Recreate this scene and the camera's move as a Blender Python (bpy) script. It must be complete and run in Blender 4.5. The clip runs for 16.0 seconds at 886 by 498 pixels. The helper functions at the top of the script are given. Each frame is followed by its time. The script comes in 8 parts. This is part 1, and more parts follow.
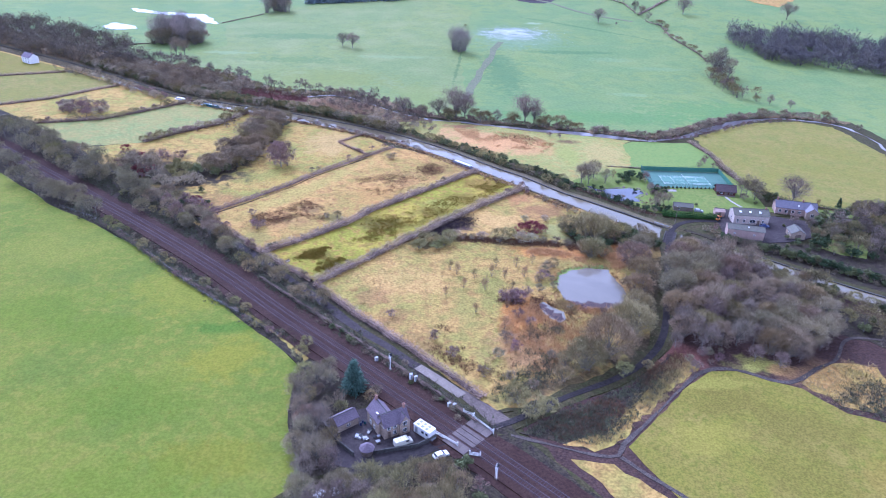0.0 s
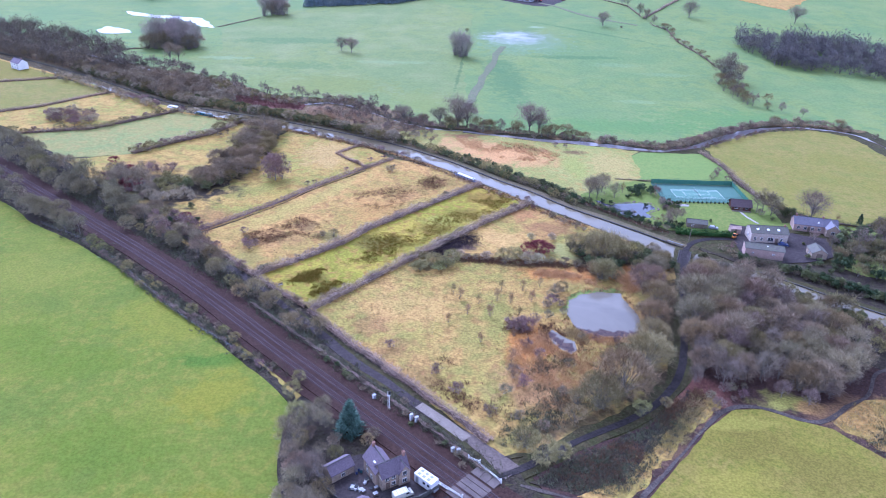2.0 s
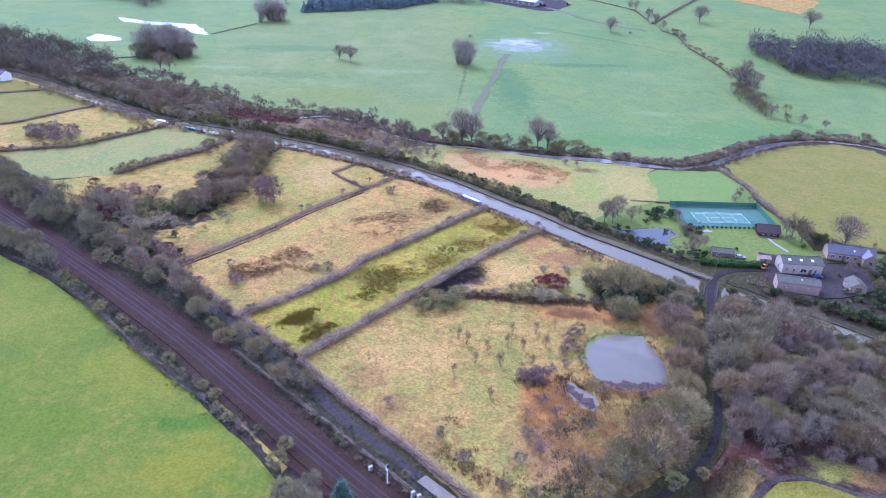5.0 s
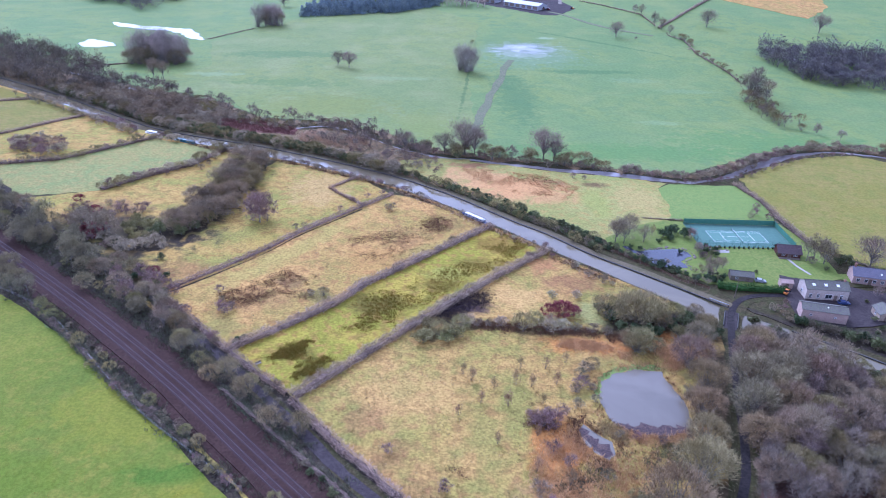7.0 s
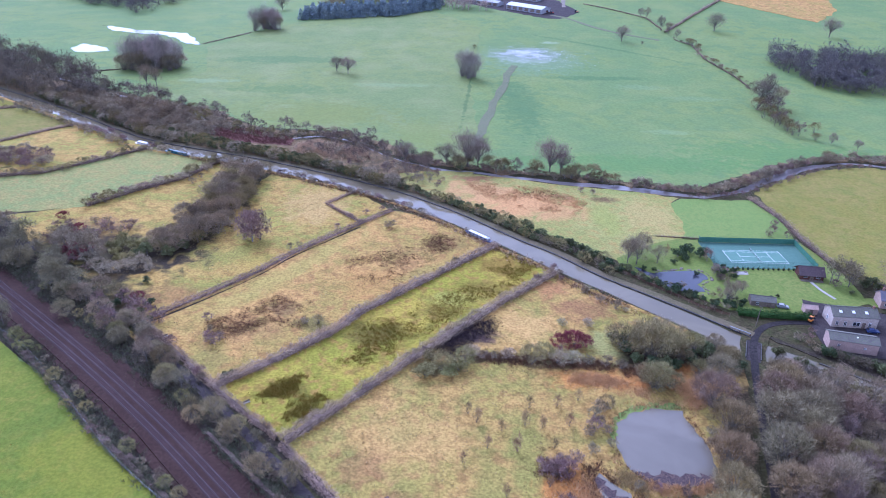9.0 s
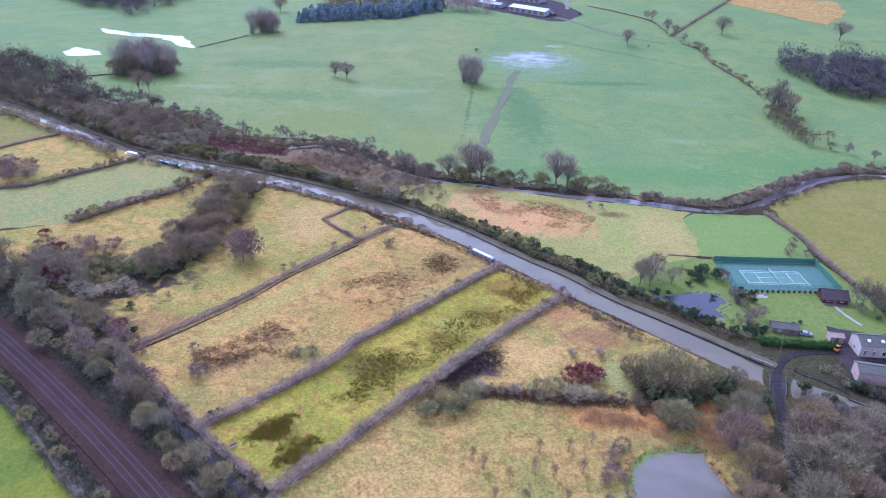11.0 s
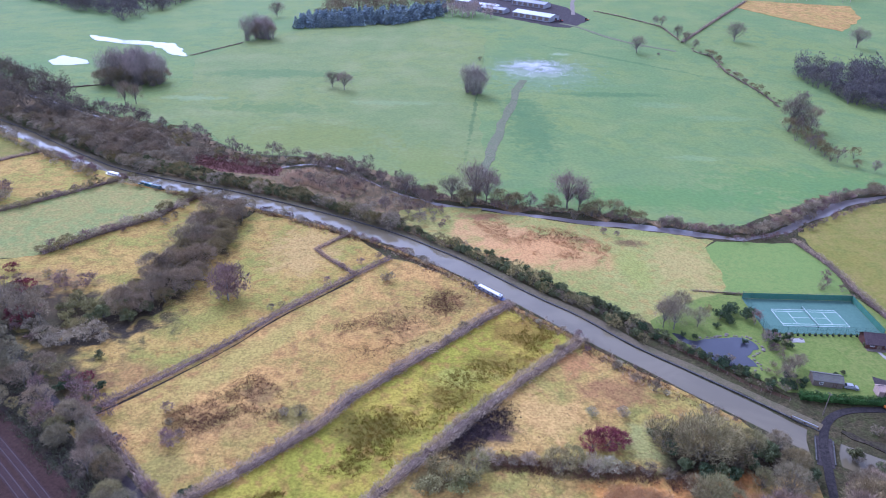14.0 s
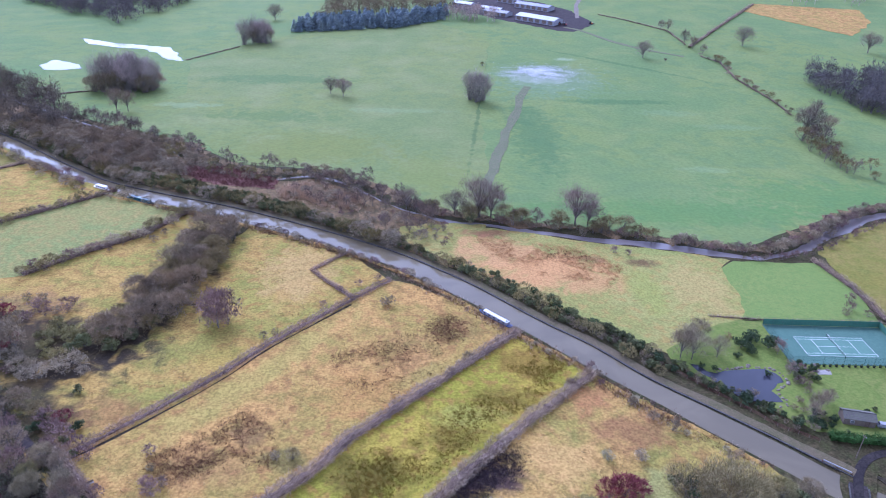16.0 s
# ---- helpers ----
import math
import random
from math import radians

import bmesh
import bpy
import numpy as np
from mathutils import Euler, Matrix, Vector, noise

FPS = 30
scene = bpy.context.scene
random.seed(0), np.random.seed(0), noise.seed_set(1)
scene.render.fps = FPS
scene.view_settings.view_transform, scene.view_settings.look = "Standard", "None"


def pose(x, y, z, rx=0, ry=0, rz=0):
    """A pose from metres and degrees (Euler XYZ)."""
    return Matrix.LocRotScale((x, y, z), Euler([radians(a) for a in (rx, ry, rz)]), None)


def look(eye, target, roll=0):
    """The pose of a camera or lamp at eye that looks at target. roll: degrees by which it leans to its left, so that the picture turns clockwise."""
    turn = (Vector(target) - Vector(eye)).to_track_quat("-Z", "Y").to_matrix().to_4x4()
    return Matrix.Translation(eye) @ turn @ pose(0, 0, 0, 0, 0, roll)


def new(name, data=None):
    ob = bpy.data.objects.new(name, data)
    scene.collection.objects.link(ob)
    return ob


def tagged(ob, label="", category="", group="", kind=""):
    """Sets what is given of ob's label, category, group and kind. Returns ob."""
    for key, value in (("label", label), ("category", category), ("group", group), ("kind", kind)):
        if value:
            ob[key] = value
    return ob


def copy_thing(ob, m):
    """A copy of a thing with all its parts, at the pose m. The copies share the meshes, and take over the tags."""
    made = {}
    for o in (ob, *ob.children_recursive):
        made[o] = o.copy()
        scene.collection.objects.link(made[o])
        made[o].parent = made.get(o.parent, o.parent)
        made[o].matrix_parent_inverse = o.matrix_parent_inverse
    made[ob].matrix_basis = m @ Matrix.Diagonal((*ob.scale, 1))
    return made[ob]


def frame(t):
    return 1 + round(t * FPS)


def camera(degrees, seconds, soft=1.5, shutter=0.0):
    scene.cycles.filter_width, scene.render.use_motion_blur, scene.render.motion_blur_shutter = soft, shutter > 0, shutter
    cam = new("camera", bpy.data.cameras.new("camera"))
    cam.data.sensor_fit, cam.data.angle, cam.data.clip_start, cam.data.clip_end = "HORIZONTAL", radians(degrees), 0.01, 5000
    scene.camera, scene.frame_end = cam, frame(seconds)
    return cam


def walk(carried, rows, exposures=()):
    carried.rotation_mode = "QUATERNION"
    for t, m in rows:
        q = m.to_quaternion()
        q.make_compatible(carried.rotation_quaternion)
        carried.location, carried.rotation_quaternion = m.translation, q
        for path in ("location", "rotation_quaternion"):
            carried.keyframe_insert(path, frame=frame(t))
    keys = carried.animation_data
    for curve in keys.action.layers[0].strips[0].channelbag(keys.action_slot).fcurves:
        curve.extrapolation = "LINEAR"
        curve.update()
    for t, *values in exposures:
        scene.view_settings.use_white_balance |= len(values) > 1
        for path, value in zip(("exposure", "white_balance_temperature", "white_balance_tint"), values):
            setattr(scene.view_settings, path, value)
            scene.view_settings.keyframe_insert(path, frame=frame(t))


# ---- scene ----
cam = camera(64.7, 16.0, soft=1.0)
PATH = [
    (0, (1.522, 0.024, 130.212), (1.606, 2.014, 129.188), 2.4),
    (0.5, (1.452, 4.511, 130.241), (1.536, 6.502, 129.218), 2.4),
    (1, (1.359, 8.908, 130.264), (1.441, 10.900, 129.240), 2.4),
    (1.5, (1.287, 13.194, 130.277), (1.370, 15.185, 129.255), 2.4),
    (2, (1.188, 17.548, 130.284), (1.271, 19.540, 129.261), 2.4),
    (2.5, (1.133, 21.973, 130.286), (1.215, 23.966, 129.264), 2.4),
    (3, (1.089, 26.462, 130.295), (1.169, 28.455, 129.275), 2.4),
    (3.5, (1.101, 30.960, 130.320), (1.182, 32.953, 129.301), 2.4),
    (4, (1.058, 35.550, 130.341), (1.139, 37.542, 129.321), 2.3),
    (6.5, (0.477, 58.364, 130.731), (0.553, 60.358, 129.713), 2.2),
    (7, (0.411, 62.896, 130.777), (0.487, 64.891, 129.760), 2.2),
    (7.5, (0.357, 67.297, 130.827), (0.432, 69.292, 129.812), 2.3),
    (8, (0.168, 71.943, 130.903), (0.244, 73.938, 129.888), 2.3),
    (8.5, (0.078, 76.367, 130.965), (0.153, 78.362, 129.948), 2.2),
    (9, (0.010, 80.670, 131.053), (0.084, 82.665, 130.038), 2.2),
    (11.5, (-0.346, 102.324, 131.872), (-0.274, 104.318, 130.854), 2.2),
    (12, (-0.414, 106.895, 131.954), (-0.343, 108.889, 130.936), 2.2),
    (12.5, (-0.507, 111.634, 132.029), (-0.437, 113.628, 131.012), 2.3),
    (13, (-0.587, 116.339, 132.104), (-0.516, 118.334, 131.087), 2.3),
    (13.5, (-0.661, 120.957, 132.232), (-0.590, 122.951, 131.216), 2.3),
    (14, (-0.722, 125.522, 132.377), (-0.652, 127.518, 131.361), 2.2),
    (14.5, (-0.795, 129.976, 132.531), (-0.725, 131.972, 131.516), 2.3),
    (15, (-0.923, 134.201, 132.665), (-0.852, 136.195, 131.649), 2.2),
    (15.5, (-1.202, 138.268, 132.759), (-1.131, 140.263, 131.743), 2.3),
    (16, (-1.578, 142.182, 132.811), (-1.508, 144.178, 131.796), 2.3),
]
walk(cam, [(t, look(eye, target, roll)) for t, eye, target, roll in PATH], exposures=[(0.0, 1.53, 4400, 33), (7.0, 1.34, 4420, 33), (16.0, 1.16, 4510, 34)])

# ---------------------------------------------------------------- light
world = bpy.data.worlds.new("overcast_sky")
world.use_nodes = True
scene.world = world
wn, wl = world.node_tree.nodes, world.node_tree.links
SUN_ELEV, SUN_ROT = 42.0, -25.0          # degrees; the sun stands ahead and a little to the left
sky = wn.new("ShaderNodeTexSky")
sky.sky_type, sky.sun_disc = "NISHITA", False
sky.sun_elevation, sky.sun_rotation = radians(SUN_ELEV), radians(SUN_ROT)
sky.air_density, sky.dust_density, sky.altitude = 1.0, 0.6, 100
pale = wn.new("ShaderNodeHueSaturation")  # cloud takes most of the blue out
pale.inputs["Saturation"].default_value = 0.12
wl.new(sky.outputs[0], pale.inputs["Color"])
wl.new(pale.outputs[0], wn["Background"].inputs["Color"])
wn["Background"].inputs["Strength"].default_value = 0.14

sun_data = bpy.data.lights.new("sun", "SUN")
sun_data.energy, sun_data.angle, sun_data.color = 1.5, radians(34), (1.0, 0.96, 0.9)
sun = new("sun", sun_data)
sdir = Vector((math.sin(radians(SUN_ROT)) * math.cos(radians(SUN_ELEV)),
               math.cos(radians(SUN_ROT)) * math.cos(radians(SUN_ELEV)), math.sin(radians(SUN_ELEV))))
sun.matrix_world = look(sdir * 900, (0, 0, 0))

# ---------------------------------------------------------------- helpers
from mathutils import geometry

RNG = np.random.default_rng(7)
PLAN = 1.12          # metres to one unit of the plan, by which land, water and plants are laid out


def terrain(x, y):
    """Height of the land: level valley floor, rising beyond the river."""
    k = np.clip(0.04 + 0.00016 * x, 0.006, 0.08)
    d = np.clip(y - 430.0, 0.0, 900.0)
    return k * d * d / (d + 60.0)


def mesh(name, verts, faces, material=None, smooth=False):
    """A mesh from points in units of the plan."""
    me = bpy.data.meshes.new(name)
    me.from_pydata([tuple(float(c) * PLAN for c in v) for v in verts], [], [tuple(f) for f in faces])
    if material:
        me.materials.append(material)
    if smooth:
        me.polygons.foreach_set("use_smooth", [True] * len(me.polygons))
    me.update()
    return me


def tri_mesh(name, verts, material):
    """A mesh of loose triangles from an (n, 3, 3) array, in units of the plan."""
    v = np.ascontiguousarray(np.asarray(verts) * PLAN, dtype=np.float32).reshape(-1, 3)
    n = len(v) // 3
    me = bpy.data.meshes.new(name)
    me.vertices.add(len(v))
    me.vertices.foreach_set("co", v.ravel())
    me.loops.add(len(v))
    me.loops.foreach_set("vertex_index", np.arange(len(v), dtype=np.int32))
    me.polygons.add(n)
    me.polygons.foreach_set("loop_start", np.arange(0, len(v), 3, dtype=np.int32))
    me.materials.append(material)
    me.update(calc_edges=True)
    return me


def empty(name, m=None):
    ob = new(name)
    ob.empty_display_size = 0.5
    if m is not None:
        ob.matrix_world = m
    return ob


def put(name, me, parent=None, label="", m=None):
    ob = new(name, me)
    if parent:
        ob.parent = parent
    if m is not None:
        ob.matrix_basis = m
    if label:
        ob["label"] = label
    return ob


def part(name, bm, material, parent, label=""):
    me = bpy.data.meshes.new(name)
    bm.to_mesh(me)
    bm.free()
    me.materials.append(material)
    return put(name, me, parent, label)


def box_bm(bm, cx, cy, cz, sx, sy, sz, bevel=0.0, m=None):
    """Adds a bevelled box, given by its centre and size, to bm."""
    r = bmesh.ops.create_cube(bm, size=1.0)
    bmesh.ops.scale(bm, vec=(sx, sy, sz), verts=r["verts"])
    if bevel:
        es = list({e for v in r["verts"] for e in v.link_edges})
        b = bmesh.ops.bevel(bm, geom=es, offset=bevel, segments=1, affect="EDGES")
        vs = list({v for f in b["faces"] for v in f.verts} | {v for v in r["verts"] if v.is_valid})
    else:
        vs = r["verts"]
    bmesh.ops.translate(bm, vec=(cx, cy, cz), verts=vs)
    if m is not None:
        bmesh.ops.transform(bm, matrix=m, verts=vs)
    return bm


def boxes(name, rows, material, parent=None, label="", bevel=0.0):
    """One mesh of several boxes (cx, cy, cz, sx, sy, sz)."""
    bm = bmesh.new()
    for row in rows:
        box_bm(bm, *row, bevel=bevel)
    return part(name, bm, material, parent, label)


def rod(bm, a, b, r0, r1=None, n=6):
    """Adds a tapered rod from a to b."""
    r1 = r0 if r1 is None else r1
    a, b = Vector(a), Vector(b)
    d = b - a
    c = bmesh.ops.create_cone(bm, cap_ends=True, segments=n, radius1=r0, radius2=r1, depth=d.length)
    m = Matrix.Translation((a + b) / 2) @ d.to_track_quat("Z", "Y").to_matrix().to_4x4()
    bmesh.ops.transform(bm, matrix=m, verts=c["verts"])
    return bm


def smooth_line(pts, step):
    """Points at even steps along a rounded line through pts."""
    p = np.array(pts, float)
    ext = np.vstack([2 * p[0] - p[1], p, 2 * p[-1] - p[-2]])
    out = []
    for i in range(1, len(ext) - 2):
        a, b, c, d = ext[i - 1:i + 3]
        n = max(2, int(np.linalg.norm(c - b) / step))
        for k in range(n):
            u = k / n
            out.append(0.5 * (2 * b + (c - a) * u + (2 * a - 5 * b + 4 * c - d) * u * u + (3 * b - a - 3 * c + d) * u ** 3))
    out.append(ext[-2])
    return np.array(out)


def normals_of(line):
    t = np.gradient(line, axis=0)
    t /= np.linalg.norm(t, axis=1)[:, None] + 1e-9
    return t, np.stack([-t[:, 1], t[:, 0]], 1)          # along, and to the left of it


def offset_line(pts, off, step=3.0):
    line = smooth_line(pts, step)
    return line + normals_of(line)[1] * off


def ribbon(name, pts, width, z, material, rough=0.0, thick=0.3, step=2.5, seed=1, crown=0.0):
    """A strip of ground along a line: a slab with sides and slightly uneven edges."""
    rng = np.random.default_rng(seed)
    line = smooth_line(pts, step)
    _, nr = normals_of(line)
    n = len(line)
    w = np.broadcast_to(np.asarray(width, float), (n,)) if np.ndim(width) == 0 else np.interp(np.linspace(0, 1, n), np.linspace(0, 1, len(width)), width)
    soft_ = lambda: np.convolve(rng.normal(size=n + 6), np.ones(7) / 7 ** 0.5, "valid")
    wl_, wr_ = w / 2 + rough * soft_(), w / 2 + rough * soft_()
    left, right = line + nr * wl_[:, None], line - nr * wr_[:, None]
    vs, fs = [], []
    for i in range(n):
        zl, zr, zm = terrain(*left[i]) + z, terrain(*right[i]) + z, terrain(*line[i]) + z + crown
        vs += [(*left[i], zl - thick), (*left[i], zl), (*line[i], zm), (*right[i], zr), (*right[i], zr - thick)]
        if i:
            o = 5 * (i - 1)
            fs += [(o + k, o + k + 1, o + k + 6, o + k + 5) for k in range(4)]
    me = mesh(name, vs, fs, material)
    me.flip_normals()
    return put(name, me)


def ragged(pts, rough, seed, step):
    """A closed outline with more points, set off to and fro."""
    rng = np.random.default_rng(seed)
    p = np.array(pts, float)
    out = []
    for i in range(len(p)):
        a, b = p[i], p[(i + 1) % len(p)]
        n = max(1, int(np.linalg.norm(b - a) / step))
        d = (b - a) / (np.linalg.norm(b - a) + 1e-9)
        for k in range(n):
            j = rng.normal() * rough * (1 if k else 0.4)
            out.append(a + (b - a) * k / n + np.array([-d[1], d[0]]) * j)
    return np.array(out)


def patch(name, pts, z, material, rough=0.5, seed=1, step=3.0, thick=0.3):
    """A piece of land with its own cover, lying on the ground sheet: top and sides."""
    o = ragged(pts, rough, seed, step)
    if np.sum(o[:, 0] * np.roll(o[:, 1], -1) - np.roll(o[:, 0], -1) * o[:, 1]) < 0:
        o = o[::-1]
    n = len(o)
    pts2 = [Vector((float(x), float(y))) for x, y in o]
    if o[:, 1].max() > 440:                              # follow the slope
        gx_, gy_ = np.meshgrid(np.arange(-900, 901, 12), np.arange(-100, 1301, 12))
        g = np.stack([gx_.ravel(), gy_.ravel()], 1)
        pts2 += [Vector((float(x), float(y))) for x, y in g[inside(g, o)]]
    co, _, tris, _, _, _ = geometry.delaunay_2d_cdt(pts2, [(i, (i + 1) % n) for i in range(n)], [list(range(n))], 1, 1e-4)
    vs = [(p.x, p.y, float(terrain(p.x, p.y)) + z) for p in co]
    fs = [tuple(f) if (co[f[1]] - co[f[0]]).cross(co[f[2]] - co[f[0]]) > 0 else tuple(f)[::-1] for f in tris]
    k = len(vs)
    for i in range(n):
        x, y = float(o[i][0]), float(o[i][1])
        h = float(terrain(x, y)) + z
        vs += [(x, y, h), (x, y, h - thick)]
    fs += [(k + 2 * i + 1, k + 2 * ((i + 1) % n) + 1, k + 2 * ((i + 1) % n), k + 2 * i) for i in range(n)]
    return put(name, mesh(name, vs, fs, material))


def inside(pts, poly):
    """Which of the points lie in the polygon."""
    p, q = np.asarray(pts, float), np.asarray(poly, float)
    r = np.zeros(len(p), bool)
    for (x0, y0), (x1, y1) in zip(q, np.roll(q, -1, 0)):
        c = ((y0 > p[:, 1]) != (y1 > p[:, 1])) & (p[:, 0] < (x1 - x0) * (p[:, 1] - y0) / (y1 - y0 + 1e-12) + x0)
        r ^= c
    return r


def scatter(poly, n, rng):
    q = np.asarray(poly, float)
    out = np.empty((0, 2))
    while len(out) < n:
        p = rng.uniform(q.min(0), q.max(0), (n * 3, 2))
        out = np.vstack([out, p[inside(p, q)]])
    return out[:n]


# ---------------------------------------------------------------- materials
def material(name, colours, scales=(0.12, 1.6), rough=0.9, bump=0.3, bump_scale=3.0, metal=0.0, local=False, vary=0.0,
             contrast=(0.35, 0.65), grain=0.25, grain_scale=None, wave=None, spots=(), streaks=(), island=0.0):
    """A surface of two or three colours, mixed by noise at a large and a small scale, with fine grain and relief."""
    m = bpy.data.materials.new(name)
    m.use_nodes = True
    n, l = m.node_tree.nodes, m.node_tree.links
    b = n["Principled BSDF"]
    b.inputs["Roughness"].default_value, b.inputs["Metallic"].default_value = rough, metal
    b.inputs["Specular IOR Level"].default_value = 0.06 if rough > 0.8 else 0.25 if rough > 0.6 else 0.5
    where = n.new("ShaderNodeTexCoord").outputs["Object"] if local else n.new("ShaderNodeNewGeometry").outputs["Position"]

    def noise_at(scale, detail=4.0, distort=0.0):
        t = n.new("ShaderNodeTexNoise")
        t.inputs["Scale"].default_value, t.inputs["Detail"].default_value, t.inputs["Distortion"].default_value = scale, detail, distort
        l.new(where, t.inputs["Vector"])
        return t.outputs["Fac"]

    def ramp(fac, lo, hi):
        r = n.new("ShaderNodeMapRange")
        r.inputs["From Min"].default_value, r.inputs["From Max"].default_value = lo, hi
        r.interpolation_type = "SMOOTHSTEP"
        l.new(fac, r.inputs["Value"])
        return r.outputs["Result"]

    def mix(fac, a, c, mode="MIX"):
        x = n.new("ShaderNodeMix")
        x.data_type, x.blend_type = "RGBA", mode
        for s, v in (("Factor", fac), ("A", a), ("B", c)):
            i = [k for k in x.inputs if k.name == s and (s == "Factor" and k.type == "VALUE" or s != "Factor" and k.type == "RGBA")][0]
            if isinstance(v, (tuple, float, int)):
                i.default_value = (*v, 1.0) if isinstance(v, tuple) else v
            else:
                l.new(v, i)
        return [k for k in x.outputs if k.type == "RGBA"][0]

    col = colours[0] if len(colours) == 1 else mix(ramp(noise_at(scales[0], 5.0, 0.6), *contrast), colours[0], colours[1])
    if len(colours) > 2:
        col = mix(ramp(noise_at(scales[1], 6.0, 0.3), contrast[0] + 0.05, contrast[1] + 0.05), col, colours[2])
    if len(colours) > 3:
        col = mix(ramp(noise_at(scales[0] * 3.1, 7.0, 0.25), 0.42, 0.80), col, colours[3])
    if spots or streaks:                                 # growth of another kind, and painted shade under plants, in their own places: (x, y, half sizes, colour, cover)
        wob = n.new("ShaderNodeMath")
        wob.operation = "MULTIPLY_ADD"
        wob.inputs[1].default_value, wob.inputs[2].default_value = 2.2, -1.1
        l.new(noise_at(0.16, 7.0, 0.8), wob.inputs[0])
        places = [((x, y), (a, c), 0.0, tint, cover) for x, y, a, c, tint, cover in spots]
        places += [(((x0 + x1) / 2, (y0 + y1) / 2), (math.hypot(x1 - x0, y1 - y0) / 2, w), math.atan2(y1 - y0, x1 - x0), tint, cover) for x0, y0, x1, y1, w, tint, cover in streaks]
        for (x, y), (a, c), turn, tint, cover in places:
            mp = n.new("ShaderNodeMapping")
            mp.vector_type = "TEXTURE"
            mp.inputs["Location"].default_value = (x * PLAN, y * PLAN, 0)
            mp.inputs["Rotation"].default_value = (0, 0, turn)
            mp.inputs["Scale"].default_value = (a * PLAN, c * PLAN, 1e6)
            l.new(where, mp.inputs["Vector"])
            ln = n.new("ShaderNodeVectorMath")
            ln.operation = "LENGTH"
            l.new(mp.outputs[0], ln.inputs[0])
            ad = n.new("ShaderNodeMath")
            l.new(ln.outputs["Value"], ad.inputs[0])
            l.new(wob.outputs[0], ad.inputs[1])
            mr = n.new("ShaderNodeMapRange")
            mr.interpolation_type = "SMOOTHSTEP"
            for key, val in (("From Min", 0.45), ("From Max", 1.25), ("To Min", cover), ("To Max", 0.0)):
                mr.inputs[key].default_value = val
            l.new(ad.outputs[0], mr.inputs["Value"])
            col = mix(mr.outputs["Result"], col, tint)
    if island:
        isl = n.new("ShaderNodeMapRange")
        isl.inputs["To Min"].default_value, isl.inputs["To Max"].default_value = 1 - island, 1 + island
        l.new(n.new("ShaderNodeNewGeometry").outputs["Random Per Island"], isl.inputs["Value"])
        cb = n.new("ShaderNodeCombineColor")
        for k in range(3):
            l.new(isl.outputs["Result"], cb.inputs[k])
        col = mix(1.0, col, cb.outputs[0], "MULTIPLY")
    if grain:
        g = ramp(noise_at(grain_scale or scales[1] * 4, 3.0), 0.25, 0.75)
        gr = n.new("ShaderNodeMapRange")
        gr.inputs["To Min"].default_value, gr.inputs["To Max"].default_value = 1 - grain, 1 + grain
        l.new(g, gr.inputs["Value"])
        comb = n.new("ShaderNodeCombineColor")
        for k in range(3):
            l.new(gr.outputs["Result"], comb.inputs[k])
        col = mix(1.0, col, comb.outputs[0], "MULTIPLY")
    if vary:
        info = n.new("ShaderNodeObjectInfo")
        hsv = n.new("ShaderNodeHueSaturation")
        vr = n.new("ShaderNodeMapRange")
        vr.inputs["To Min"].default_value, vr.inputs["To Max"].default_value = 1 - vary, 1 + vary
        l.new(info.outputs["Random"], vr.inputs["Value"])
        l.new(vr.outputs["Result"], hsv.inputs["Value"])
        hr = n.new("ShaderNodeMapRange")
        hr.inputs["To Min"].default_value, hr.inputs["To Max"].default_value = 0.5 + 0.12 * vary, 0.5 - 0.12 * vary
        wn_ = n.new("ShaderNodeTexWhiteNoise")
        wn_.noise_dimensions = "1D"
        l.new(info.outputs["Random"], wn_.inputs["W"])
        l.new(wn_.outputs["Value"], hr.inputs["Value"])
        l.new(hr.outputs["Result"], hsv.inputs["Hue"])
        if isinstance(col, tuple):
            hsv.inputs["Color"].default_value = (*col, 1.0)
        else:
            l.new(col, hsv.inputs["Color"])
        col = hsv.outputs["Color"]
    if isinstance(col, tuple):
        b.inputs["Base Color"].default_value = (*col, 1.0)
    else:
        l.new(col, b.inputs["Base Color"])
    if bump:
        bp = n.new("ShaderNodeBump")
        bp.inputs["Strength"].default_value, bp.inputs["Distance"].default_value = bump, 0.3
        h = noise_at(bump_scale, 5.0)
        if wave:
            w = n.new("ShaderNodeTexWave")
            w.bands_direction = wave[1]
            w.inputs["Scale"].default_value = wave[0]
            l.new(where, w.inputs["Vector"])
            h = w.outputs["Fac"]
            bp.inputs["Distance"].default_value = 0.03
        l.new(h, bp.inputs["Height"])
        l.new(bp.outputs["Normal"], b.inputs["Normal"])
    return m


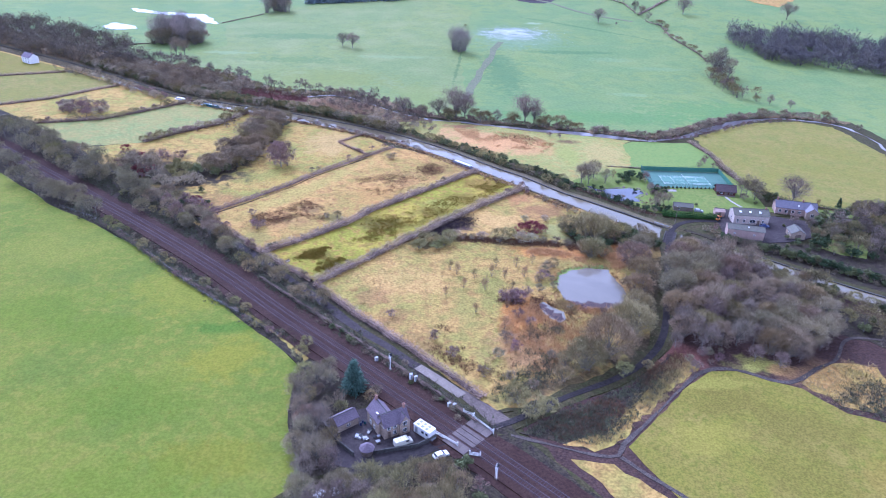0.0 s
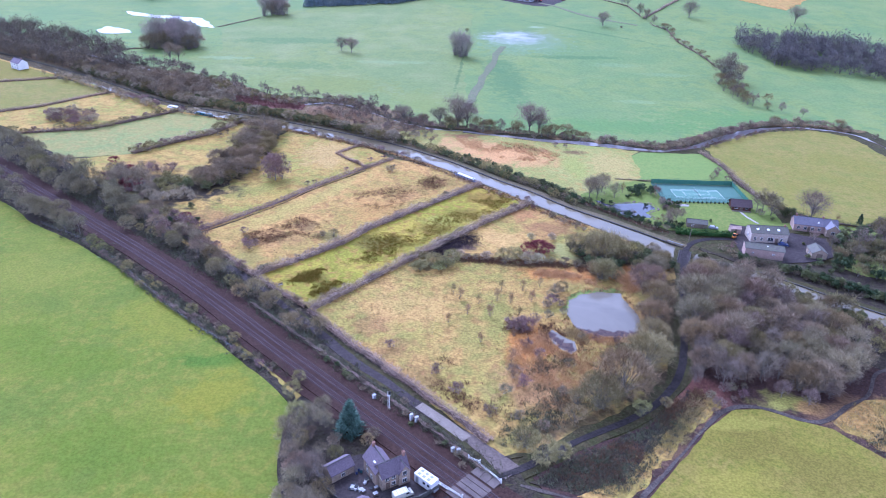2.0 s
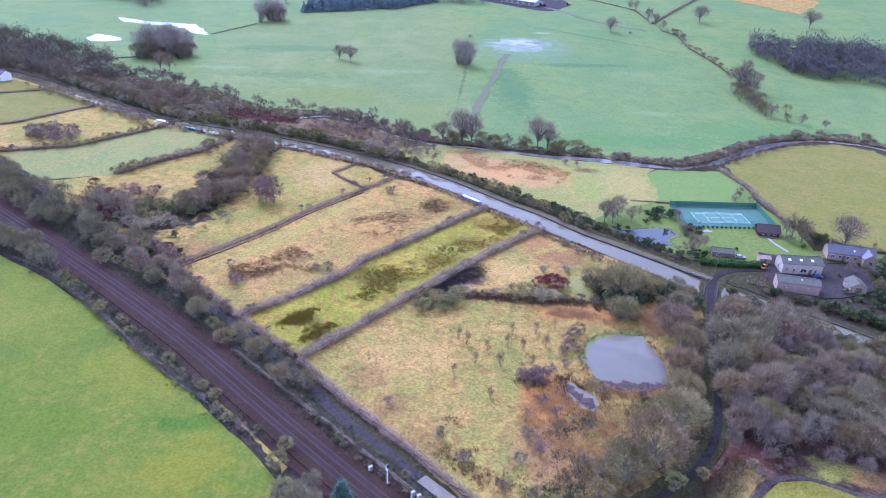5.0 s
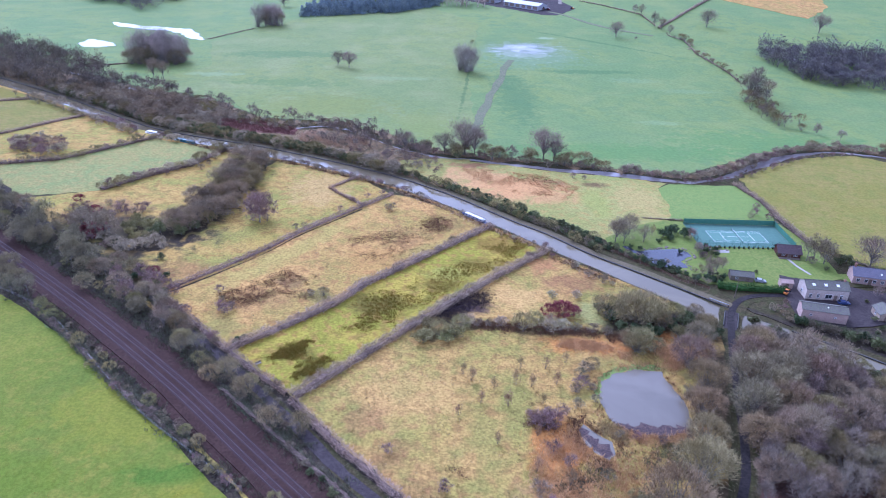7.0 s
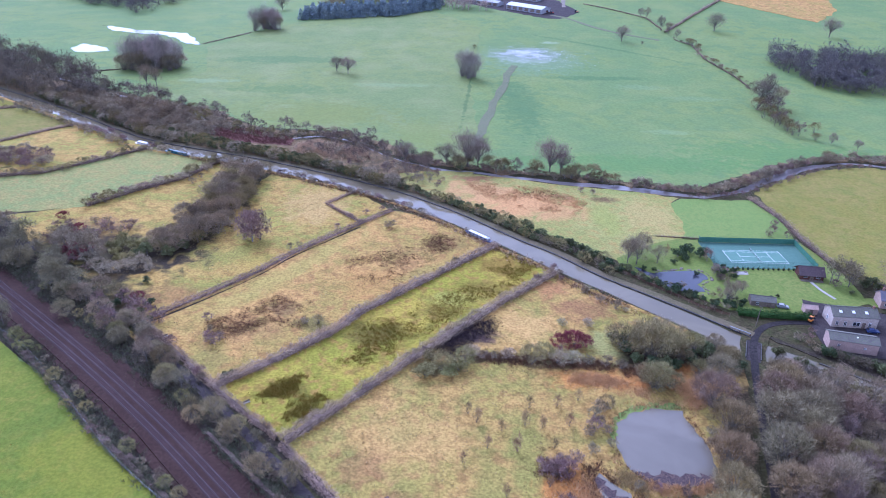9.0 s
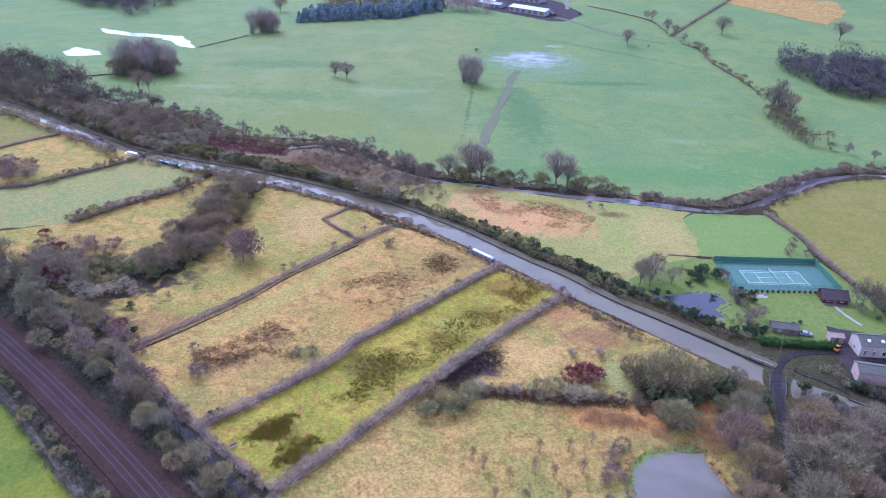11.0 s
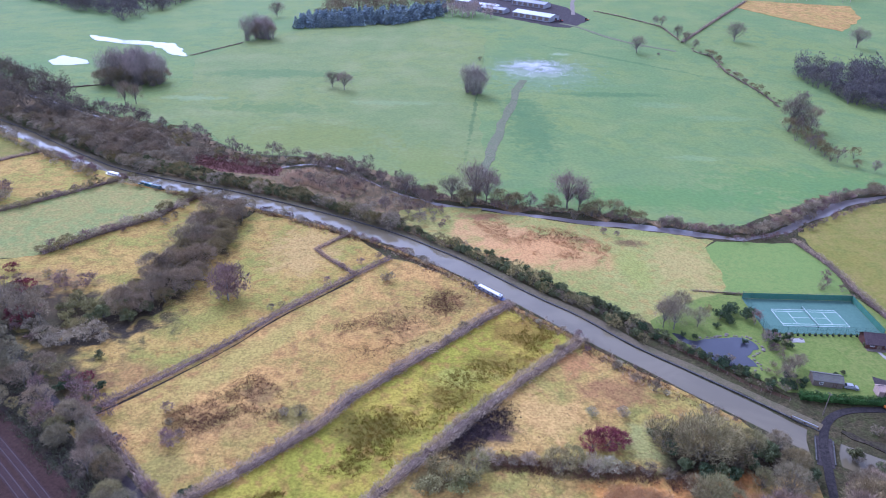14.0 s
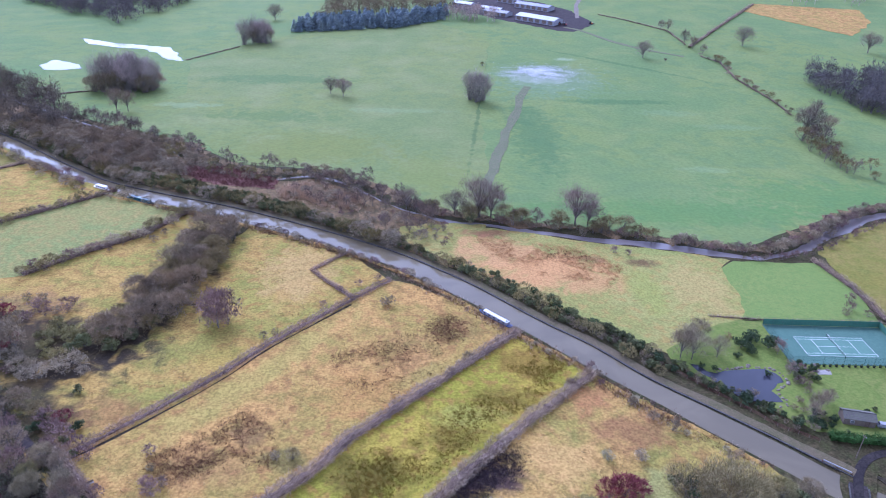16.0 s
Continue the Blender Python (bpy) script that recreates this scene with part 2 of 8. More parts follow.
M = {}
# distance haze is put into this green as extra blue
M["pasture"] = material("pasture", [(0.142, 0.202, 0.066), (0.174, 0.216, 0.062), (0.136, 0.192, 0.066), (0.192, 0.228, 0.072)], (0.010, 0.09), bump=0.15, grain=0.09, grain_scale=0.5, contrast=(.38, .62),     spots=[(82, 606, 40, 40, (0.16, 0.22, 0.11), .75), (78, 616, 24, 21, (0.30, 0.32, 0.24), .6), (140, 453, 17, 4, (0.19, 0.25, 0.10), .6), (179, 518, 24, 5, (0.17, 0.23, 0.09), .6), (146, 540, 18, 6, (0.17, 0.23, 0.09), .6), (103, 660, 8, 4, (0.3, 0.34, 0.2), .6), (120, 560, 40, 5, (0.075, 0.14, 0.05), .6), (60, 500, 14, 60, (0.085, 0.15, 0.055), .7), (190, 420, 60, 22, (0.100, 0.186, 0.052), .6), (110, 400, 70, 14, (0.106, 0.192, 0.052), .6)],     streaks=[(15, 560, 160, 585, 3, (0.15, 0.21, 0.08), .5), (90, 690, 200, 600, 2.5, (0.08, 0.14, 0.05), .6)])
M["west_grass"] = material("lush_grass", [(0.158, 0.170, 0.020), (0.128, 0.155, 0.018), (0.172, 0.170, 0.024), (0.108, 0.140, 0.018)], (0.018, 0.30), bump=0.3, grain=0.16, grain_scale=1.3, contrast=(.4, .6),     spots=[(-56, 172, 10, 3.5, (0.075, 0.135, 0.014), .8), (-72, 194, 18, 18, (0.190, 0.185, 0.018), .5), (-26, 140, 4, 12, (0.13, 0.115, 0.018), .6), (-70, 139, 18, 11, (0.105, 0.145, 0.012), .6), (-50, 158, 12, 11, (0.195, 0.180, 0.016), .7), (-124, 219, 16, 15, (0.175, 0.180, 0.025), .5), (-45, 120, 14, 8, (0.17, 0.16, 0.014), .6), (-90, 170, 14, 8, (0.11, 0.15, 0.012), .6), (-110, 180, 16, 12, (0.11, 0.15, 0.012), .6), (-60, 110, 18, 10, (0.11, 0.15, 0.012), .5)])
M["olive_grass"] = material("olive_grass", [(0.180, 0.162, 0.022), (0.208, 0.165, 0.034), (0.150, 0.144, 0.020), (0.188, 0.148, 0.030)], (0.05, 0.5), bump=0.3, grain=0.24, grain_scale=1.8, spots=[(84, 142, 12, 7, (0.145, 0.122, 0.020), .7), (100, 132, 14, 8, (0.150, 0.125, 0.022), .7), (72, 128, 10, 7, (0.235, 0.205, 0.03), .6), (92, 116, 14, 9, (0.150, 0.130, 0.02), .6), (116, 112, 14, 10, (0.22, 0.16, 0.03), .6), (80, 150, 14, 3, (0.24, 0.215, 0.035), .6)])
M["yellow_grass"] = material("yellow_grass", [(0.196, 0.169, 0.033), (0.219, 0.177, 0.044), (0.175, 0.163, 0.030), (0.163, 0.163, 0.032)], (0.03, 0.25), bump=0.2, grain=0.16, grain_scale=1.0, contrast=(.4, .6))
M["lawn"] = material("lawn", [(0.150, 0.185, 0.038), (0.172, 0.192, 0.046), (0.128, 0.168, 0.033)], (0.06, 0.5), bump=0.15, grain=0.14, grain_scale=1.5)
M["lawn_blue"] = material("cool_lawn", [(0.165, 0.222, 0.052), (0.185, 0.226, 0.056), (0.150, 0.208, 0.050)], (0.05, 0.5), bump=0.15, grain=0.12)
# dark spots and streaks: undergrowth, with shade beneath bushes and trees painted in
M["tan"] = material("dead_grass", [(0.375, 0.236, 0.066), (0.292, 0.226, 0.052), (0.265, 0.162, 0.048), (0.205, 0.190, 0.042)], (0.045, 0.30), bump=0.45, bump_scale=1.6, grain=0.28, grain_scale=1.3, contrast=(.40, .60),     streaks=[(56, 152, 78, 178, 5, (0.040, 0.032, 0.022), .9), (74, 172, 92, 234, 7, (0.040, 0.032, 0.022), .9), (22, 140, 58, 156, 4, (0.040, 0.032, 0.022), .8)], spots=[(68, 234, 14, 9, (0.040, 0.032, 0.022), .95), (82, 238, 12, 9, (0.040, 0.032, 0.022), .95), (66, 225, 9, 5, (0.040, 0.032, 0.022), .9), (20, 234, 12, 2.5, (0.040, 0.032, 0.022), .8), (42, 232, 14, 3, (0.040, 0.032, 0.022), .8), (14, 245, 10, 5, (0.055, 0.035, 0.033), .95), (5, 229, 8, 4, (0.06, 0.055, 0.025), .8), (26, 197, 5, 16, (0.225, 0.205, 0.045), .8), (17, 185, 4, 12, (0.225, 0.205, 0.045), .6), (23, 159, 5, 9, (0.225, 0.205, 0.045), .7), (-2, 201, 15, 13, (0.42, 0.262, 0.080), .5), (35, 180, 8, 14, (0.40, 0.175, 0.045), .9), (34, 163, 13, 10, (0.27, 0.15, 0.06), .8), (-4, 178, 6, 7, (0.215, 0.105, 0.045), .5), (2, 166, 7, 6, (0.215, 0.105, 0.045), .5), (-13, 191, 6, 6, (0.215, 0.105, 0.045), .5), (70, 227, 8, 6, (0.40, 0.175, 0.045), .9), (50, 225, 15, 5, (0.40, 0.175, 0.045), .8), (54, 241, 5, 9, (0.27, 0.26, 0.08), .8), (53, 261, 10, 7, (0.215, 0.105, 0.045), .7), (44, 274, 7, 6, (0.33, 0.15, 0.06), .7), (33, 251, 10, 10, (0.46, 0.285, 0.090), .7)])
M["tan_orange"] = material("rusty_grass", [(0.415, 0.245, 0.070), (0.325, 0.228, 0.056), (0.285, 0.162, 0.050), (0.240, 0.188, 0.044)], (0.045, 0.26), bump=0.45, bump_scale=1.6, grain=0.28, grain_scale=1.3, contrast=(.40, .60),     spots=[(-42, 258, 5, 6, (0.150, 0.085, 0.038), .6), (-51, 248, 12, 8, (0.235, 0.130, 0.050), .4), (-32, 250, 6, 4.5, (0.15, 0.13, 0.04), .7), (-4, 293, 9, 13, (0.235, 0.130, 0.050), .3), (-17, 275, 13, 11, (0.36, 0.20, 0.055), .6), (-58, 232, 6, 7, (0.24, 0.205, 0.05), .6), (10, 306, 9, 7, (0.150, 0.085, 0.038), .3)],     streaks=[(-69, 245, -21, 316, 4.5, (0.330, 0.258, 0.062), .7), (-7, 275, 10, 291, 4, (0.300, 0.240, 0.058), .6)])
# near-black streaks: undergrowth and the shade of the tree belt, put into the colour
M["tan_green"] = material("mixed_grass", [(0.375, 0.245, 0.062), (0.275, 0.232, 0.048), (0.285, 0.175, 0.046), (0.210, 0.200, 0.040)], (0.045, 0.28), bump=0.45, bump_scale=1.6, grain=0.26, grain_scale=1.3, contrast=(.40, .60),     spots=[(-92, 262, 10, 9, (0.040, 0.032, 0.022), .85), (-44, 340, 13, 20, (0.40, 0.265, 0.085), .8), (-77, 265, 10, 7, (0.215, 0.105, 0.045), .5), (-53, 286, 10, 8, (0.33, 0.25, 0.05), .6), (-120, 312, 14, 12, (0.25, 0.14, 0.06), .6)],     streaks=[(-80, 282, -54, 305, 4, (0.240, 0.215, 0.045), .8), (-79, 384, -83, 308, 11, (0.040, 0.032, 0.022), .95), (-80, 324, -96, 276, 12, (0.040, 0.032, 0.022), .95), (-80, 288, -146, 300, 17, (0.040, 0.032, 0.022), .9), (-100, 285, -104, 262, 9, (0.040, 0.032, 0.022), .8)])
M["meadow"] = material("straw_meadow", [(0.288, 0.262, 0.075), (0.255, 0.238, 0.062), (0.290, 0.215, 0.062), (0.225, 0.228, 0.060)], (0.04, 0.25), bump=0.35, bump_scale=1.6, grain=0.22, grain_scale=1.3, contrast=(.40, .60), spots=[(42, 346, 26, 15, (0.45, 0.245, 0.090), .95), (26, 360, 17, 12, (0.43, 0.250, 0.095), .9), (56, 336, 12, 8, (0.40, 0.235, 0.085), .8), (61, 354, 6, 3, (0.16, 0.09, 0.04), .6), (80, 352, 6, 3.5, (0.12, 0.072, 0.035), .8), (24, 374, 10, 3.5, (0.25, 0.12, 0.06), .8), (76, 332, 6, 16, (0.24, 0.25, 0.055), .7), (95, 335, 11, 17, (0.345, 0.265, 0.085), .7), (88, 362, 16, 4, (0.22, 0.24, 0.06), .7)], streaks=[(40, 325, 72, 297, 3, (0.22, 0.235, 0.06), .7)])
M["lime"] = material("mossy_grass", [(0.330, 0.255, 0.036), (0.250, 0.230, 0.026), (0.265, 0.165, 0.036), (0.175, 0.160, 0.020)], (0.05, 0.32), bump=0.45, bump_scale=1.6, grain=0.26, grain_scale=1.3, contrast=(.40, .60),     spots=[(-14, 244, 10, 7, (0.115, 0.088, 0.016), .8), (-34, 219, 7, 4, (0.12, 0.095, 0.016), .7), (-27, 211, 6, 6, (0.10, 0.088, 0.012), .8), (8, 258, 12, 5, (0.15, 0.115, 0.018), .7), (12, 266, 10, 5, (0.29, 0.27, 0.05), .7), (30, 290, 9, 8, (0.19, 0.12, 0.022), .8), (22, 274, 10, 5, (0.16, 0.12, 0.02), .7)])
M["green_field"] = material("green_field", [(0.245, 0.225, 0.066), (0.205, 0.218, 0.066), (0.280, 0.222, 0.070), (0.185, 0.222, 0.066)], (0.03, 0.3), bump=0.3, grain=0.2, grain_scale=1.2)
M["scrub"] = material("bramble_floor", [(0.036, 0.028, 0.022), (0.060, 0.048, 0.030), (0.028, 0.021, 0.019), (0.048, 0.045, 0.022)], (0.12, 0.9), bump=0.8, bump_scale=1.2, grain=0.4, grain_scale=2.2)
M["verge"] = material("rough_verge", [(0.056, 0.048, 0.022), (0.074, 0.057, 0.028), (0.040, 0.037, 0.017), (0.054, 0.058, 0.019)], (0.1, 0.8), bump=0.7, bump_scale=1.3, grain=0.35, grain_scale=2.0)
M["river_scrub"] = material("riverside_scrub", [(0.170, 0.116, 0.056), (0.120, 0.088, 0.044), (0.215, 0.140, 0.066), (0.085, 0.072, 0.034)], (0.06, 0.6), bump=0.7, bump_scale=1.3, grain=0.35, grain_scale=1.6)
M["leaf_litter"] = material("leaf_litter", [(0.060, 0.036, 0.030), (0.048, 0.030, 0.025), (0.072, 0.042, 0.030)], (0.1, 0.9), bump=0.6, bump_scale=1.3, grain=0.35, grain_scale=2.0, spots=[(98, 158, 9, 4, (0.26, 0.24, 0.05), .9), (104, 156, 5, 3, (0.30, 0.17, 0.06), .8), (78, 162, 8, 7, (0.14, 0.062, 0.045), .8), (72, 154, 7, 6, (0.20, 0.12, 0.06), .8), (118, 152, 14, 9, (0.20, 0.12, 0.055), .7), (60, 140, 9, 6, (0.15, 0.09, 0.05), .6)])
M["red_reed"] = material("red_reeds", [(0.163, 0.073, 0.059), (0.124, 0.056, 0.050), (0.195, 0.105, 0.073)], (0.2, 1.2), bump=0.8, bump_scale=1.5, grain=0.35, grain_scale=2.5)
M["ballast"] = material("ballast", [(0.050, 0.028, 0.021), (0.062, 0.036, 0.027), (0.034, 0.019, 0.016)], (0.08, 1.2), bump=0.5, bump_scale=6, grain=0.3, grain_scale=6)
M["tarmac"] = material("tarmac", [(0.036, 0.030, 0.029), (0.048, 0.040, 0.037), (0.026, 0.022, 0.022)], (0.15, 1.2), bump=0.15, bump_scale=8, grain=0.25, grain_scale=4, rough=0.85)
# darkened: the shade lying on the farm track is put into this mud
M["track"] = material("muddy_track", [(0.055, 0.044, 0.043), (0.067, 0.055, 0.052), (0.043, 0.035, 0.035)], (0.15, 1.2), bump=0.4, grain=0.25, grain_scale=4)
M["concrete"] = material("concrete", [(.215, .178, .142), (.180, .148, .120), (.245, .208, .168)], (0.4, 2.5), bump=0.2, grain=0.2, grain_scale=3)
M["footpath"] = material("gravel_path", [(0.075, 0.060, 0.050), (0.100, 0.080, 0.066), (0.058, 0.048, 0.040)], (0.25, 1.6), bump=0.3, grain=0.3, grain_scale=3)
M["worn_gravel"] = material("worn_gravel", [(0.135, 0.104, 0.088), (0.105, 0.082, 0.070), (0.160, 0.126, 0.104)], (0.25, 1.6), bump=0.3, grain=0.25, grain_scale=4)
M["towpath"] = material("towpath", [(.125, .100, .060), (.100, .092, .044), (.145, .114, .068)], (0.15, 1.0), bump=0.3, grain=0.25, grain_scale=4)
M["stone_edge"] = material("stone_coping", [(.055, .052, .048), (.085, .080, .072), (.120, .112, .10)], (0.4, 2.0), bump=0.3, grain=0.3)
M["mud"] = material("bare_mud", [(0.150, 0.150, 0.082), (0.165, 0.155, 0.090), (0.130, 0.150, 0.070)], (0.08, 0.6), bump=0.4, grain=0.25, grain_scale=1.5)
M["white_mud"] = material("pale_straw", [(0.598, 0.598, 0.572), (0.442, 0.455, 0.429)], (0.2, 0.8), bump=0, grain=0.2)
M["pasture_yellow"] = material("yellowish_pasture", [(0.165, 0.204, 0.066), (0.188, 0.215, 0.062), (0.152, 0.192, 0.064), (0.212, 0.230, 0.084)], (0.010, 0.12), bump=0.15, grain=0.08, grain_scale=0.5,     spots=[(-143, 538, 20, 6, (0.22, 0.27, 0.12), .6), (-19, 535, 32, 5, (0.20, 0.25, 0.10), .6), (-60, 470, 50, 25, (0.17, 0.19, 0.045), .6), (0, 440, 22, 26, (0.17, 0.20, 0.05), .6), (-100, 600, 50, 12, (0.10, 0.16, 0.055), .6), (-90, 520, 40, 10, (0.10, 0.16, 0.05), .5)],     streaks=[(20, 440, 50, 700, 1.5, (0.085, 0.13, 0.045), .7)])


def water_mat(name, col, rough=0.06, bump=0.02):
    m = material(name, [col, tuple(c * 0.8 for c in col)], (0.05, 1), rough=rough, bump=bump, bump_scale=0.9, grain=0)
    b = m.node_tree.nodes["Principled BSDF"]
    b.inputs["IOR"].default_value, b.inputs["Specular IOR Level"].default_value = 1.33, 0.8
    return m


# canal and pond: part of the sky's reflection is put into the base colour
M["canal"] = water_mat("canal_water", (0.150, 0.122, 0.070), 0.03, 0.006)
M["pond"] = water_mat("pond_water", (0.175, 0.150, 0.112))
M["dark_pond"] = water_mat("dark_pond_water", (.040, .040, .052), 0.03)
M["river"] = water_mat("river_water", (0.170, 0.140, 0.128), 0.30)
M["flood"] = water_mat("flood_water", (.14, .14, .14), 0.12, 0.0)
M["bark"] = material("bark", [(0.180, 0.162, 0.133), (0.137, 0.121, 0.098), (0.209, 0.190, 0.161)], (0.5, 4), local=True, bump=0.3, grain=0.3)
M["bark_pale"] = material("pale_bark", [(.30, .28, .26), (.20, .18, .17)], (0.6, 4), local=True, bump=0.2, grain=0.3)


def twig_mat(name, a, b, vary=0.22):
    """Twigs or leaves: two tones in patches the size of a bush, each twig a little lighter or darker."""
    warm = (a[0] * 1.06, a[1] * 1.0, a[2] * 0.88)
    return material(name, [tuple(c * 1.1 for c in a), tuple(c * 0.8 for c in b), warm], (0.16, 0.09), local=True, bump=0, grain=0.15, grain_scale=0.6, vary=vary, island=0.3)


M["twig_grey"] = twig_mat("grey_twigs", (0.250, 0.204, 0.130), (0.184, 0.148, 0.096))
M["twig_brown"] = twig_mat("brown_twigs", (0.220, 0.172, 0.136), (0.160, 0.126, 0.102))
M["twig_olive"] = twig_mat("olive_twigs", (0.235, 0.190, 0.092), (0.165, 0.135, 0.066))
M["twig_purple"] = twig_mat("purple_twigs", (0.245, 0.168, 0.146), (0.180, 0.124, 0.110))
M["twig_red"] = twig_mat("red_twigs", (0.205, 0.056, 0.064), (0.140, 0.046, 0.054), 0.12)
M["twig_sallow"] = twig_mat("sallow_twigs", (0.268, 0.228, 0.096), (0.194, 0.166, 0.072))
M["twig_osier"] = twig_mat("pale_osier_twigs", (0.385, 0.325, 0.215), (0.290, 0.245, 0.162))
M["twig_wood"] = twig_mat("brown_wood_twigs", (0.272, 0.212, 0.134), (0.196, 0.152, 0.098))
M["twig_sapling"] = twig_mat("sapling_twigs", (.295, .205, .112), (.230, .158, .088))
# paler and greyer than near twigs: distance haze put into the colour
M["twig_far"] = twig_mat("far_hazy_twigs", (0.350, 0.300, 0.250), (0.255, 0.216, 0.184))
M["twig_dark"] = twig_mat("dark_wood_twigs", (0.165, 0.145, 0.140), (0.115, 0.102, 0.102))
M["hedge_twig"] = twig_mat("hedge_twigs", (0.380, 0.288, 0.205), (0.290, 0.218, 0.158), 0.1)
M["leaf_dark"] = twig_mat("dark_leaves", (0.070, 0.097, 0.046), (0.046, 0.067, 0.032))
M["leaf_ivy"] = twig_mat("ivy_leaves", (.150, .162, .072), (.102, .114, .052))
M["leaf_sage"] = twig_mat("sage_leaves", (.245, .225, .092), (.188, .175, .072))
M["leaf_hedge"] = twig_mat("clipped_hedge_leaves", (0.059, 0.119, 0.031), (0.042, 0.087, 0.028), 0.05)
M["leaf_spruce"] = twig_mat("blue_spruce_needles", (.088, .138, .102), (.056, .092, .068), 0.05)
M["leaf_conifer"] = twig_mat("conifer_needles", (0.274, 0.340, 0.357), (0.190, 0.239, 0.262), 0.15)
M["hedge_core"] = material("hedge_heart", [(0.180, 0.126, 0.100), (0.125, 0.088, 0.072)], (0.3, 1.5), bump=0.6, grain=0.4)
M["bracken"] = material("bracken", [(0.190, 0.108, 0.060), (0.140, 0.080, 0.048)], (0.3, 2), bump=0, grain=0.3)
M["dead_stalk"] = material("dead_stalks", [(0.077, 0.057, 0.059), (0.057, 0.045, 0.049)], (0.3, 2), bump=0, grain=0.3)
M["rust_grass"] = material("rust_grass", [(0.50, 0.29, 0.125), (0.41, 0.235, 0.105)], (0.3, 2), bump=0, grain=0.25)
M["reed"] = material("dry_reeds", [(.60, .375, .165), (.49, .30, .135)], (0.3, 2), bump=0, grain=0.3)
M["reed_pale"] = material("pale_brown_reeds", [(.56, .41, .25), (.46, .33, .21)], (0.3, 2), bump=0, grain=0.25)
M["pond_mat"] = material("dead_water_plants", [(0.085, 0.060, 0.055), (0.110, 0.075, 0.062), (0.060, 0.045, 0.045)], (0.3, 1.5), bump=0.5, grain=0.4, grain_scale=2.5)
M["rush"] = material("dark_rush", [(0.190, 0.150, 0.022), (0.235, 0.160, 0.028)], (0.2, 1.5), bump=0, grain=0.3)
M["tussock"] = material("grass_tussock", [(0.374, 0.271, 0.123), (0.309, 0.249, 0.097)], (0.1, 1.5), bump=0, grain=0.25)
M["bramble_leaf"] = material("bramble_leaves", [(0.119, 0.135, 0.073), (0.100, 0.099, 0.064), (0.147, 0.120, 0.077)], (0.2, 1.5), bump=0, grain=0.3)

# ---------------------------------------------------------------- land
CANAL = [(-420, 600), (-330, 545), (-228, 478), (-168, 431), (-141, 412), (-111, 399), (-84, 389), (-59, 377), (-35, 364.5), (-13, 351), (3, 338),
         (15, 327), (32, 308.5), (46, 295), (59, 279.5), (74, 265.5), (86, 254), (97, 243), (113, 231), (128, 219), (145, 203), (170, 183), (235, 130)]
RIVER = [(-330, 600), (-250, 545), (-185, 498), (-150, 477), (-128, 464), (-113, 443), (-92, 433), (-72, 425), (-50, 430), (-28, 413), (-12, 397), (11, 384),
         (27, 381.5), (47, 376.5), (66, 371), (81, 369), (98, 365), (114, 361), (126, 359), (142, 363.5), (155, 373), (176, 388), (196, 401), (226, 408),
         (250, 396), (256, 370), (252, 346), (262, 300)]
RAIL = [(110, 31), (60, 81), (30, 111), (0, 141), (-34, 175), (-62, 203.5), (-95, 234), (-133, 266.5), (-160, 289), (-200, 323), (-260, 372), (-340, 437), (-440, 515)]
TRACK = [(23, 132), (14, 143), (2.5, 155), (-22, 181), (-45, 207), (-66, 229), (-84, 247), (-104, 264), (-140, 300)]
ROAD = [(124, 255.6), (113, 255), (106, 251.5), (100.5, 244), (95, 230), (87, 206), (80, 184), (73, 168), (64, 157), (54, 150), (41, 143), (29.5, 135.5), (22, 131.5), (14, 127.5),
        (8, 124.5), (2, 122), (-10, 117), (-22, 109), (-40, 95)]
FOOTPATH = [(25, 128.5), (35, 125), (44, 122), (49.5, 122), (52, 126), (60.6, 134.5), (75, 149.5), (83, 155.7), (91, 156), (101, 151), (106, 151.5), (114, 156.7), (123, 162), (132, 172), (146, 171), (175, 165)]
FOOTPATH_S = [(50, 121.5), (55, 115.6), (60, 110.7), (70, 98), (84, 80)]

# the one sheet of ground, finer where the camera looks
xs = np.concatenate([np.linspace(-4800, -900, 14)[:-1], np.arange(-900, 901, 12), np.linspace(900, 4800, 14)[1:]])
ys = np.concatenate([np.linspace(-4800, -100, 14)[:-1], np.arange(-100, 1301, 12), np.linspace(1300, 4800, 14)[1:]])
gx, gy = np.meshgrid(xs, ys)
gz = terrain(gx, gy)
nx = len(xs)
gv = np.stack([gx, gy, gz], -1).reshape(-1, 3)
gf = [(j * nx + i, j * nx + i + 1, (j + 1) * nx + i + 1, (j + 1) * nx + i) for j in range(len(ys) - 1) for i in range(nx - 1)]
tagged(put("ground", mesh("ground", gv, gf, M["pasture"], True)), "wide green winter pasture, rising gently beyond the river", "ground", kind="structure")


def land(name, label, pts, z, mat, rough=0.6, seed=1, step=3.0, category="field"):
    return tagged(patch(name, pts, z, M[mat], rough, seed, step), label, category, kind="structure")


def strip(name, label, pts, width, z, mat, rough=0.1, seed=1, category="path", crown=0.0, thick=0.3):
    return tagged(ribbon(name, pts, width, z, M[mat], rough, thick, 2.5, seed, crown), label, category, kind="structure")


H1 = [(-31, 199), (-18.2, 213.5), (-5.3, 228.5), (13, 249.2), (24.7, 262), (33.9, 271.3), (47, 284)]
H2 = [(-53, 219), (-44, 227), (-35.4, 235), (-25.9, 244.6), (-17, 257.5), (-7, 268), (6, 281.6), (28.5, 305)]
H3 = [(-88, 246), (-80.7, 251.5), (-67, 266.6), (-55, 281), (-44.5, 296.5), (-25, 320), (-12, 335)]
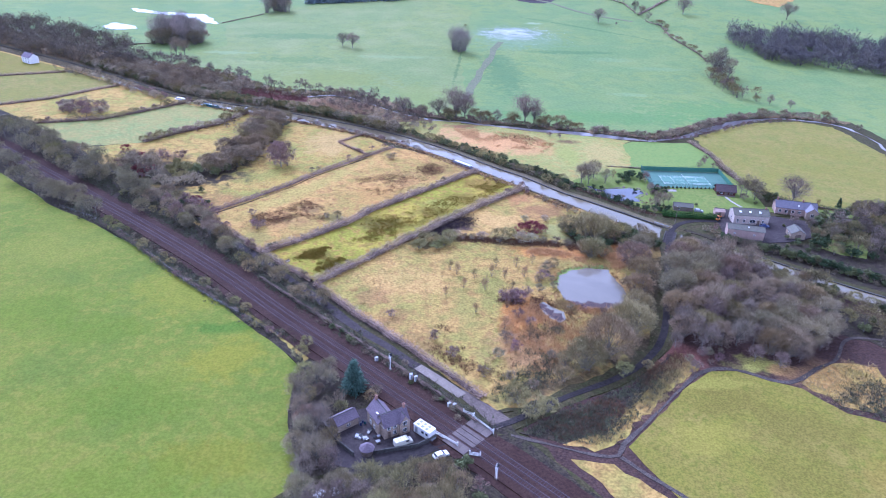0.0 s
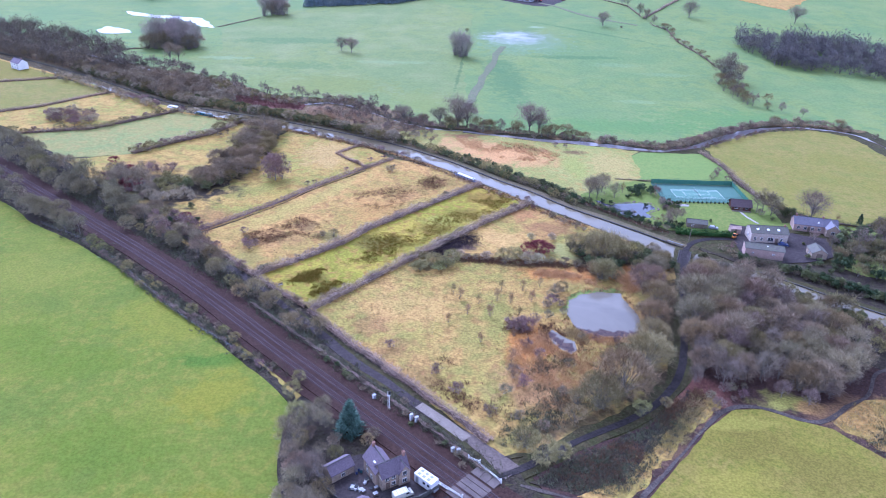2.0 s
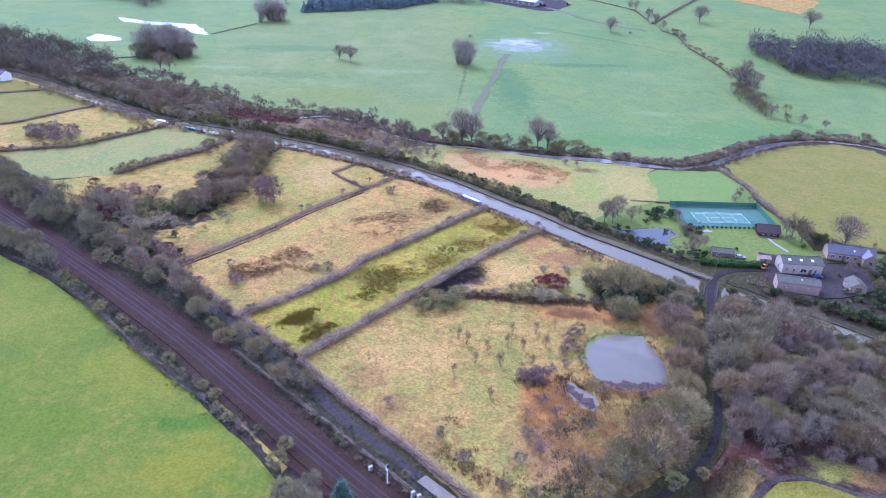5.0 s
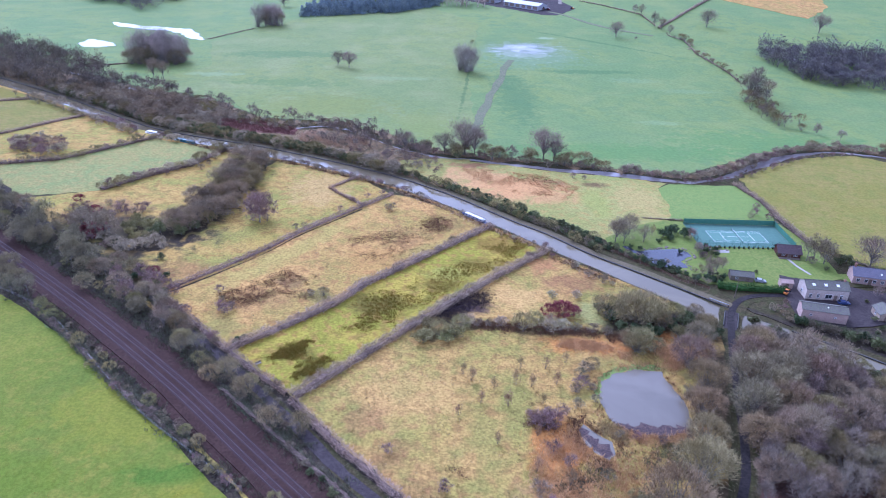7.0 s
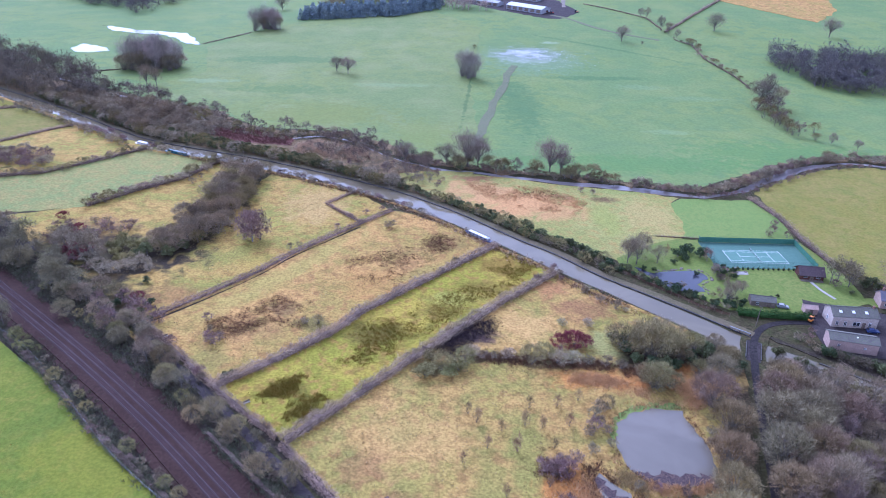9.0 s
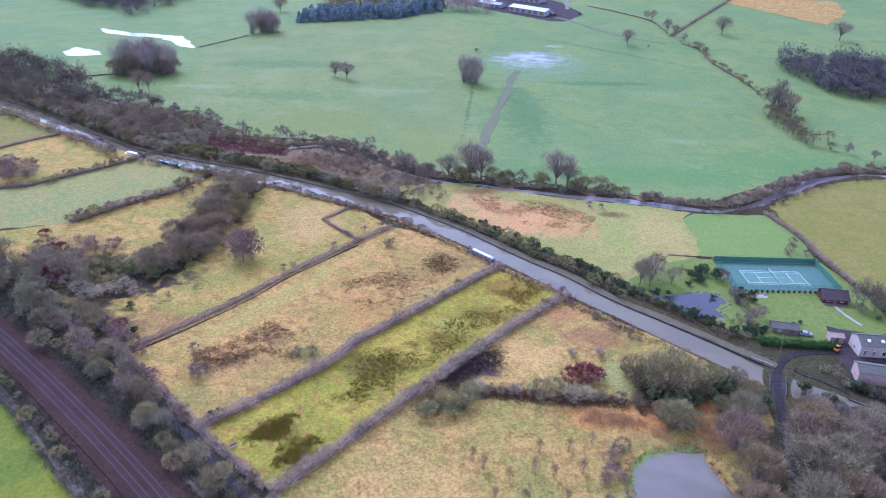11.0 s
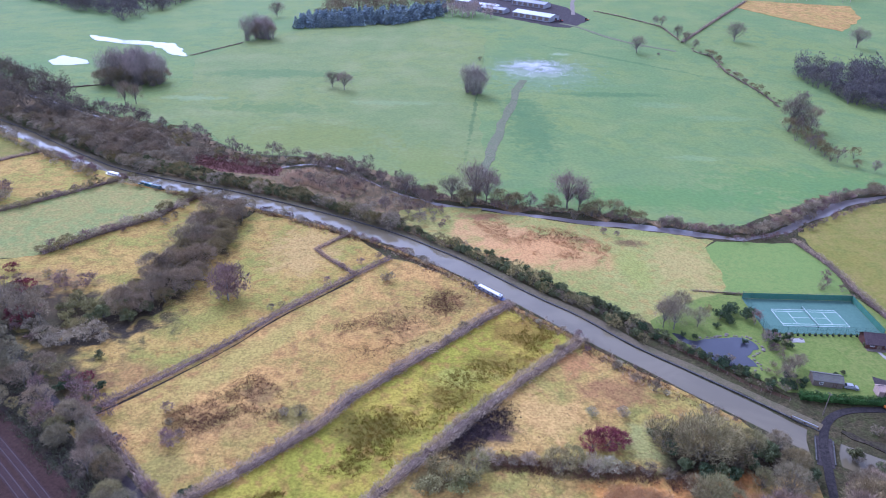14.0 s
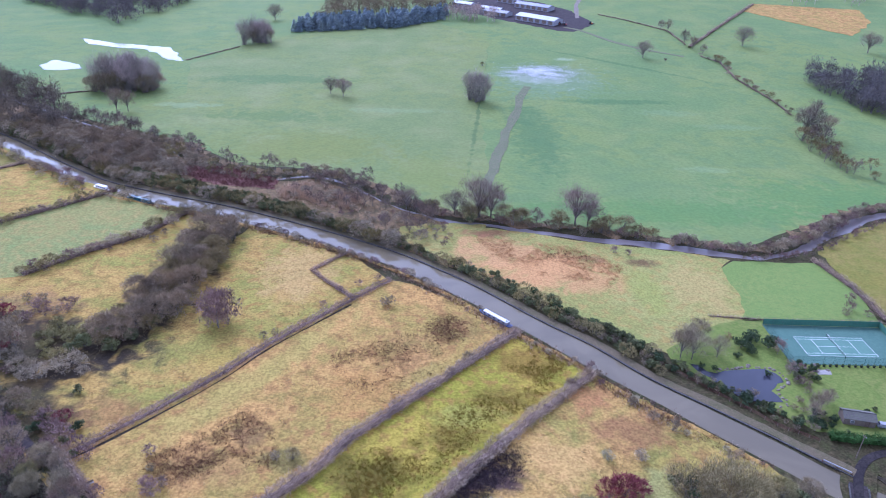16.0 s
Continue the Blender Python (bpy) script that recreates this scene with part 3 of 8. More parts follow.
FIELD_A = [*H1, (66, 266), (80, 252), (92, 238), (92, 230), (84, 205), (77, 184), (70, 168), (62, 159), (53, 153), (40, 146), (29, 139), (22, 137), (0, 162)]
FIELD_B = [*H1, *H2[::-1]]
FIELD_C = [*H2, (14, 320), (-5, 333), *H3[::-1]]
FIELD_D = [*H3, (-24, 350), (-45, 362), (-68, 374), (-76, 350), (-78, 325), (-88, 297), (-117, 282)]
FIELD_E = [(-117, 284), (-88, 298), (-78, 325), (-78, 352), (-70, 376), (-95, 389), (-106, 364), (-134, 333), (-160, 322), (-140, 300)]
FIELD_F = [(-133, 333), (-121, 350), (-106, 365), (-95, 389), (-128, 400), (-132, 407), (-152, 383), (-168, 367), (-200, 358), (-164, 325), (-150, 327)]
FIELD_G = [(-200, 359), (-168, 368), (-152, 384), (-132, 408), (-150, 416), (-183, 438), (-194, 428), (-212, 403), (-235, 385)]
FIELD_H = [(-236, 386), (-212, 404), (-194, 428), (-183, 439), (-205, 457), (-231, 466), (-266, 451), (-285, 425)]
FIELD_I = [(-286, 426), (-266, 452), (-231, 468), (-240, 480), (-330, 538), (-400, 560), (-360, 480)]
EDGE_W = [(-440, 500), (-300, 390), (-200, 306), (-165.5, 276.6), (-139.1, 253.8), (-121.6, 242.1), (-111.9, 235.5), (-90.5, 216.8), (-75.3, 203.2), (-58.6, 186.6), (-49.8, 177.1), (-41.7, 168.3), (-34.2, 160.2), (-29, 153.6), (-28.5, 145.4), (-28, 137.9), (-27.5, 130.9), (-25.5, 122)]
WEST = [*EDGE_W, (-22, 108), (-34, 80), (-40, 20), (-300, 0), (-520, 200)]
FIELD_SE = [(52.6, 125), (61, 133.6), (75.4, 148.7), (83.3, 154.9), (90.8, 155.2), (100.6, 150.2), (106, 148), (113, 138), (121, 134.7), (150, 122), (180, 80), (140, 60), (90, 72), (60, 108.5)]
FIELD_YE = [(152, 366), (176, 384), (198, 397), (226, 403), (244, 393), (247, 346), (245, 300), (215, 280), (181, 268), (166, 274), (151, 290), (150, 316)]
MEADOW_N = [(4, 377), (27, 379), (66, 368), (97, 362), (114, 356), (103, 318), (72, 295), (36, 327), (8, 350)]
GARDEN = [(72, 291), (100, 262.5), (124, 260), (150, 268), (152, 290), (148, 313.5), (106, 314), (100, 314.5), (88, 309), (72, 297)]

land("valley_floor", "rough grass of the valley floor", [(-420, 620), (-250, 552), (-185, 506), (-120, 472), (-90, 444), (-50, 440), (-20, 420), (10, 394), (80, 378), (126, 368), (172, 398), (226, 418), (262, 404), (270, 300), (260, 100), (120, 40), (40, 100), (-20, 175), (-120, 278), (-300, 430), (-430, 540)], 0.05, "verge", 0.5, 89, 8, "scrub")
land("pasture_northwest", "yellowish green pasture beyond the river", [(-186, 509), (-119, 475), (-89, 445), (-49, 440), (-20, 422), (12, 395), (25, 393), (30, 440), (33, 552), (50, 715), (10, 790), (-118, 748), (-150, 690), (-172, 640), (-150, 560)], 0.10, "pasture_yellow", 1.0, 88, 10, "field")
land("field_west", "bright yellow-green grass field beside the railway", WEST, 0.24, "west_grass", 0.8, 2, 6)
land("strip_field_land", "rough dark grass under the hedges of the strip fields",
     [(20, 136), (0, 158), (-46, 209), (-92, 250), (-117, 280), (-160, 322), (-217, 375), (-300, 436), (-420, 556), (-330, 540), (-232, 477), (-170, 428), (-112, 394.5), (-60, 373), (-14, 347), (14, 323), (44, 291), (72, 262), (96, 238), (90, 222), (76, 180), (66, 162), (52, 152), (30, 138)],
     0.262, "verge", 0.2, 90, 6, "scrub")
land("verge_west", "tan rough grass verge beside the railway", [(-54, 184), (-42, 172.5), (-34, 163), (-28.5, 156), (-27, 160), (-36, 172), (-50, 186)], 0.31, "tan", 0.4, 91, 2, "verge")
land("garden_ground", "rough grass round the gardens and meadows", [(6, 346), (36, 323), (72, 289), (100, 260), (124, 257), (150, 262), (196, 262), (222, 280), (250, 300), (250, 346), (246, 394), (226, 405), (196, 398), (150, 366), (126, 356), (66, 368), (12, 381)], 0.23, "verge", 0.3, 92, 6, "scrub")
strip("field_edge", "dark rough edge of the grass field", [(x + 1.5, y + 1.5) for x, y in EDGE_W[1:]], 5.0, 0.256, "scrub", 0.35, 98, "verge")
strip("towpath_verge", "rough grass verge beside the towpath", offset_line(CANAL[2:17], 11.6), 7.0, 0.235, "verge", 0.3, 99, "verge")
land("railway_land", "dark bramble and leaf litter along the railway",
     [(-430, 530), (-340, 470), (-300, 440), (-217, 377), (-160, 324), (-117, 282), (-95, 259), (-70, 240), (-46, 213), (-22, 185), (4, 158), (16, 145), (25, 131), (42, 110), (70, 84), (110, 45),
      (60, 40), (-20, 40), (-28, 80), (-22, 108), *[(x + 0.6, y + 0.6) for x, y in EDGE_W[::-1]]],
     0.27, "scrub", 0.5, 3, 4, "scrub")
land("woodland_floor", "leaf-strewn floor of rough woodland beside the lane",
     [(28, 131), (42, 140.5), (56, 147), (66, 154), (76, 166), (83, 183), (90, 205), (98, 229), (103, 233), (113, 224), (128, 212), (145, 196), (166, 178), (232, 126), (230, 60), (75, 60), (40, 113)],
     0.25, "leaf_litter", 0.5, 4, 4, "woodland floor")
land("bramble_bank", "dark green bramble bank beside the footpath", [(27, 129.5), (42, 139), (56, 146), (66, 153), (74, 163), (79, 158), (72, 150), (58, 136), (49, 126), (43, 123.5), (35, 126.5)], 0.29, "scrub", 0.5, 5, 3, "scrub")
land("footpath_margin", "straw-coloured grass margin of the footpath", [(37, 125.6), (44, 123.6), (49.5, 125.2), (58, 134.4), (72, 149), (81, 157), (77, 158.6), (68, 150.8), (62, 144.8), (55, 137), (48, 129.2), (41, 127.6)], 0.296, "tan", 0.7, 116, 2, "verge")
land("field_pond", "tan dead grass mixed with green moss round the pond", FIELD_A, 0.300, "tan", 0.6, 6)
land("field_moss", "mossy yellow-green strip field between two hedges", FIELD_B, 0.305, "lime", 0.3, 7)
land("field_rust", "rust and straw coloured grass field between hedges", FIELD_C, 0.310, "tan_orange", 0.3, 8)
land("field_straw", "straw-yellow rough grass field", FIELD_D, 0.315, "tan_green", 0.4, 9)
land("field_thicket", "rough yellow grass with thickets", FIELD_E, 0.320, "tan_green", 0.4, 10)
land("canal_bramble_bank", "dark bramble bank on the south side of the canal", [(104.7, 233.5), (113, 216), (121.6, 206), (131, 197), (150, 183), (175, 165), (170, 150), (140, 168), (125.3, 178), (119.2, 188), (107, 200), (100.5, 210), (98, 221)], 0.30, "scrub", 1.0, 115, 3, "scrub")
land("field_green", "green grazed strip field by the canal", FIELD_F, 0.325, "green_field", 0.4, 11)
land("field_tan", "tan grass field with purple scrub", FIELD_G, 0.330, "tan_green", 0.4, 12)
land("field_far_strip", "yellow-green strip field", FIELD_H, 0.335, "yellow_grass", 0.4, 13)
land("field_canal_end", "straw and green field near the far wood", FIELD_I, 0.340, "olive_grass", 0.4, 14)
land("field_southeast", "olive green grass field inside a footpath bend", FIELD_SE, 0.31, "olive_grass", 0.15, 15)
land("rough_grass_east", "orange tan rough grass beside the footpath", [(107, 150.5), (114, 155), (124, 160), (133, 158), (131, 147), (121, 138.5), (113, 141)], 0.30, "tan_orange", 0.7, 16)
land("rough_grass_fork", "tan rough grass by the footpath fork", [(38, 120.5), (48, 119.5), (57, 110), (66, 98), (56, 96)], 0.30, "tan", 0.5, 17)
land("riverside_scrub", "rough scrubby ground between canal and river",
     [(-400, 598), (-225, 486), (-160, 437), (-105, 405.5), (-55, 384), (-8, 357), (10, 345), (14, 381), (-10, 394), (-26, 410), (-50, 427), (-72, 422), (-92, 430), (-111, 440), (-126, 461), (-150, 473), (-185, 494), (-250, 540), (-330, 594)],
     0.26, "river_scrub", 0.8, 19, 4, "scrub")
land("riverbank_far", "brown scrub bank on the far side of the river",
     [(-190, 503), (-150, 482), (-125, 469), (-110, 449), (-90, 439), (-72, 431), (-49, 436), (-24, 417), (-8, 402), (13, 389), (48, 381), (82, 374), (126, 364), (141, 369), (173, 394), (196, 407), (226, 414), (256, 400),
      (262, 405), (228, 418), (194, 411), (170, 398), (138, 372), (126, 367), (82, 377), (50, 384.5), (16, 392.5), (-4, 406), (-20, 422), (-48, 440), (-72, 436), (-88, 443), (-106, 453), (-120, 473), (-150, 486), (-188, 506)],
     0.2, "river_scrub", 1.7, 20, 3, "scrub")
land("reed_bed", "dark red reed bed beside the river", [(-113.7, 440), (-99.9, 441), (-84.8, 436), (-68.7, 426), (-66.1, 414), (-82.6, 416), (-99.6, 420), (-112.1, 431)], 0.31, "red_reed", 0.8, 21, 3, "reeds")
land("meadow_north", "tan and rust coloured meadow between canal and river", [*MEADOW_N[:5], (108.5, 350), (107.2, 337.7), (107.3, 328.7), (105, 320), (102, 315), *MEADOW_N[6:]], 0.30, "meadow", 0.3, 22)
land("meadow_end", "straw-coloured west end of the meadow", [(-9.8, 378.1), (-12.3, 369.1), (-4.7, 362.8), (6.2, 352.7), (18.7, 339.5), (24.6, 382.3), (12.4, 382.7), (2.7, 382.0)], 0.292, "meadow", 0.6, 117)
land("playing_lawn", "bright green mown lawn above the tennis court", [(102, 315), (112, 314.2), (147, 314.6), (151, 340), (146, 355), (115, 355.5), (108.5, 350), (107.2, 337.7), (107.3, 328.7), (105, 320)], 0.315, "lawn_blue", 0.3, 24)
land("garden_lawn", "mown green garden lawn", GARDEN, 0.32, "lawn", 0.3, 25, 3, "lawn")
land("field_east", "pale yellow-green grass field beyond the houses", FIELD_YE, 0.30, "yellow_grass", 0.5, 26)
land("canal_bank_east", "rough bank and garden edge along the canal", [(104, 249), (122, 238), (150, 236), (200, 232), (240, 160), (236, 138), (173, 189), (148, 209), (131, 225), (115, 238)], 0.24, "scrub", 0.5, 27, 3, "bank")
land("house_yard", "grey gravel yard between the barns", [(121, 239.5), (136, 236.5), (150, 239), (158, 243), (161, 258), (150, 262), (128, 270), (124, 259)], 0.335, "track", 0.3, 28, 3, "yard")
land("house_lawn", "small green lawn beside the houses", [(155, 233), (159.5, 240.5), (168, 242.5), (175.5, 241.5), (172, 231), (168, 225), (160, 227.6)], 0.34, "lawn", 0.3, 29, 3, "lawn")
land("back_lawn", "green lawn behind the houses", [(148, 271), (165, 272.5), (180, 268), (188, 262), (172, 262), (150, 266)], 0.345, "lawn", 0.3, 30, 3, "lawn")
land("track_verge", "dark verge along the farm track", [(27, 128), (20, 147), (0, 169), (-24, 196), (-60, 232), (-100, 268), (-104, 262), (-66, 222), (-30, 182), (0, 150), (18, 130)], 0.285, "scrub", 0.3, 94, 3, "verge")
land("lane_end_ground", "rough ground where the lane meets the towpath", [(93, 257), (104, 263), (126, 258), (124, 240), (116, 239), (106, 249.5), (99, 251)], 0.225, "verge", 0.2, 95, 3, "verge")
land("bridge_bank", "rough bank south of the canal bridge", [(80, 252), (92, 240), (97, 235), (103, 232.5), (112, 225), (104, 214), (92, 210), (82, 230)], 0.228, "verge", 0.2, 96, 3, "verge")
land("crossing_verge", "rough verge beside the crossing", [(20, 110), (30, 128), (46, 120), (60, 104), (90, 70), (60, 60)], 0.232, "verge", 0.2, 97, 3, "verge")
land("cottage_yard", "grey tarmac yard beside the crossing cottage", [(-9, 116), (4, 121), (13, 127), (8, 131), (1, 137), (-6, 138), (-15, 136), (-20, 130), (-16, 118)], 0.33, "track", 0.3, 31, 2, "yard")
land("stubble_field", "pale orange stubble field", [(303, 828), (326, 862), (430, 850), (412, 796), (367, 744), (330, 790)], 0.2, "tan_orange", 1.0, 33, 8)
strip("ditch", "narrow dark ditch at the foot of a field hedge", [(x + 1.6, y - 1.2) for x, y in H3[:-1]], 0.5, 0.335, "scrub", 0.15, 110, "ditch", thick=0.05)
strip("mud_track", "muddy brown vehicle track across the pasture", [(66, 590), (61.7, 574.6), (48.8, 519.1), (38.3, 473.3), (30.3, 434.5), (27, 418)], 5.2, 0.14, "mud", 0.7, 34)

tagged(ribbon("canal", CANAL, [8.5, 8.5, 9.5, 11, 12.5, 12.5, 11.5, 9, 8.5, 8.5], 0.10, M["canal"], 0.15, 0.1, 2.0, 40), "grey-brown still canal water reflecting the sky", "canal", kind="structure")
tagged(ribbon("river", RIVER, [1.4, 1.4, 1.5, 1.5, 1.4, 1.6, 2.2, 3.0, 5.0, 5.0, 2.0, 1.6, 1.6], 0.12, M["river"], 0.8, 0.1, 3.0, 41), "narrow winding river with broken banks", "river", kind="structure")
strip("canal_edge", "dark stone coping along the canal towpath", offset_line(CANAL[:18], 5.55), 0.5, 0.45, "stone_edge", 0.03, 42, "canal edge")
strip("towpath", "brown and grey earthen canal towpath", offset_line(CANAL[:18], 7.3), 3.0, 0.40, "towpath", 0.2, 43, "towpath")
strip("canal_edge_east", "stone coping along the canal beyond the bridge", offset_line(CANAL[18:], 3.9), 0.5, 0.45, "stone_edge", 0.03, 44, "canal edge")
strip("towpath_east", "dark earthen towpath beyond the bridge", offset_line(CANAL[18:], 5.7), 3.0, 0.40, "verge", 0.2, 45, "towpath")
strip("canal_margin", "dead reeds and grass margin of the canal", offset_line(CANAL[:17], -5.6), 1.8, 0.36, "tan_orange", 0.2, 46, "bank")
strip("canal_margin_east", "rough margin of the canal beyond the bridge", offset_line(CANAL[18:], -4.2), 2.0, 0.33, "verge", 0.35, 47, "bank")
strip("lane_verge", "dark leaf-strewn verge of the lane", ROAD, 6.0, 0.28, "verge", 0.5, 93, "verge")
strip("lane", "narrow grey tarmac lane", ROAD, 2.0, 0.38, "tarmac", 0.12, 48, "road", 0.05)
strip("track_verge", "dark rough verge of the farm track", TRACK, 4.2, 0.356, "verge", 0.4, 112, "verge")
strip("farm_track", "muddy track alongside the railway, shade in its colour", TRACK, 2.2, 0.368, "track", 0.35, 49, "track")
strip("concrete_apron", "pale concrete stretch of the track", [(14, 143), (8.5, 149), (2.5, 155)], 3.0, 0.40, "concrete", 0.1, 50, "track")
strip("crossing_approach", "worn pale gravel where track and lane meet the crossing", [(12.5, 144.5), (16, 140.8), (20, 136.5), (24, 132)], [2.6, 3.0, 3.8, 4.8], 0.395, "worn_gravel", 0.25, 56, "track")
strip("footpath", "trodden gravel footpath", FOOTPATH, 1.0, 0.36, "footpath", 0.22, 51, "footpath")
strip("footpath_south", "trodden gravel footpath branch", FOOTPATH_S, 1.05, 0.364, "footpath", 0.15, 52, "footpath")
strip("cess", "dark cinder strip beside the ballast", RAIL, 13.5, 0.42, "ballast", 0.35, 53, "ballast", 0.0, 0.4)
strip("ballast_bed", "purple-brown railway ballast", RAIL, 9.6, 0.655, "ballast", 0.12, 54, "ballast", 0.02, 0.5)


def pool(name, label, pts, mat, z=0.14, seed=1, rough=0.4, step=2.0):
    return tagged(patch(name, pts, z, M[mat], rough, seed, step, 0.1), label, "pond", kind="structure")


POND = [(50.1, 207.6), (55.7, 212), (61.6, 213.4), (68.2, 212.4), (69.2, 204), (70.6, 198), (69.6, 190), (66.5, 187.2), (61.9, 186.4), (55.3, 187), (51.6, 189.5), (48.8, 192.5), (48.2, 198.5)]
POND_S = [(40.2, 188.4), (42.3, 190.5), (43.9, 187.9), (46.0, 185.6), (47.9, 184.2), (47.7, 180.0), (45.3, 177.7), (42.6, 180.4), (40.7, 183.7)]
pool("field_pool", "grey pond in rough grass, reflecting sky", POND, "pond", 0.33, 61)
pool("field_pool_small", "narrow arm of the pond", POND_S, "pond", 0.33, 62)
pool("garden_pond", "dark garden pond with stone edging", [(76.7, 290.3), (82.9, 286.1), (89.6, 287.6), (95.3, 288.4), (99.9, 286.7), (100.8, 282.4), (95.4, 278.6), (96.6, 273.7), (90.7, 273.8), (85.1, 276.2), (81.4, 281.9)], "dark_pond", 0.36, 63)
pool("flood_pool", "pale flood pool on the pasture", [(-272, 626), (-270, 644), (-258, 640), (-246, 632), (-240, 622), (-250, 616), (-262, 615)], "flood", 0.15, 64, 1.0, 4)
pool("flood_channel", "pale winding flood water in the grass", [(-287, 724), (-268, 718), (-251, 708), (-225, 704), (-206, 700), (-190, 672), (-179, 652), (-192, 655), (-207, 678), (-222, 690), (-246, 694), (-270, 704)], "flood", 0.15, 65, 1.0, 4)

# ---------------------------------------------------------------- plants
def slivers(base, way, length, width, rng):
    """Thin triangles, one for each twig or blade: base points, directions, lengths and widths."""
    side = np.cross(way, np.array([0.0, 0.0, 1.0])) + 0.45 * np.cross(way, rng.normal(size=way.shape))
    side /= np.linalg.norm(side, axis=1)[:, None] + 1e-9
    w = (np.asarray(width) / 2).reshape(-1, 1)
    return np.stack([base - side * w, base + side * w, base + way * np.asarray(length).reshape(-1, 1)], 1)


def unit(v):
    return v / (np.linalg.norm(v, axis=-1, keepdims=True) + 1e-9)


def limb(a, b, r0, r1, k=4):
    """The sides of a tapered limb, as triangles."""
    a, b = np.asarray(a, float), np.asarray(b, float)
    d = unit(b - a)
    u = unit(np.cross(d, [0.31, 0.17, 0.93] if abs(d[2]) < 0.9 else [1, 0, 0]))
    v = np.cross(d, u)
    ang = np.arange(k) * 2 * np.pi / k
    ring = np.cos(ang)[:, None] * u + np.sin(ang)[:, None] * v
    p, q = a + ring * r0, b + ring * r1
    pn, qn = np.roll(p, -1, 0), np.roll(q, -1, 0)
    return np.concatenate([np.stack([p, pn, qn], 1), np.stack([p, qn, q], 1)])


def grow(rng, h, r, bole, clumps, twigs, tlen, twid, spread=0.75, up=0.35, tr=0.2, lean=0.0, inner=0.3, clump_r=0.22):
    """A leafless tree or bush: trunk and limbs, and a crown of twigs in clumps with gaps between them."""
    cz, rz = bole + (h - bole) * 0.5, (h - bole) * 0.5
    clumps = int(clumps * 1.25)
    d = unit(rng.normal(size=(clumps, 3)))
    d[:, 2] = np.where(rng.uniform(size=clumps) < 0.6, np.abs(d[:, 2]), d[:, 2])
    rad = rng.uniform(inner, 0.95, clumps) ** 0.7
    c = d * rad[:, None] * np.array([r, r, rz]) + np.array([0, 0, cz])
    c[:, 2] = np.maximum(c[:, 2], bole * 0.7 + 0.2)
    wood = []
    top = np.array([rng.normal() * lean * h, rng.normal() * lean * h, bole + (h - bole) * 0.45])
    mid = np.array([top[0] * 0.3, top[1] * 0.3, bole])
    wood += [limb((0, 0, -0.2), mid, tr, tr * 0.75, 6), limb(mid, top, tr * 0.75, tr * 0.3, 5)]
    for p in c[:max(6, clumps * 2 // 5)]:
        s = mid + (top - mid) * rng.uniform(0, 0.85)
        if bole < 0.6:
            s = np.array([rng.normal() * r * 0.12, rng.normal() * r * 0.12, 0.0])
        b = (s + p) / 2 + np.array([0, 0, 0.12 * np.linalg.norm(p - s)]) * rng.uniform(-0.3, 1)
        wood += [limb(s, b, tr * 0.42, tr * 0.26, 3), limb(b, p, tr * 0.26, tr * 0.07, 3)]
    twigs, twid, tlen = int(twigs * 0.72), twid * 1.3, tlen * 0.72
    k = rng.integers(0, clumps, twigs)
    g = rng.normal(size=(twigs, 3))
    base = c[k] + g * np.array([r, r, rz]) * clump_r * 0.58
    out = unit((base - np.array([0, 0, cz * 0.75])) / np.array([r, r, rz]))
    way = unit(out * spread * 0.75 + unit(base - c[k]) * 0.3 + rng.normal(size=(twigs, 3)) * 0.48 + np.array([0, 0, up]))
    base[:, 2] = np.maximum(base[:, 2], 0.05)
    crown = slivers(base, way, rng.uniform(0.5, 1.0, twigs) * tlen, rng.uniform(0.6, 1.2, twigs) * twid, rng)
    return np.concatenate(wood), crown


def leafy(rng, h, r, clumps, leaves, size, bole=0.3, tr=0.12):
    """An evergreen bush or ivy-clad tree: leaf clumps with an uneven outline."""
    cz, rz = bole + (h - bole) * 0.5, (h - bole) * 0.5
    d = unit(rng.normal(size=(clumps, 3)))
    c = d * (rng.uniform(0.1, 0.72, clumps)[:, None] ** 0.6) * np.array([r, r, rz]) + np.array([0, 0, cz])
    k = rng.integers(0, clumps, leaves)
    e = unit(rng.normal(size=(leaves, 3)))
    cr = rng.uniform(0.24, 0.40, clumps)[k][:, None] * np.array([r, r, min(rz, r)])
    base = c[k] + e * cr * rng.uniform(0.75, 1.0, (leaves, 1))
    base[:, 2] = np.maximum(base[:, 2], 0.05)
    a = unit(np.cross(e, rng.normal(size=(leaves, 3))))
    b = unit(np.cross(e + 0.5 * rng.normal(size=(leaves, 3)), a))
    s = size * rng.uniform(0.6, 1.3, (leaves, 1))
    crown = np.stack([base - a * s * 0.6, base + a * s * 0.6, base + b * s * 1.2], 1)
    wood = [limb((0, 0, -0.2), (0, 0, cz), tr, tr * 0.5, 5)] + [limb((0, 0, bole * 0.5), p, tr * 0.5, tr * 0.15) for p in c[:6]]
    return np.concatenate(wood), crown


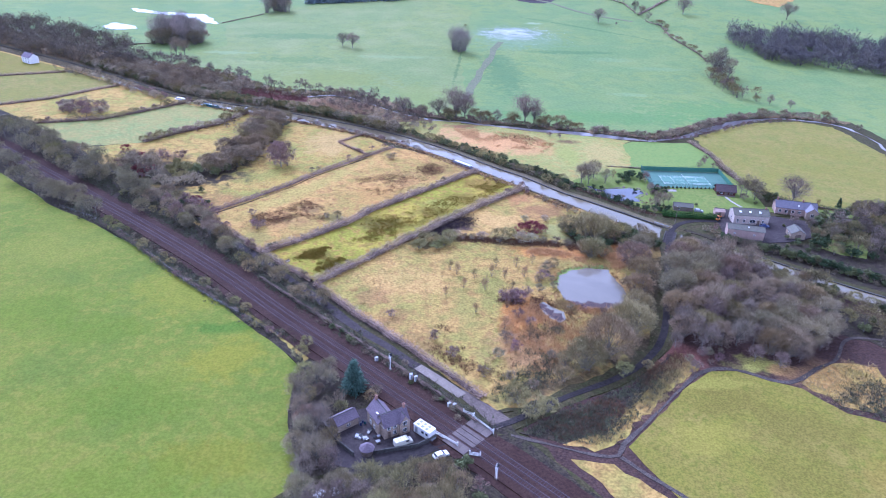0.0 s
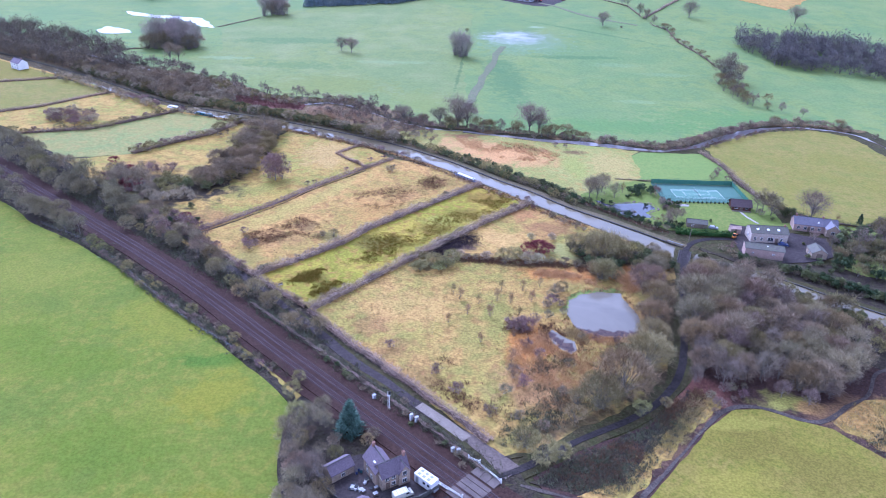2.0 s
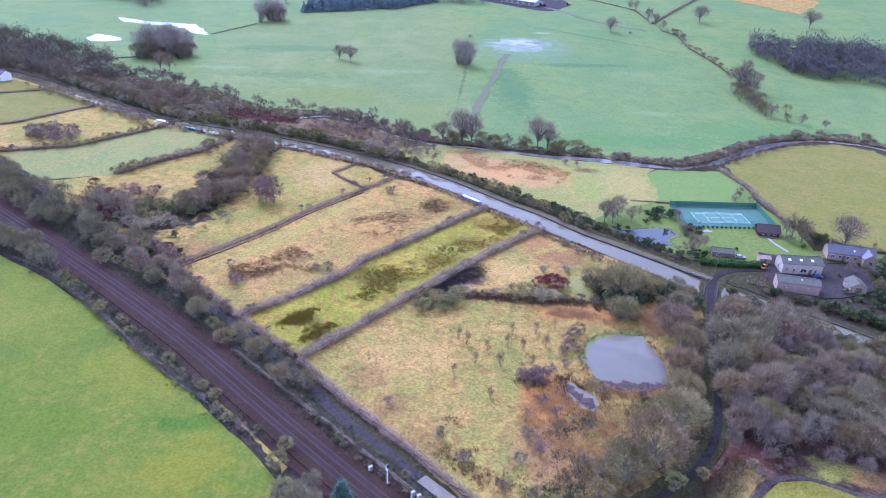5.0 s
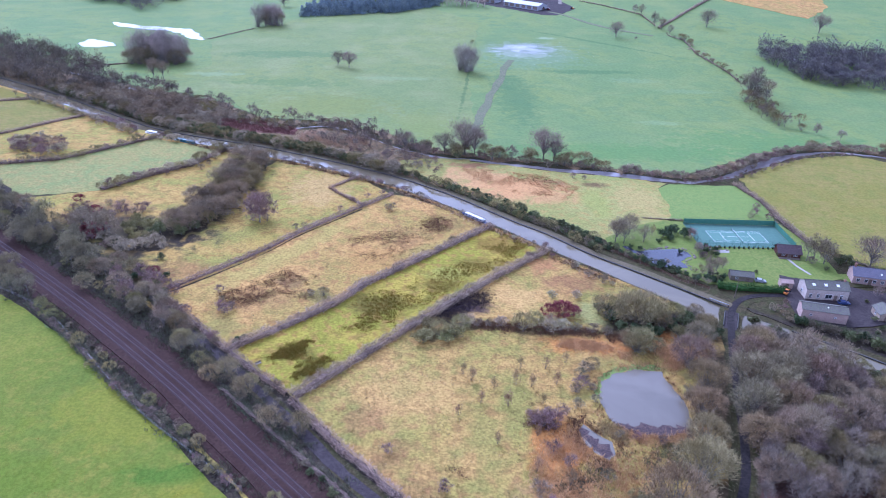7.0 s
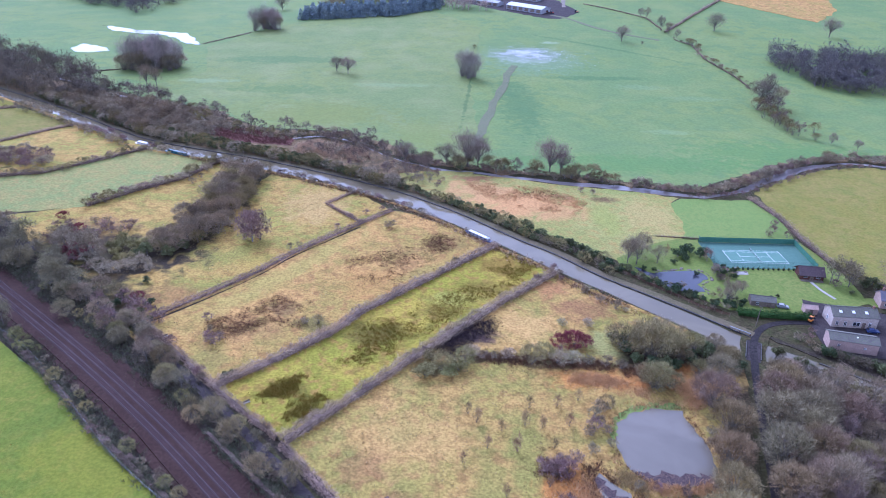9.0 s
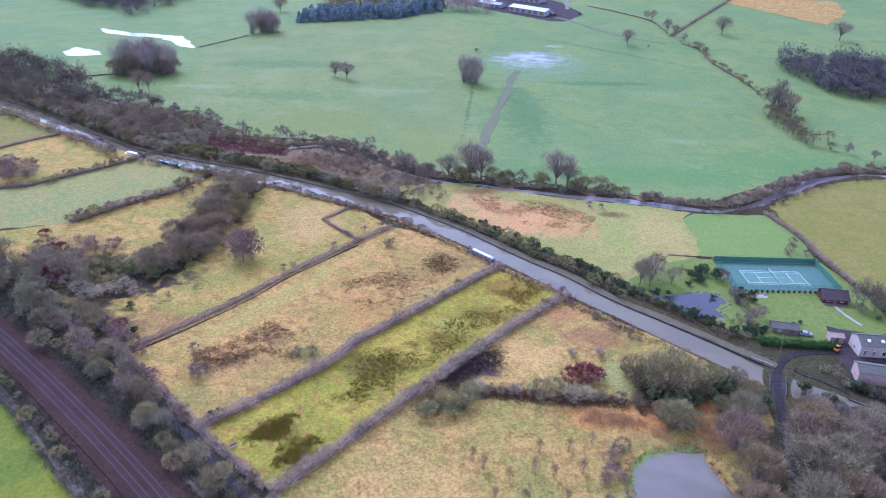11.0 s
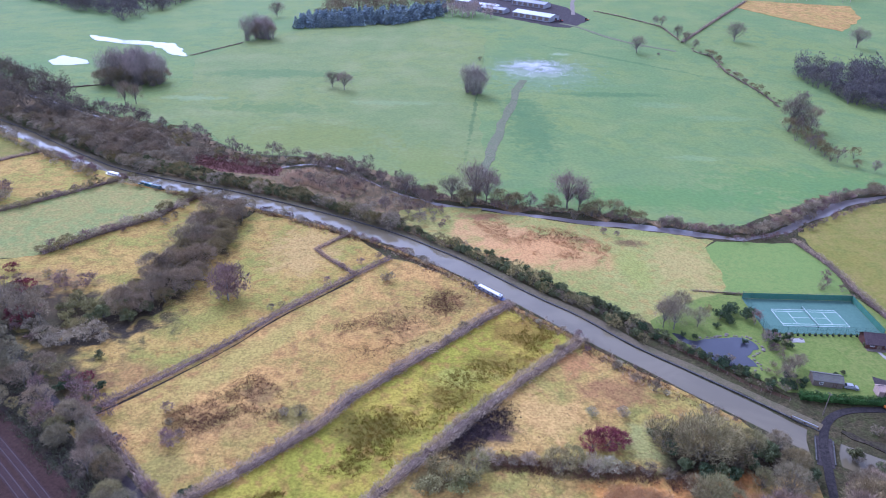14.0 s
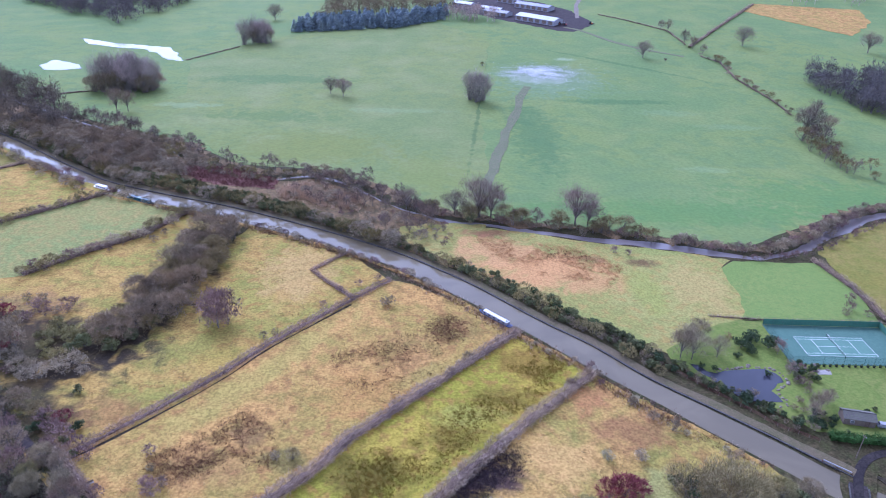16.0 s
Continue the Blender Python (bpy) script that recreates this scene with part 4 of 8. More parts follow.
def spruce(rng, h, r, tiers, per, size=0.5):
    """A conifer: whorls of drooping boughs that shorten towards the top."""
    tris, wood = [], [limb((0, 0, -0.2), (0, 0, h * 0.97), h * 0.018, 0.02, 6)]
    for i in range(tiers):
        f = i / (tiers - 1)
        z, rr = h * (0.06 + 0.9 * f), r * (1 - f) ** 0.85 * rng.uniform(0.85, 1.12) + 0.12
        for a in rng.uniform(0, 2 * np.pi, max(6, int(per * (1 - 0.6 * f)))):
            u = rng.uniform(0.25, 1.0, 7)
            ln = rr * rng.uniform(0.75, 1.1)
            dirn = np.array([math.cos(a), math.sin(a), -0.18])
            base = np.array([0, 0, z]) + u[:, None] * ln * dirn + rng.normal(size=(7, 3)) * 0.08
            way = unit(np.tile(dirn, (7, 1)) + rng.normal(size=(7, 3)) * 0.55 + np.array([0, 0, 0.1]))
            tris.append(slivers(base, way, size * rng.uniform(0.6, 1.2, 7), np.full(7, size * 0.5), rng))
    return np.concatenate(wood), np.concatenate(tris)


KINDS = {
    "dome": ("tree", [grow(np.random.default_rng(400 + i), 8.4, 5.4, 0.5, 100, 7600, 1.5, 0.075, 0.9, 0.2, 0.2, inner=0.55, clump_r=0.17) for i in range(4)], "bark", "twig_wood", "broad rounded bare tree with mauve-brown twigs"),
    "dome_osier": ("bush", [grow(np.random.default_rng(420 + i), 4.8, 4.0, 0.2, 60, 3600, 1.1, 0.08, 0.9, 0.2, 0.1, inner=0.6, clump_r=0.16) for i in range(3)], "bark", "twig_osier", "broad rounded bush of pale bare twigs"),
    "dome_olive": ("tree", [grow(np.random.default_rng(410 + i), 7.6, 5.0, 0.4, 110, 8200, 1.35, 0.072, 0.9, 0.2, 0.18, inner=0.55, clump_r=0.17) for i in range(3)], "bark", "twig_olive", "broad rounded bare tree with olive-grey twigs"),
    "ash": ("tree", [grow(np.random.default_rng(100 + i), 10.5, 4.5, 1.6, 46, 3000, 2.0, 0.07, 0.7, 0.4, 0.24) for i in range(4)], "bark", "twig_grey", "bare grey-twigged tree with a rounded crown"),
    "oak": ("tree", [grow(np.random.default_rng(120 + i), 11.5, 6.6, 1.6, 90, 5200, 1.9, 0.065, 0.9, 0.3, 0.34, inner=0.35) for i in range(3)], "bark", "twig_brown", "spreading bare brown oak tree"),
    "tall": ("tree", [grow(np.random.default_rng(140 + i), 15.5, 5.0, 2.6, 50, 3000, 2.4, 0.085, 0.5, 0.6, 0.28) for i in range(3)], "bark", "twig_brown", "tall bare tree with brown twigs"),
    "alder": ("tree", [grow(np.random.default_rng(160 + i), 8.5, 3.6, 0.9, 34, 2400, 1.8, 0.07, 0.6, 0.5, 0.18) for i in range(4)], "bark", "twig_brown", "slim bare brown-twigged alder tree"),
    "hawthorn": ("tree", [grow(np.random.default_rng(180 + i), 5.8, 3.6, 0.4, 52, 3000, 1.3, 0.065, 0.9, 0.3, 0.16, inner=0.4) for i in range(3)], "bark", "twig_olive", "dense rounded bare hawthorn tree"),
    "willow": ("tree", [grow(np.random.default_rng(190 + i), 8.0, 6.2, 0.4, 70, 4600, 1.9, 0.07, 0.9, 0.35, 0.2, inner=0.4) for i in range(2)], "bark", "twig_olive", "wide bare olive-twigged willow tree"),
    "sallow": ("bush", [grow(np.random.default_rng(200 + i), 4.1, 2.8, 0.2, 42, 2400, 1.0, 0.065, 0.9, 0.2, 0.10, inner=0.6, clump_r=0.16) for i in range(3)], "bark", "twig_sallow", "rounded pale grey-green sallow bush"),
    "scrub": ("bush", [grow(np.random.default_rng(220 + i), 2.7, 1.9, 0.1, 22, 1000, 0.95, 0.065, 0.7, 0.5, 0.07) for i in range(4)], "bark", "twig_grey", "low leafless grey scrub bush"),
    "purple": ("bush", [grow(np.random.default_rng(240 + i), 3.2, 2.1, 0.1, 24, 1200, 1.0, 0.065, 0.6, 0.6, 0.07) for i in range(3)], "bark", "twig_purple", "low leafless purple-brown bush"),
    "birch": ("tree", [grow(np.random.default_rng(260 + i), 8.0, 2.8, 0.7, 30, 2300, 1.6, 0.06, 0.4, 0.8, 0.12) for i in range(2)], "bark_pale", "twig_purple", "slender birch tree with purple twigs"),
    "osier": ("bush", [grow(np.random.default_rng(230 + i), 3.4, 2.5, 0.1, 28, 1500, 1.1, 0.07, 0.7, 0.5, 0.08) for i in range(3)], "bark", "twig_osier", "rounded pale purple-grey osier bush"),
    "copse": ("tree", [grow(np.random.default_rng(150 + i), 14.5, 5.2, 0.4, 70, 3600, 2.4, 0.085, 0.35, 0.9, 0.3, inner=0.2, clump_r=0.24) for i in range(3)], "bark", "twig_far", "tall bare copse tree with haze-grey twigs"),
    "sapling": ("tree", [grow(np.random.default_rng(280 + i), 4.2, 1.15, 0.05, 30, 1000, 1.0, 0.034, 0.2, 1.2, 0.03, inner=0.1, clump_r=0.3) for i in range(3)], "bark", "twig_sapling", "slender leafless sapling in rough grass"),
    "redbush": ("bush", [grow(np.random.default_rng(300 + i), 3.0, 2.6, 0.1, 40, 2600, 0.8, 0.08, 0.9, 0.2, 0.06, inner=0.6, clump_r=0.16) for i in range(2)], "bark", "twig_red", "low dark crimson-twigged bush"),
    "evergreen": ("bush", [leafy(np.random.default_rng(320 + i), 3.2, 2.1, 18, 1100, 0.26) for i in range(3)], "bark", "leaf_ivy", "evergreen bush with dull green leaves"),
    "darkgreen": ("bush", [leafy(np.random.default_rng(340 + i), 3.6, 2.3, 18, 1200, 0.26) for i in range(2)], "bark", "leaf_dark", "rounded dark evergreen garden shrub"),
    "sage": ("bush", [leafy(np.random.default_rng(330 + i), 3.6, 2.9, 24, 1300, 0.24) for i in range(2)], "bark", "leaf_sage", "rounded pale sage-green bush"),
    "spruce": ("conifer", [spruce(np.random.default_rng(360), 9.5, 3.6, 26, 26, 0.85)], "bark", "leaf_spruce", "blue-green spruce tree beside the cottage"),
    "cypress": ("conifer", [spruce(np.random.default_rng(361), 5.0, 1.5, 16, 16, 0.55)], "bark", "leaf_dark", "small dark green cypress tree"),
}
BUILT = {}
COUNT = 0


MASS = {}


def coarse(tris, k):
    """Fewer, broader and shorter sprays of twigs, for growth far from the camera."""
    c = tris[::k].copy()
    mid = (c[:, 0] + c[:, 1]) / 2
    wide = k ** 0.5 * 1.9
    c[:, 0], c[:, 1] = mid + (c[:, 0] - mid) * wide, mid + (c[:, 1] - mid) * wide
    c[:, 2] = mid + (c[:, 2] - mid) * 0.62
    return c


MASS_LABEL = {"railway_thicket": "mass of bare grey trees along the distant railway", "riverside_thicket": "mass of bare scrub between canal and river",
              "garden_thicket": "mass of garden trees beyond the houses", "field_thicket": "mass of bare scrub between distant strip fields"}


def plant(kind, x, y, s=1.0, label="", group="", sz=None, keep=False):
    """Sets one tree or bush on the ground, turned at random; the first of a shape is built, the others share its meshes."""
    global COUNT
    COUNT += 1
    name, shapes, wood_mat, crown_mat, words = KINDS[kind]
    i = int(RNG.integers(len(shapes)))
    if not keep and math.hypot(x - 20, y - 205) > (116 if name != "bush" else 92):      # distant growth is massed
        a = float(RNG.uniform(0, 6.28))
        r = np.array([[math.cos(a), math.sin(a), 0], [-math.sin(a), math.cos(a), 0], [0, 0, 1]]) * s
        at = np.array([x, y, float(terrain(x, y)) + 0.25])
        where = "railway_thicket" if x < -105 and y < 345 - 0.85 * (x + 105) - 25 and y < 300 - 0.8 * (x + 140) else "riverside_thicket" if y > 352 and x < 260 and y > 376 - 0.72 * (x + 80) else "garden_thicket" if x > 120 else "field_thicket"
        MASS.setdefault(where, []).extend([(shapes[i][0][:90] @ r + at, wood_mat), (coarse(shapes[i][1], 2 if name == "bush" or math.hypot(x - 20, y - 205) < 185 else 4) @ r + at, crown_mat)])
        return None
    m = Matrix.LocRotScale(Vector((x, y, float(terrain(x, y)) + 0.25)) * PLAN, Euler((0, 0, float(RNG.uniform(0, 6.28)))), (s, s, s if sz is None else sz))
    if (kind, i) not in BUILT:
        t = empty(name)
        wood, crown = shapes[i]
        put("trunk" if name != "bush" else "stem", tri_mesh("trunk", wood, M[wood_mat]), t)
        put("crown", tri_mesh("crown", crown, M[crown_mat]), t)
        BUILT[kind, i] = t
        ob = t
        ob.matrix_basis = m
    else:
        ob = copy_thing(BUILT[kind, i], Matrix.Identity(4))
        ob.matrix_basis = m
    return tagged(ob, label or words, name, group or words + "s")


def set_masses():
    """Builds the massed distant growth, one object for each stretch of land."""
    for where, rows in MASS.items():
        mats = sorted({m for _, m in rows})
        me = tri_mesh(where, np.concatenate([v for v, _ in rows]), M[mats[0]])
        for m in mats[1:]:
            me.materials.append(M[m])
        me.polygons.foreach_set("material_index", np.concatenate([np.full(len(v), mats.index(m), np.int32) for v, m in rows]))
        tagged(put(where, me), MASS_LABEL[where], "thicket", kind="stuff")


def belt(pts, width, spacing, kinds, smin=0.8, smax=1.2, label="", group="", off=0.0):
    """Trees in a loose row along a line."""
    line = offset_line(pts, off, spacing)
    _, nr = normals_of(line)
    for p, n in zip(line, nr):
        q = p + n * RNG.normal() * width / 2.6 + RNG.normal(size=2) * spacing * 0.25
        plant(kinds[int(RNG.integers(len(kinds)))], float(q[0]), float(q[1]), float(RNG.uniform(smin, smax)), label, group)


def grove(poly, n, kinds, smin=0.8, smax=1.2, gap=2.5, label="", group="", keep=False):
    """Trees spread over a piece of ground, no two too close."""
    kept = []
    for p in scatter(poly, n * 6, RNG):
        if all((p[0] - q[0]) ** 2 + (p[1] - q[1]) ** 2 > gap * gap for q in kept):
            kept.append(p)
            plant(kinds[int(RNG.integers(len(kinds)))], float(p[0]), float(p[1]), float(RNG.uniform(smin, smax)), label, group, keep=keep)
            if len(kept) == n:
                return


def far_wood(name, label, poly, n, kinds, mat, smin=0.8, smax=1.2, thin=10):
    """A distant wood that nobody could count, as one mass of real crowns."""
    rng = np.random.default_rng(len(name) + n)
    out = []
    for p in scatter(poly, n, rng):
        wood, crown = KINDS[kinds[int(rng.integers(len(kinds)))]][1][0]
        t = np.concatenate([wood[:30], coarse(crown, thin)])
        a, s = rng.uniform(0, 6.28), rng.uniform(smin, smax)
        c, sn = math.cos(a), math.sin(a)
        q = t @ np.array([[c, sn, 0], [-sn, c, 0], [0, 0, 1]]) * s
        out.append(q + np.array([p[0], p[1], float(terrain(p[0], p[1]))]))
    return tagged(put(name, tri_mesh(name, np.concatenate(out), M[mat])), label, "wood", kind="stuff")


def straight_line(pts, step):
    """Points at even steps along straight runs."""
    p = np.array(pts, float)
    out = [p[i] + (p[i + 1] - p[i]) * k / n for i in range(len(p) - 1) for n in [max(1, int(np.linalg.norm(p[i + 1] - p[i]) / step))] for k in range(n)]
    return np.array(out + [p[-1]])


def hedge(label, pts, width=1.8, height=1.8, mat="hedge_twig", core="hedge_core", per=105, twig=0.95, group="field hedges", gaps=0.0, name="hedge", step=1.0, leaf=False, full=0.55):
    """A hedge along a line: a knotty heart and a coat of twigs or leaves."""
    rng = np.random.default_rng(int(abs(pts[0][0] * 13 + pts[0][1] * 7)) + len(pts))
    line = straight_line(pts, step)
    al, nr = normals_of(line)
    n = len(line)
    hw = np.array([noise.noise((float(p[0]) * 0.13, float(p[1]) * 0.13, 3.0)) for p in line])
    hh = np.array([noise.noise((float(p[0]) * 0.09, float(p[1]) * 0.09, 9.0)) for p in line])
    hs = np.array([noise.noise((float(p[0]) * 0.42, float(p[1]) * 0.42, 6.0)) for p in line])
    line = line + nr * (0.12 * hw * width + 0.15 * hs)[:, None] * (0.0 if leaf else 1.0)
    rag = 0.15 if leaf else 0.6
    W = width * np.clip(1 + rag * (0.7 * hw + 0.6 * hs) + rng.uniform(-0.15, 0.15, n), 0.3, 2.0)
    H = height * np.clip(1 + rag * (0.7 * hh + 0.6 * hs) + rng.uniform(-0.15, 0.2, n), 0.25, 2.0)
    top = empty(name)
    vs, fs = [], []
    ring = [(-0.42, 0.0), (-0.46, 0.45), (-0.30, 0.80), (0.0, 0.86), (0.30, 0.80), (0.46, 0.45), (0.42, 0.0)]
    for i in range(n):
        g = terrain(*line[i]) + 0.2
        for u, v in ring:
            p = line[i] + nr[i] * (u * full * W[i] + rng.normal() * 0.10)
            vs.append((p[0], p[1], g + v * full * H[i] + rng.normal() * 0.10))
        if i:
            o = 7 * (i - 1)
            fs += [(o + k, o + k + 1, o + k + 8, o + k + 7) for k in range(6)]
    me = mesh("heart", vs, fs, M[core])
    me.flip_normals()
    put("heart", me, top)
    k = rng.integers(0, n, int(n * step * per))
    u, v = rng.uniform(-0.5, 0.5, len(k)), rng.uniform(0.1, 1.0, len(k)) ** 0.8
    edge = np.maximum(np.abs(u) * 2, v) < 0.6
    u = np.where(edge, np.sign(u) * 0.45, u)
    b2 = line[k] + nr[k] * (u * W[k] * rng.uniform(0.6, 1.15, len(k)))[:, None] + al[k] * rng.uniform(-0.6, 0.6, len(k))[:, None] * step
    base = np.column_stack([b2, terrain(b2[:, 0], b2[:, 1]) + 0.2 + v * H[k] * 0.85])
    way = np.column_stack([nr[k] * (u * 1.5)[:, None], np.full(len(k), 0.7)]) + rng.normal(size=(len(k), 3)) * 0.6
    wide = 0.22 if leaf else 0.06
    tw = slivers(base, unit(way), (rng.uniform(0.3, 0.9, len(k)) + rng.exponential(0.15, len(k))) * twig, rng.uniform(0.6, 1.3, len(k)) * wide * (1.0 if leaf else 1.25), rng)
    put("coat", tri_mesh("coat", tw, M[mat]), top)
    return tagged(top, label, "hedge", group)


def tufts(name, label, polys, n, mat, height, spread, blades=7, clump=0.0, seed=1, thr=-1.0, width=0.09, category="grass", z=0.3):
    """Clumps of blades over some ground, thicker in some patches than in others: far too many to count."""
    rng = np.random.default_rng(seed)
    pts = np.concatenate([scatter(p, int(n * len(polys) ** -1), rng) for p in polys])
    pts = pts + rng.normal(size=pts.shape) * 1.1
    if thr > -1:
        keep = np.array([noise.noise((float(p[0]) * clump, float(p[1]) * clump, seed * 3.7)) + 0.5 * noise.noise((float(p[0]) * clump * 4, float(p[1]) * clump * 4, seed * 1.7)) for p in pts]) + rng.normal(size=len(pts)) * 0.14 > thr
        pts = pts[keep]
    for water in (POND, POND_S):
        if len(pts):
            pts = pts[~inside(pts, water)]
    m = len(pts)
    c = np.repeat(pts, blades, 0) + rng.normal(size=(m * blades, 2)) * spread * 0.35
    s = np.repeat(rng.uniform(0.6, 1.3, m), blades)
    base = np.column_stack([c, terrain(c[:, 0], c[:, 1]) + z])
    way = unit(np.column_stack([rng.normal(size=(m * blades, 2)) * 0.55, np.full(m * blades, 0.9)]))
    t = slivers(base, way, s * height * rng.uniform(0.6, 1.2, m * blades), s * width * rng.uniform(0.7, 1.4, m * blades), rng)
    return tagged(put(name, tri_mesh(name, t, M[mat])), label, category, kind="stuff")

# ---------------------------------------------------------------- hedges
hedge("clipped leafless hedge with a purple-grey tint", H1, 3.6, 2.4, per=190)
hedge("clipped leafless hedge with a purple-grey tint", H2, 3.4, 2.2, per=190)
hedge("low broken leafless hedge along a ditch", H3, 3.0, 1.3, per=130, full=0.4)
hedge("low leafless hedge round a small enclosure", [(-27, 356), (-39, 340.5), (-33, 333), (-23.5, 323)], 1.4, 1.0)
hedge("broken grey leafless hedge between fields", [(-134, 333), (-121, 349.5), (-106, 364.5), (-96, 386)], 4.2, 2.3)
belt([(-134, 333), (-121, 349.5), (-106, 364.5), (-96, 386)], 3.4, 2.6, ["scrub", "osier", "purple", "sallow"], 0.7, 1.25, "bare bush in a broken hedge", "bushes between the strip fields")
hedge("leafless hedge between strip fields", [(-200, 357), (-168, 367.5), (-152, 384), (-132, 407)], 3.4, 1.9)
belt([(-200, 357), (-168, 367.5), (-152, 384), (-132, 407)], 2.8, 3.0, ["scrub", "sallow", "purple"], 0.6, 1.1, "bare bush in a broken hedge", "bushes between the strip fields")
hedge("low leafless hedge between strip fields", [(-236, 386), (-211, 404), (-194, 428), (-184, 439)], 2.8, 1.5)
hedge("low leafless hedge between strip fields", [(-286, 426), (-266, 452), (-231, 467)], 2.6, 1.4)
hedge("leafless hedge along the farm track", [(19, 142), (6, 156.5), (-18, 182), (-31, 197)], 2.4, 2.0)
hedge("leafless hedge along the farm track", [(-33, 200), (-53, 219), (-72, 239), (-88, 255)], 2.4, 2.0)
hedge("tangled bramble hedge between railway and track", [(19, 131), (8, 143), (-5, 157), (-27, 179), (-50, 202)], 2.0, 1.5, "bramble_leaf", per=60)
hedge("dark clipped evergreen hedge beside the lane", [(102, 259.8), (112, 258.6), (124.5, 257.6)], 2.6, 2.6, "leaf_hedge", "leaf_hedge", 260, 0.35, "garden hedges", leaf=True, step=0.7)
hedge("leafless field hedge beside the tennis court", [(146, 357), (150, 337), (149.5, 316), (151, 296)], 2.4, 2.0)
hedge("low hedge below the yellow field", [(151, 292), (166, 275), (182, 269), (215, 281)], 1.8, 1.4, "leaf_ivy", per=70)
hedge("thin dark hedge along the mown lawn", [(92, 316.5), (112, 314.3), (147, 314.4)], 0.6, 0.6, per=40)
hedge("bramble hedge along the canal bank", [(120, 240), (136, 232), (150, 222), (168, 207), (190, 190)], 2.4, 1.2, "bramble_leaf", per=150)
hedge("leafless pasture hedge with gaps", [(209, 668), (218, 653), (215, 612), (222, 566), (222, 540)], 1.3, 1.0, per=30, step=2.0)
belt([(209, 668), (218, 653), (215, 612), (222, 566), (222, 540)], 1.5, 7.0, ["hawthorn", "scrub", "osier"], 0.5, 1.1, "bare bush in a pasture hedge", "pasture hedge trees")
hedge("pasture hedge on the far rise", [(208, 693), (246, 746), (324, 856)], 3.0, 2.2, per=50, step=2.0)
hedge("thin leafless hedge across the pasture", [(160, 812), (178, 790), (206, 747), (208, 702)], 1.2, 1.0, per=40, step=2.0)
hedge("thin ditch hedge by the copse", [(-240, 548), (-206, 566)], 1.2, 0.9, per=30, step=2.0)
hedge("thin ditch hedge by the flood water", [(-178, 652), (-150, 700)], 1.0, 0.8, per=20, step=2.0)

# ---------------------------------------------------------------- trees and bushes
# along the railway
belt([(-430, 510), (-300, 408), (-200, 336), (-160, 303), (-136, 281)], 8, 4.4, ["dome", "dome_olive", "dome", "ash"], 0.65, 0.95, "bare grey-twigged tree beside the railway", "trees along the railway")
belt([(-300, 425), (-217, 357), (-160, 314), (-130, 287), (-112, 270)], 8, 5.0, ["dome", "dome", "ash"], 0.6, 0.9, "bare grey-twigged tree beside the railway", "trees along the railway")
belt([(-122, 272), (-100, 254), (-80, 236), (-60, 217)], 6, 4.2, ["dome", "ash", "dome_olive", "sallow"], 0.5, 0.75, "bare tree on the railway bank", "trees along the railway")
belt([(-58, 214), (-42, 199), (-28, 186)], 4, 2.6, ["sallow", "scrub", "hawthorn"], 0.6, 0.95, "leafless bush on the railway bank", "bushes along the railway")
belt([(-29, 180), (-9, 159), (5, 144), (13, 134.5)], 2.5, 3.0, ["scrub", "evergreen", "scrub"], 0.4, 0.7, "low scrub bush beside the railway", "bushes along the railway")
belt([(-198, 311), (-161, 279), (-140, 261), (-120, 247)], 6, 4.4, ["dome", "ash", "dome"], 0.6, 0.85, "bare tree at the edge of the grass field", "trees along the railway")
belt([(-430, 490), (-300, 390), (-205, 314)], 5, 7, ["dome", "ash"], 0.6, 0.85, "bare tree at the edge of the grass field", "trees along the railway")
belt([(-117, 242.5), (-96, 223.5), (-71, 198.5), (-51, 180.5), (-37, 168.5)], 3.5, 2.2, ["scrub", "purple", "scrub", "sallow"], 0.4, 0.8, "low leafless scrub beside the field", "bushes along the railway")
for x, y, s in ((-30, 158, .9), (-27, 149, 1.15), (-29, 164, .7), (-25, 141, .8)):
    plant("sallow", x, y, s, "pale leafless bush near the cottage", "bushes near the cottage")
hedge("tangled bramble hedge at the edge of the field", [(-118, 241.5), (-97, 222.5), (-72, 198), (-52, 181)], 2.6, 1.3, "bramble_leaf", per=110)
plant("birch", -90, 244.5, 1.0, "pale-trunked bare tree on the railway bank", "trees along the railway")
plant("spruce", -14, 145)
plant("oak", -21.5, 129, 0.62, "small bare tree beside the cottage shed", "trees near the cottage")
for k, x, y, s in (("ash", -24, 147, .6), ("ash", -21, 151, .5), ("alder", -17, 116, .8), ("alder", -21, 121, .7), ("hawthorn", -8, 112, 1.0), ("hawthorn", -1, 109, 1.1), ("hawthorn", 5, 112.5, .9),
                   ("hawthorn", 11, 110, 1.0), ("evergreen", 13, 117, 1.2), ("alder", -14, 106, .8), ("hawthorn", -5, 103, 1.1), ("hawthorn", 4, 104, 1.1), ("scrub", -8, 143, .9), ("sallow", -9.5, 141, .6), ("purple", 16, 111, 1.0)):
    plant(k, x, y, s, "", "trees near the cottage")

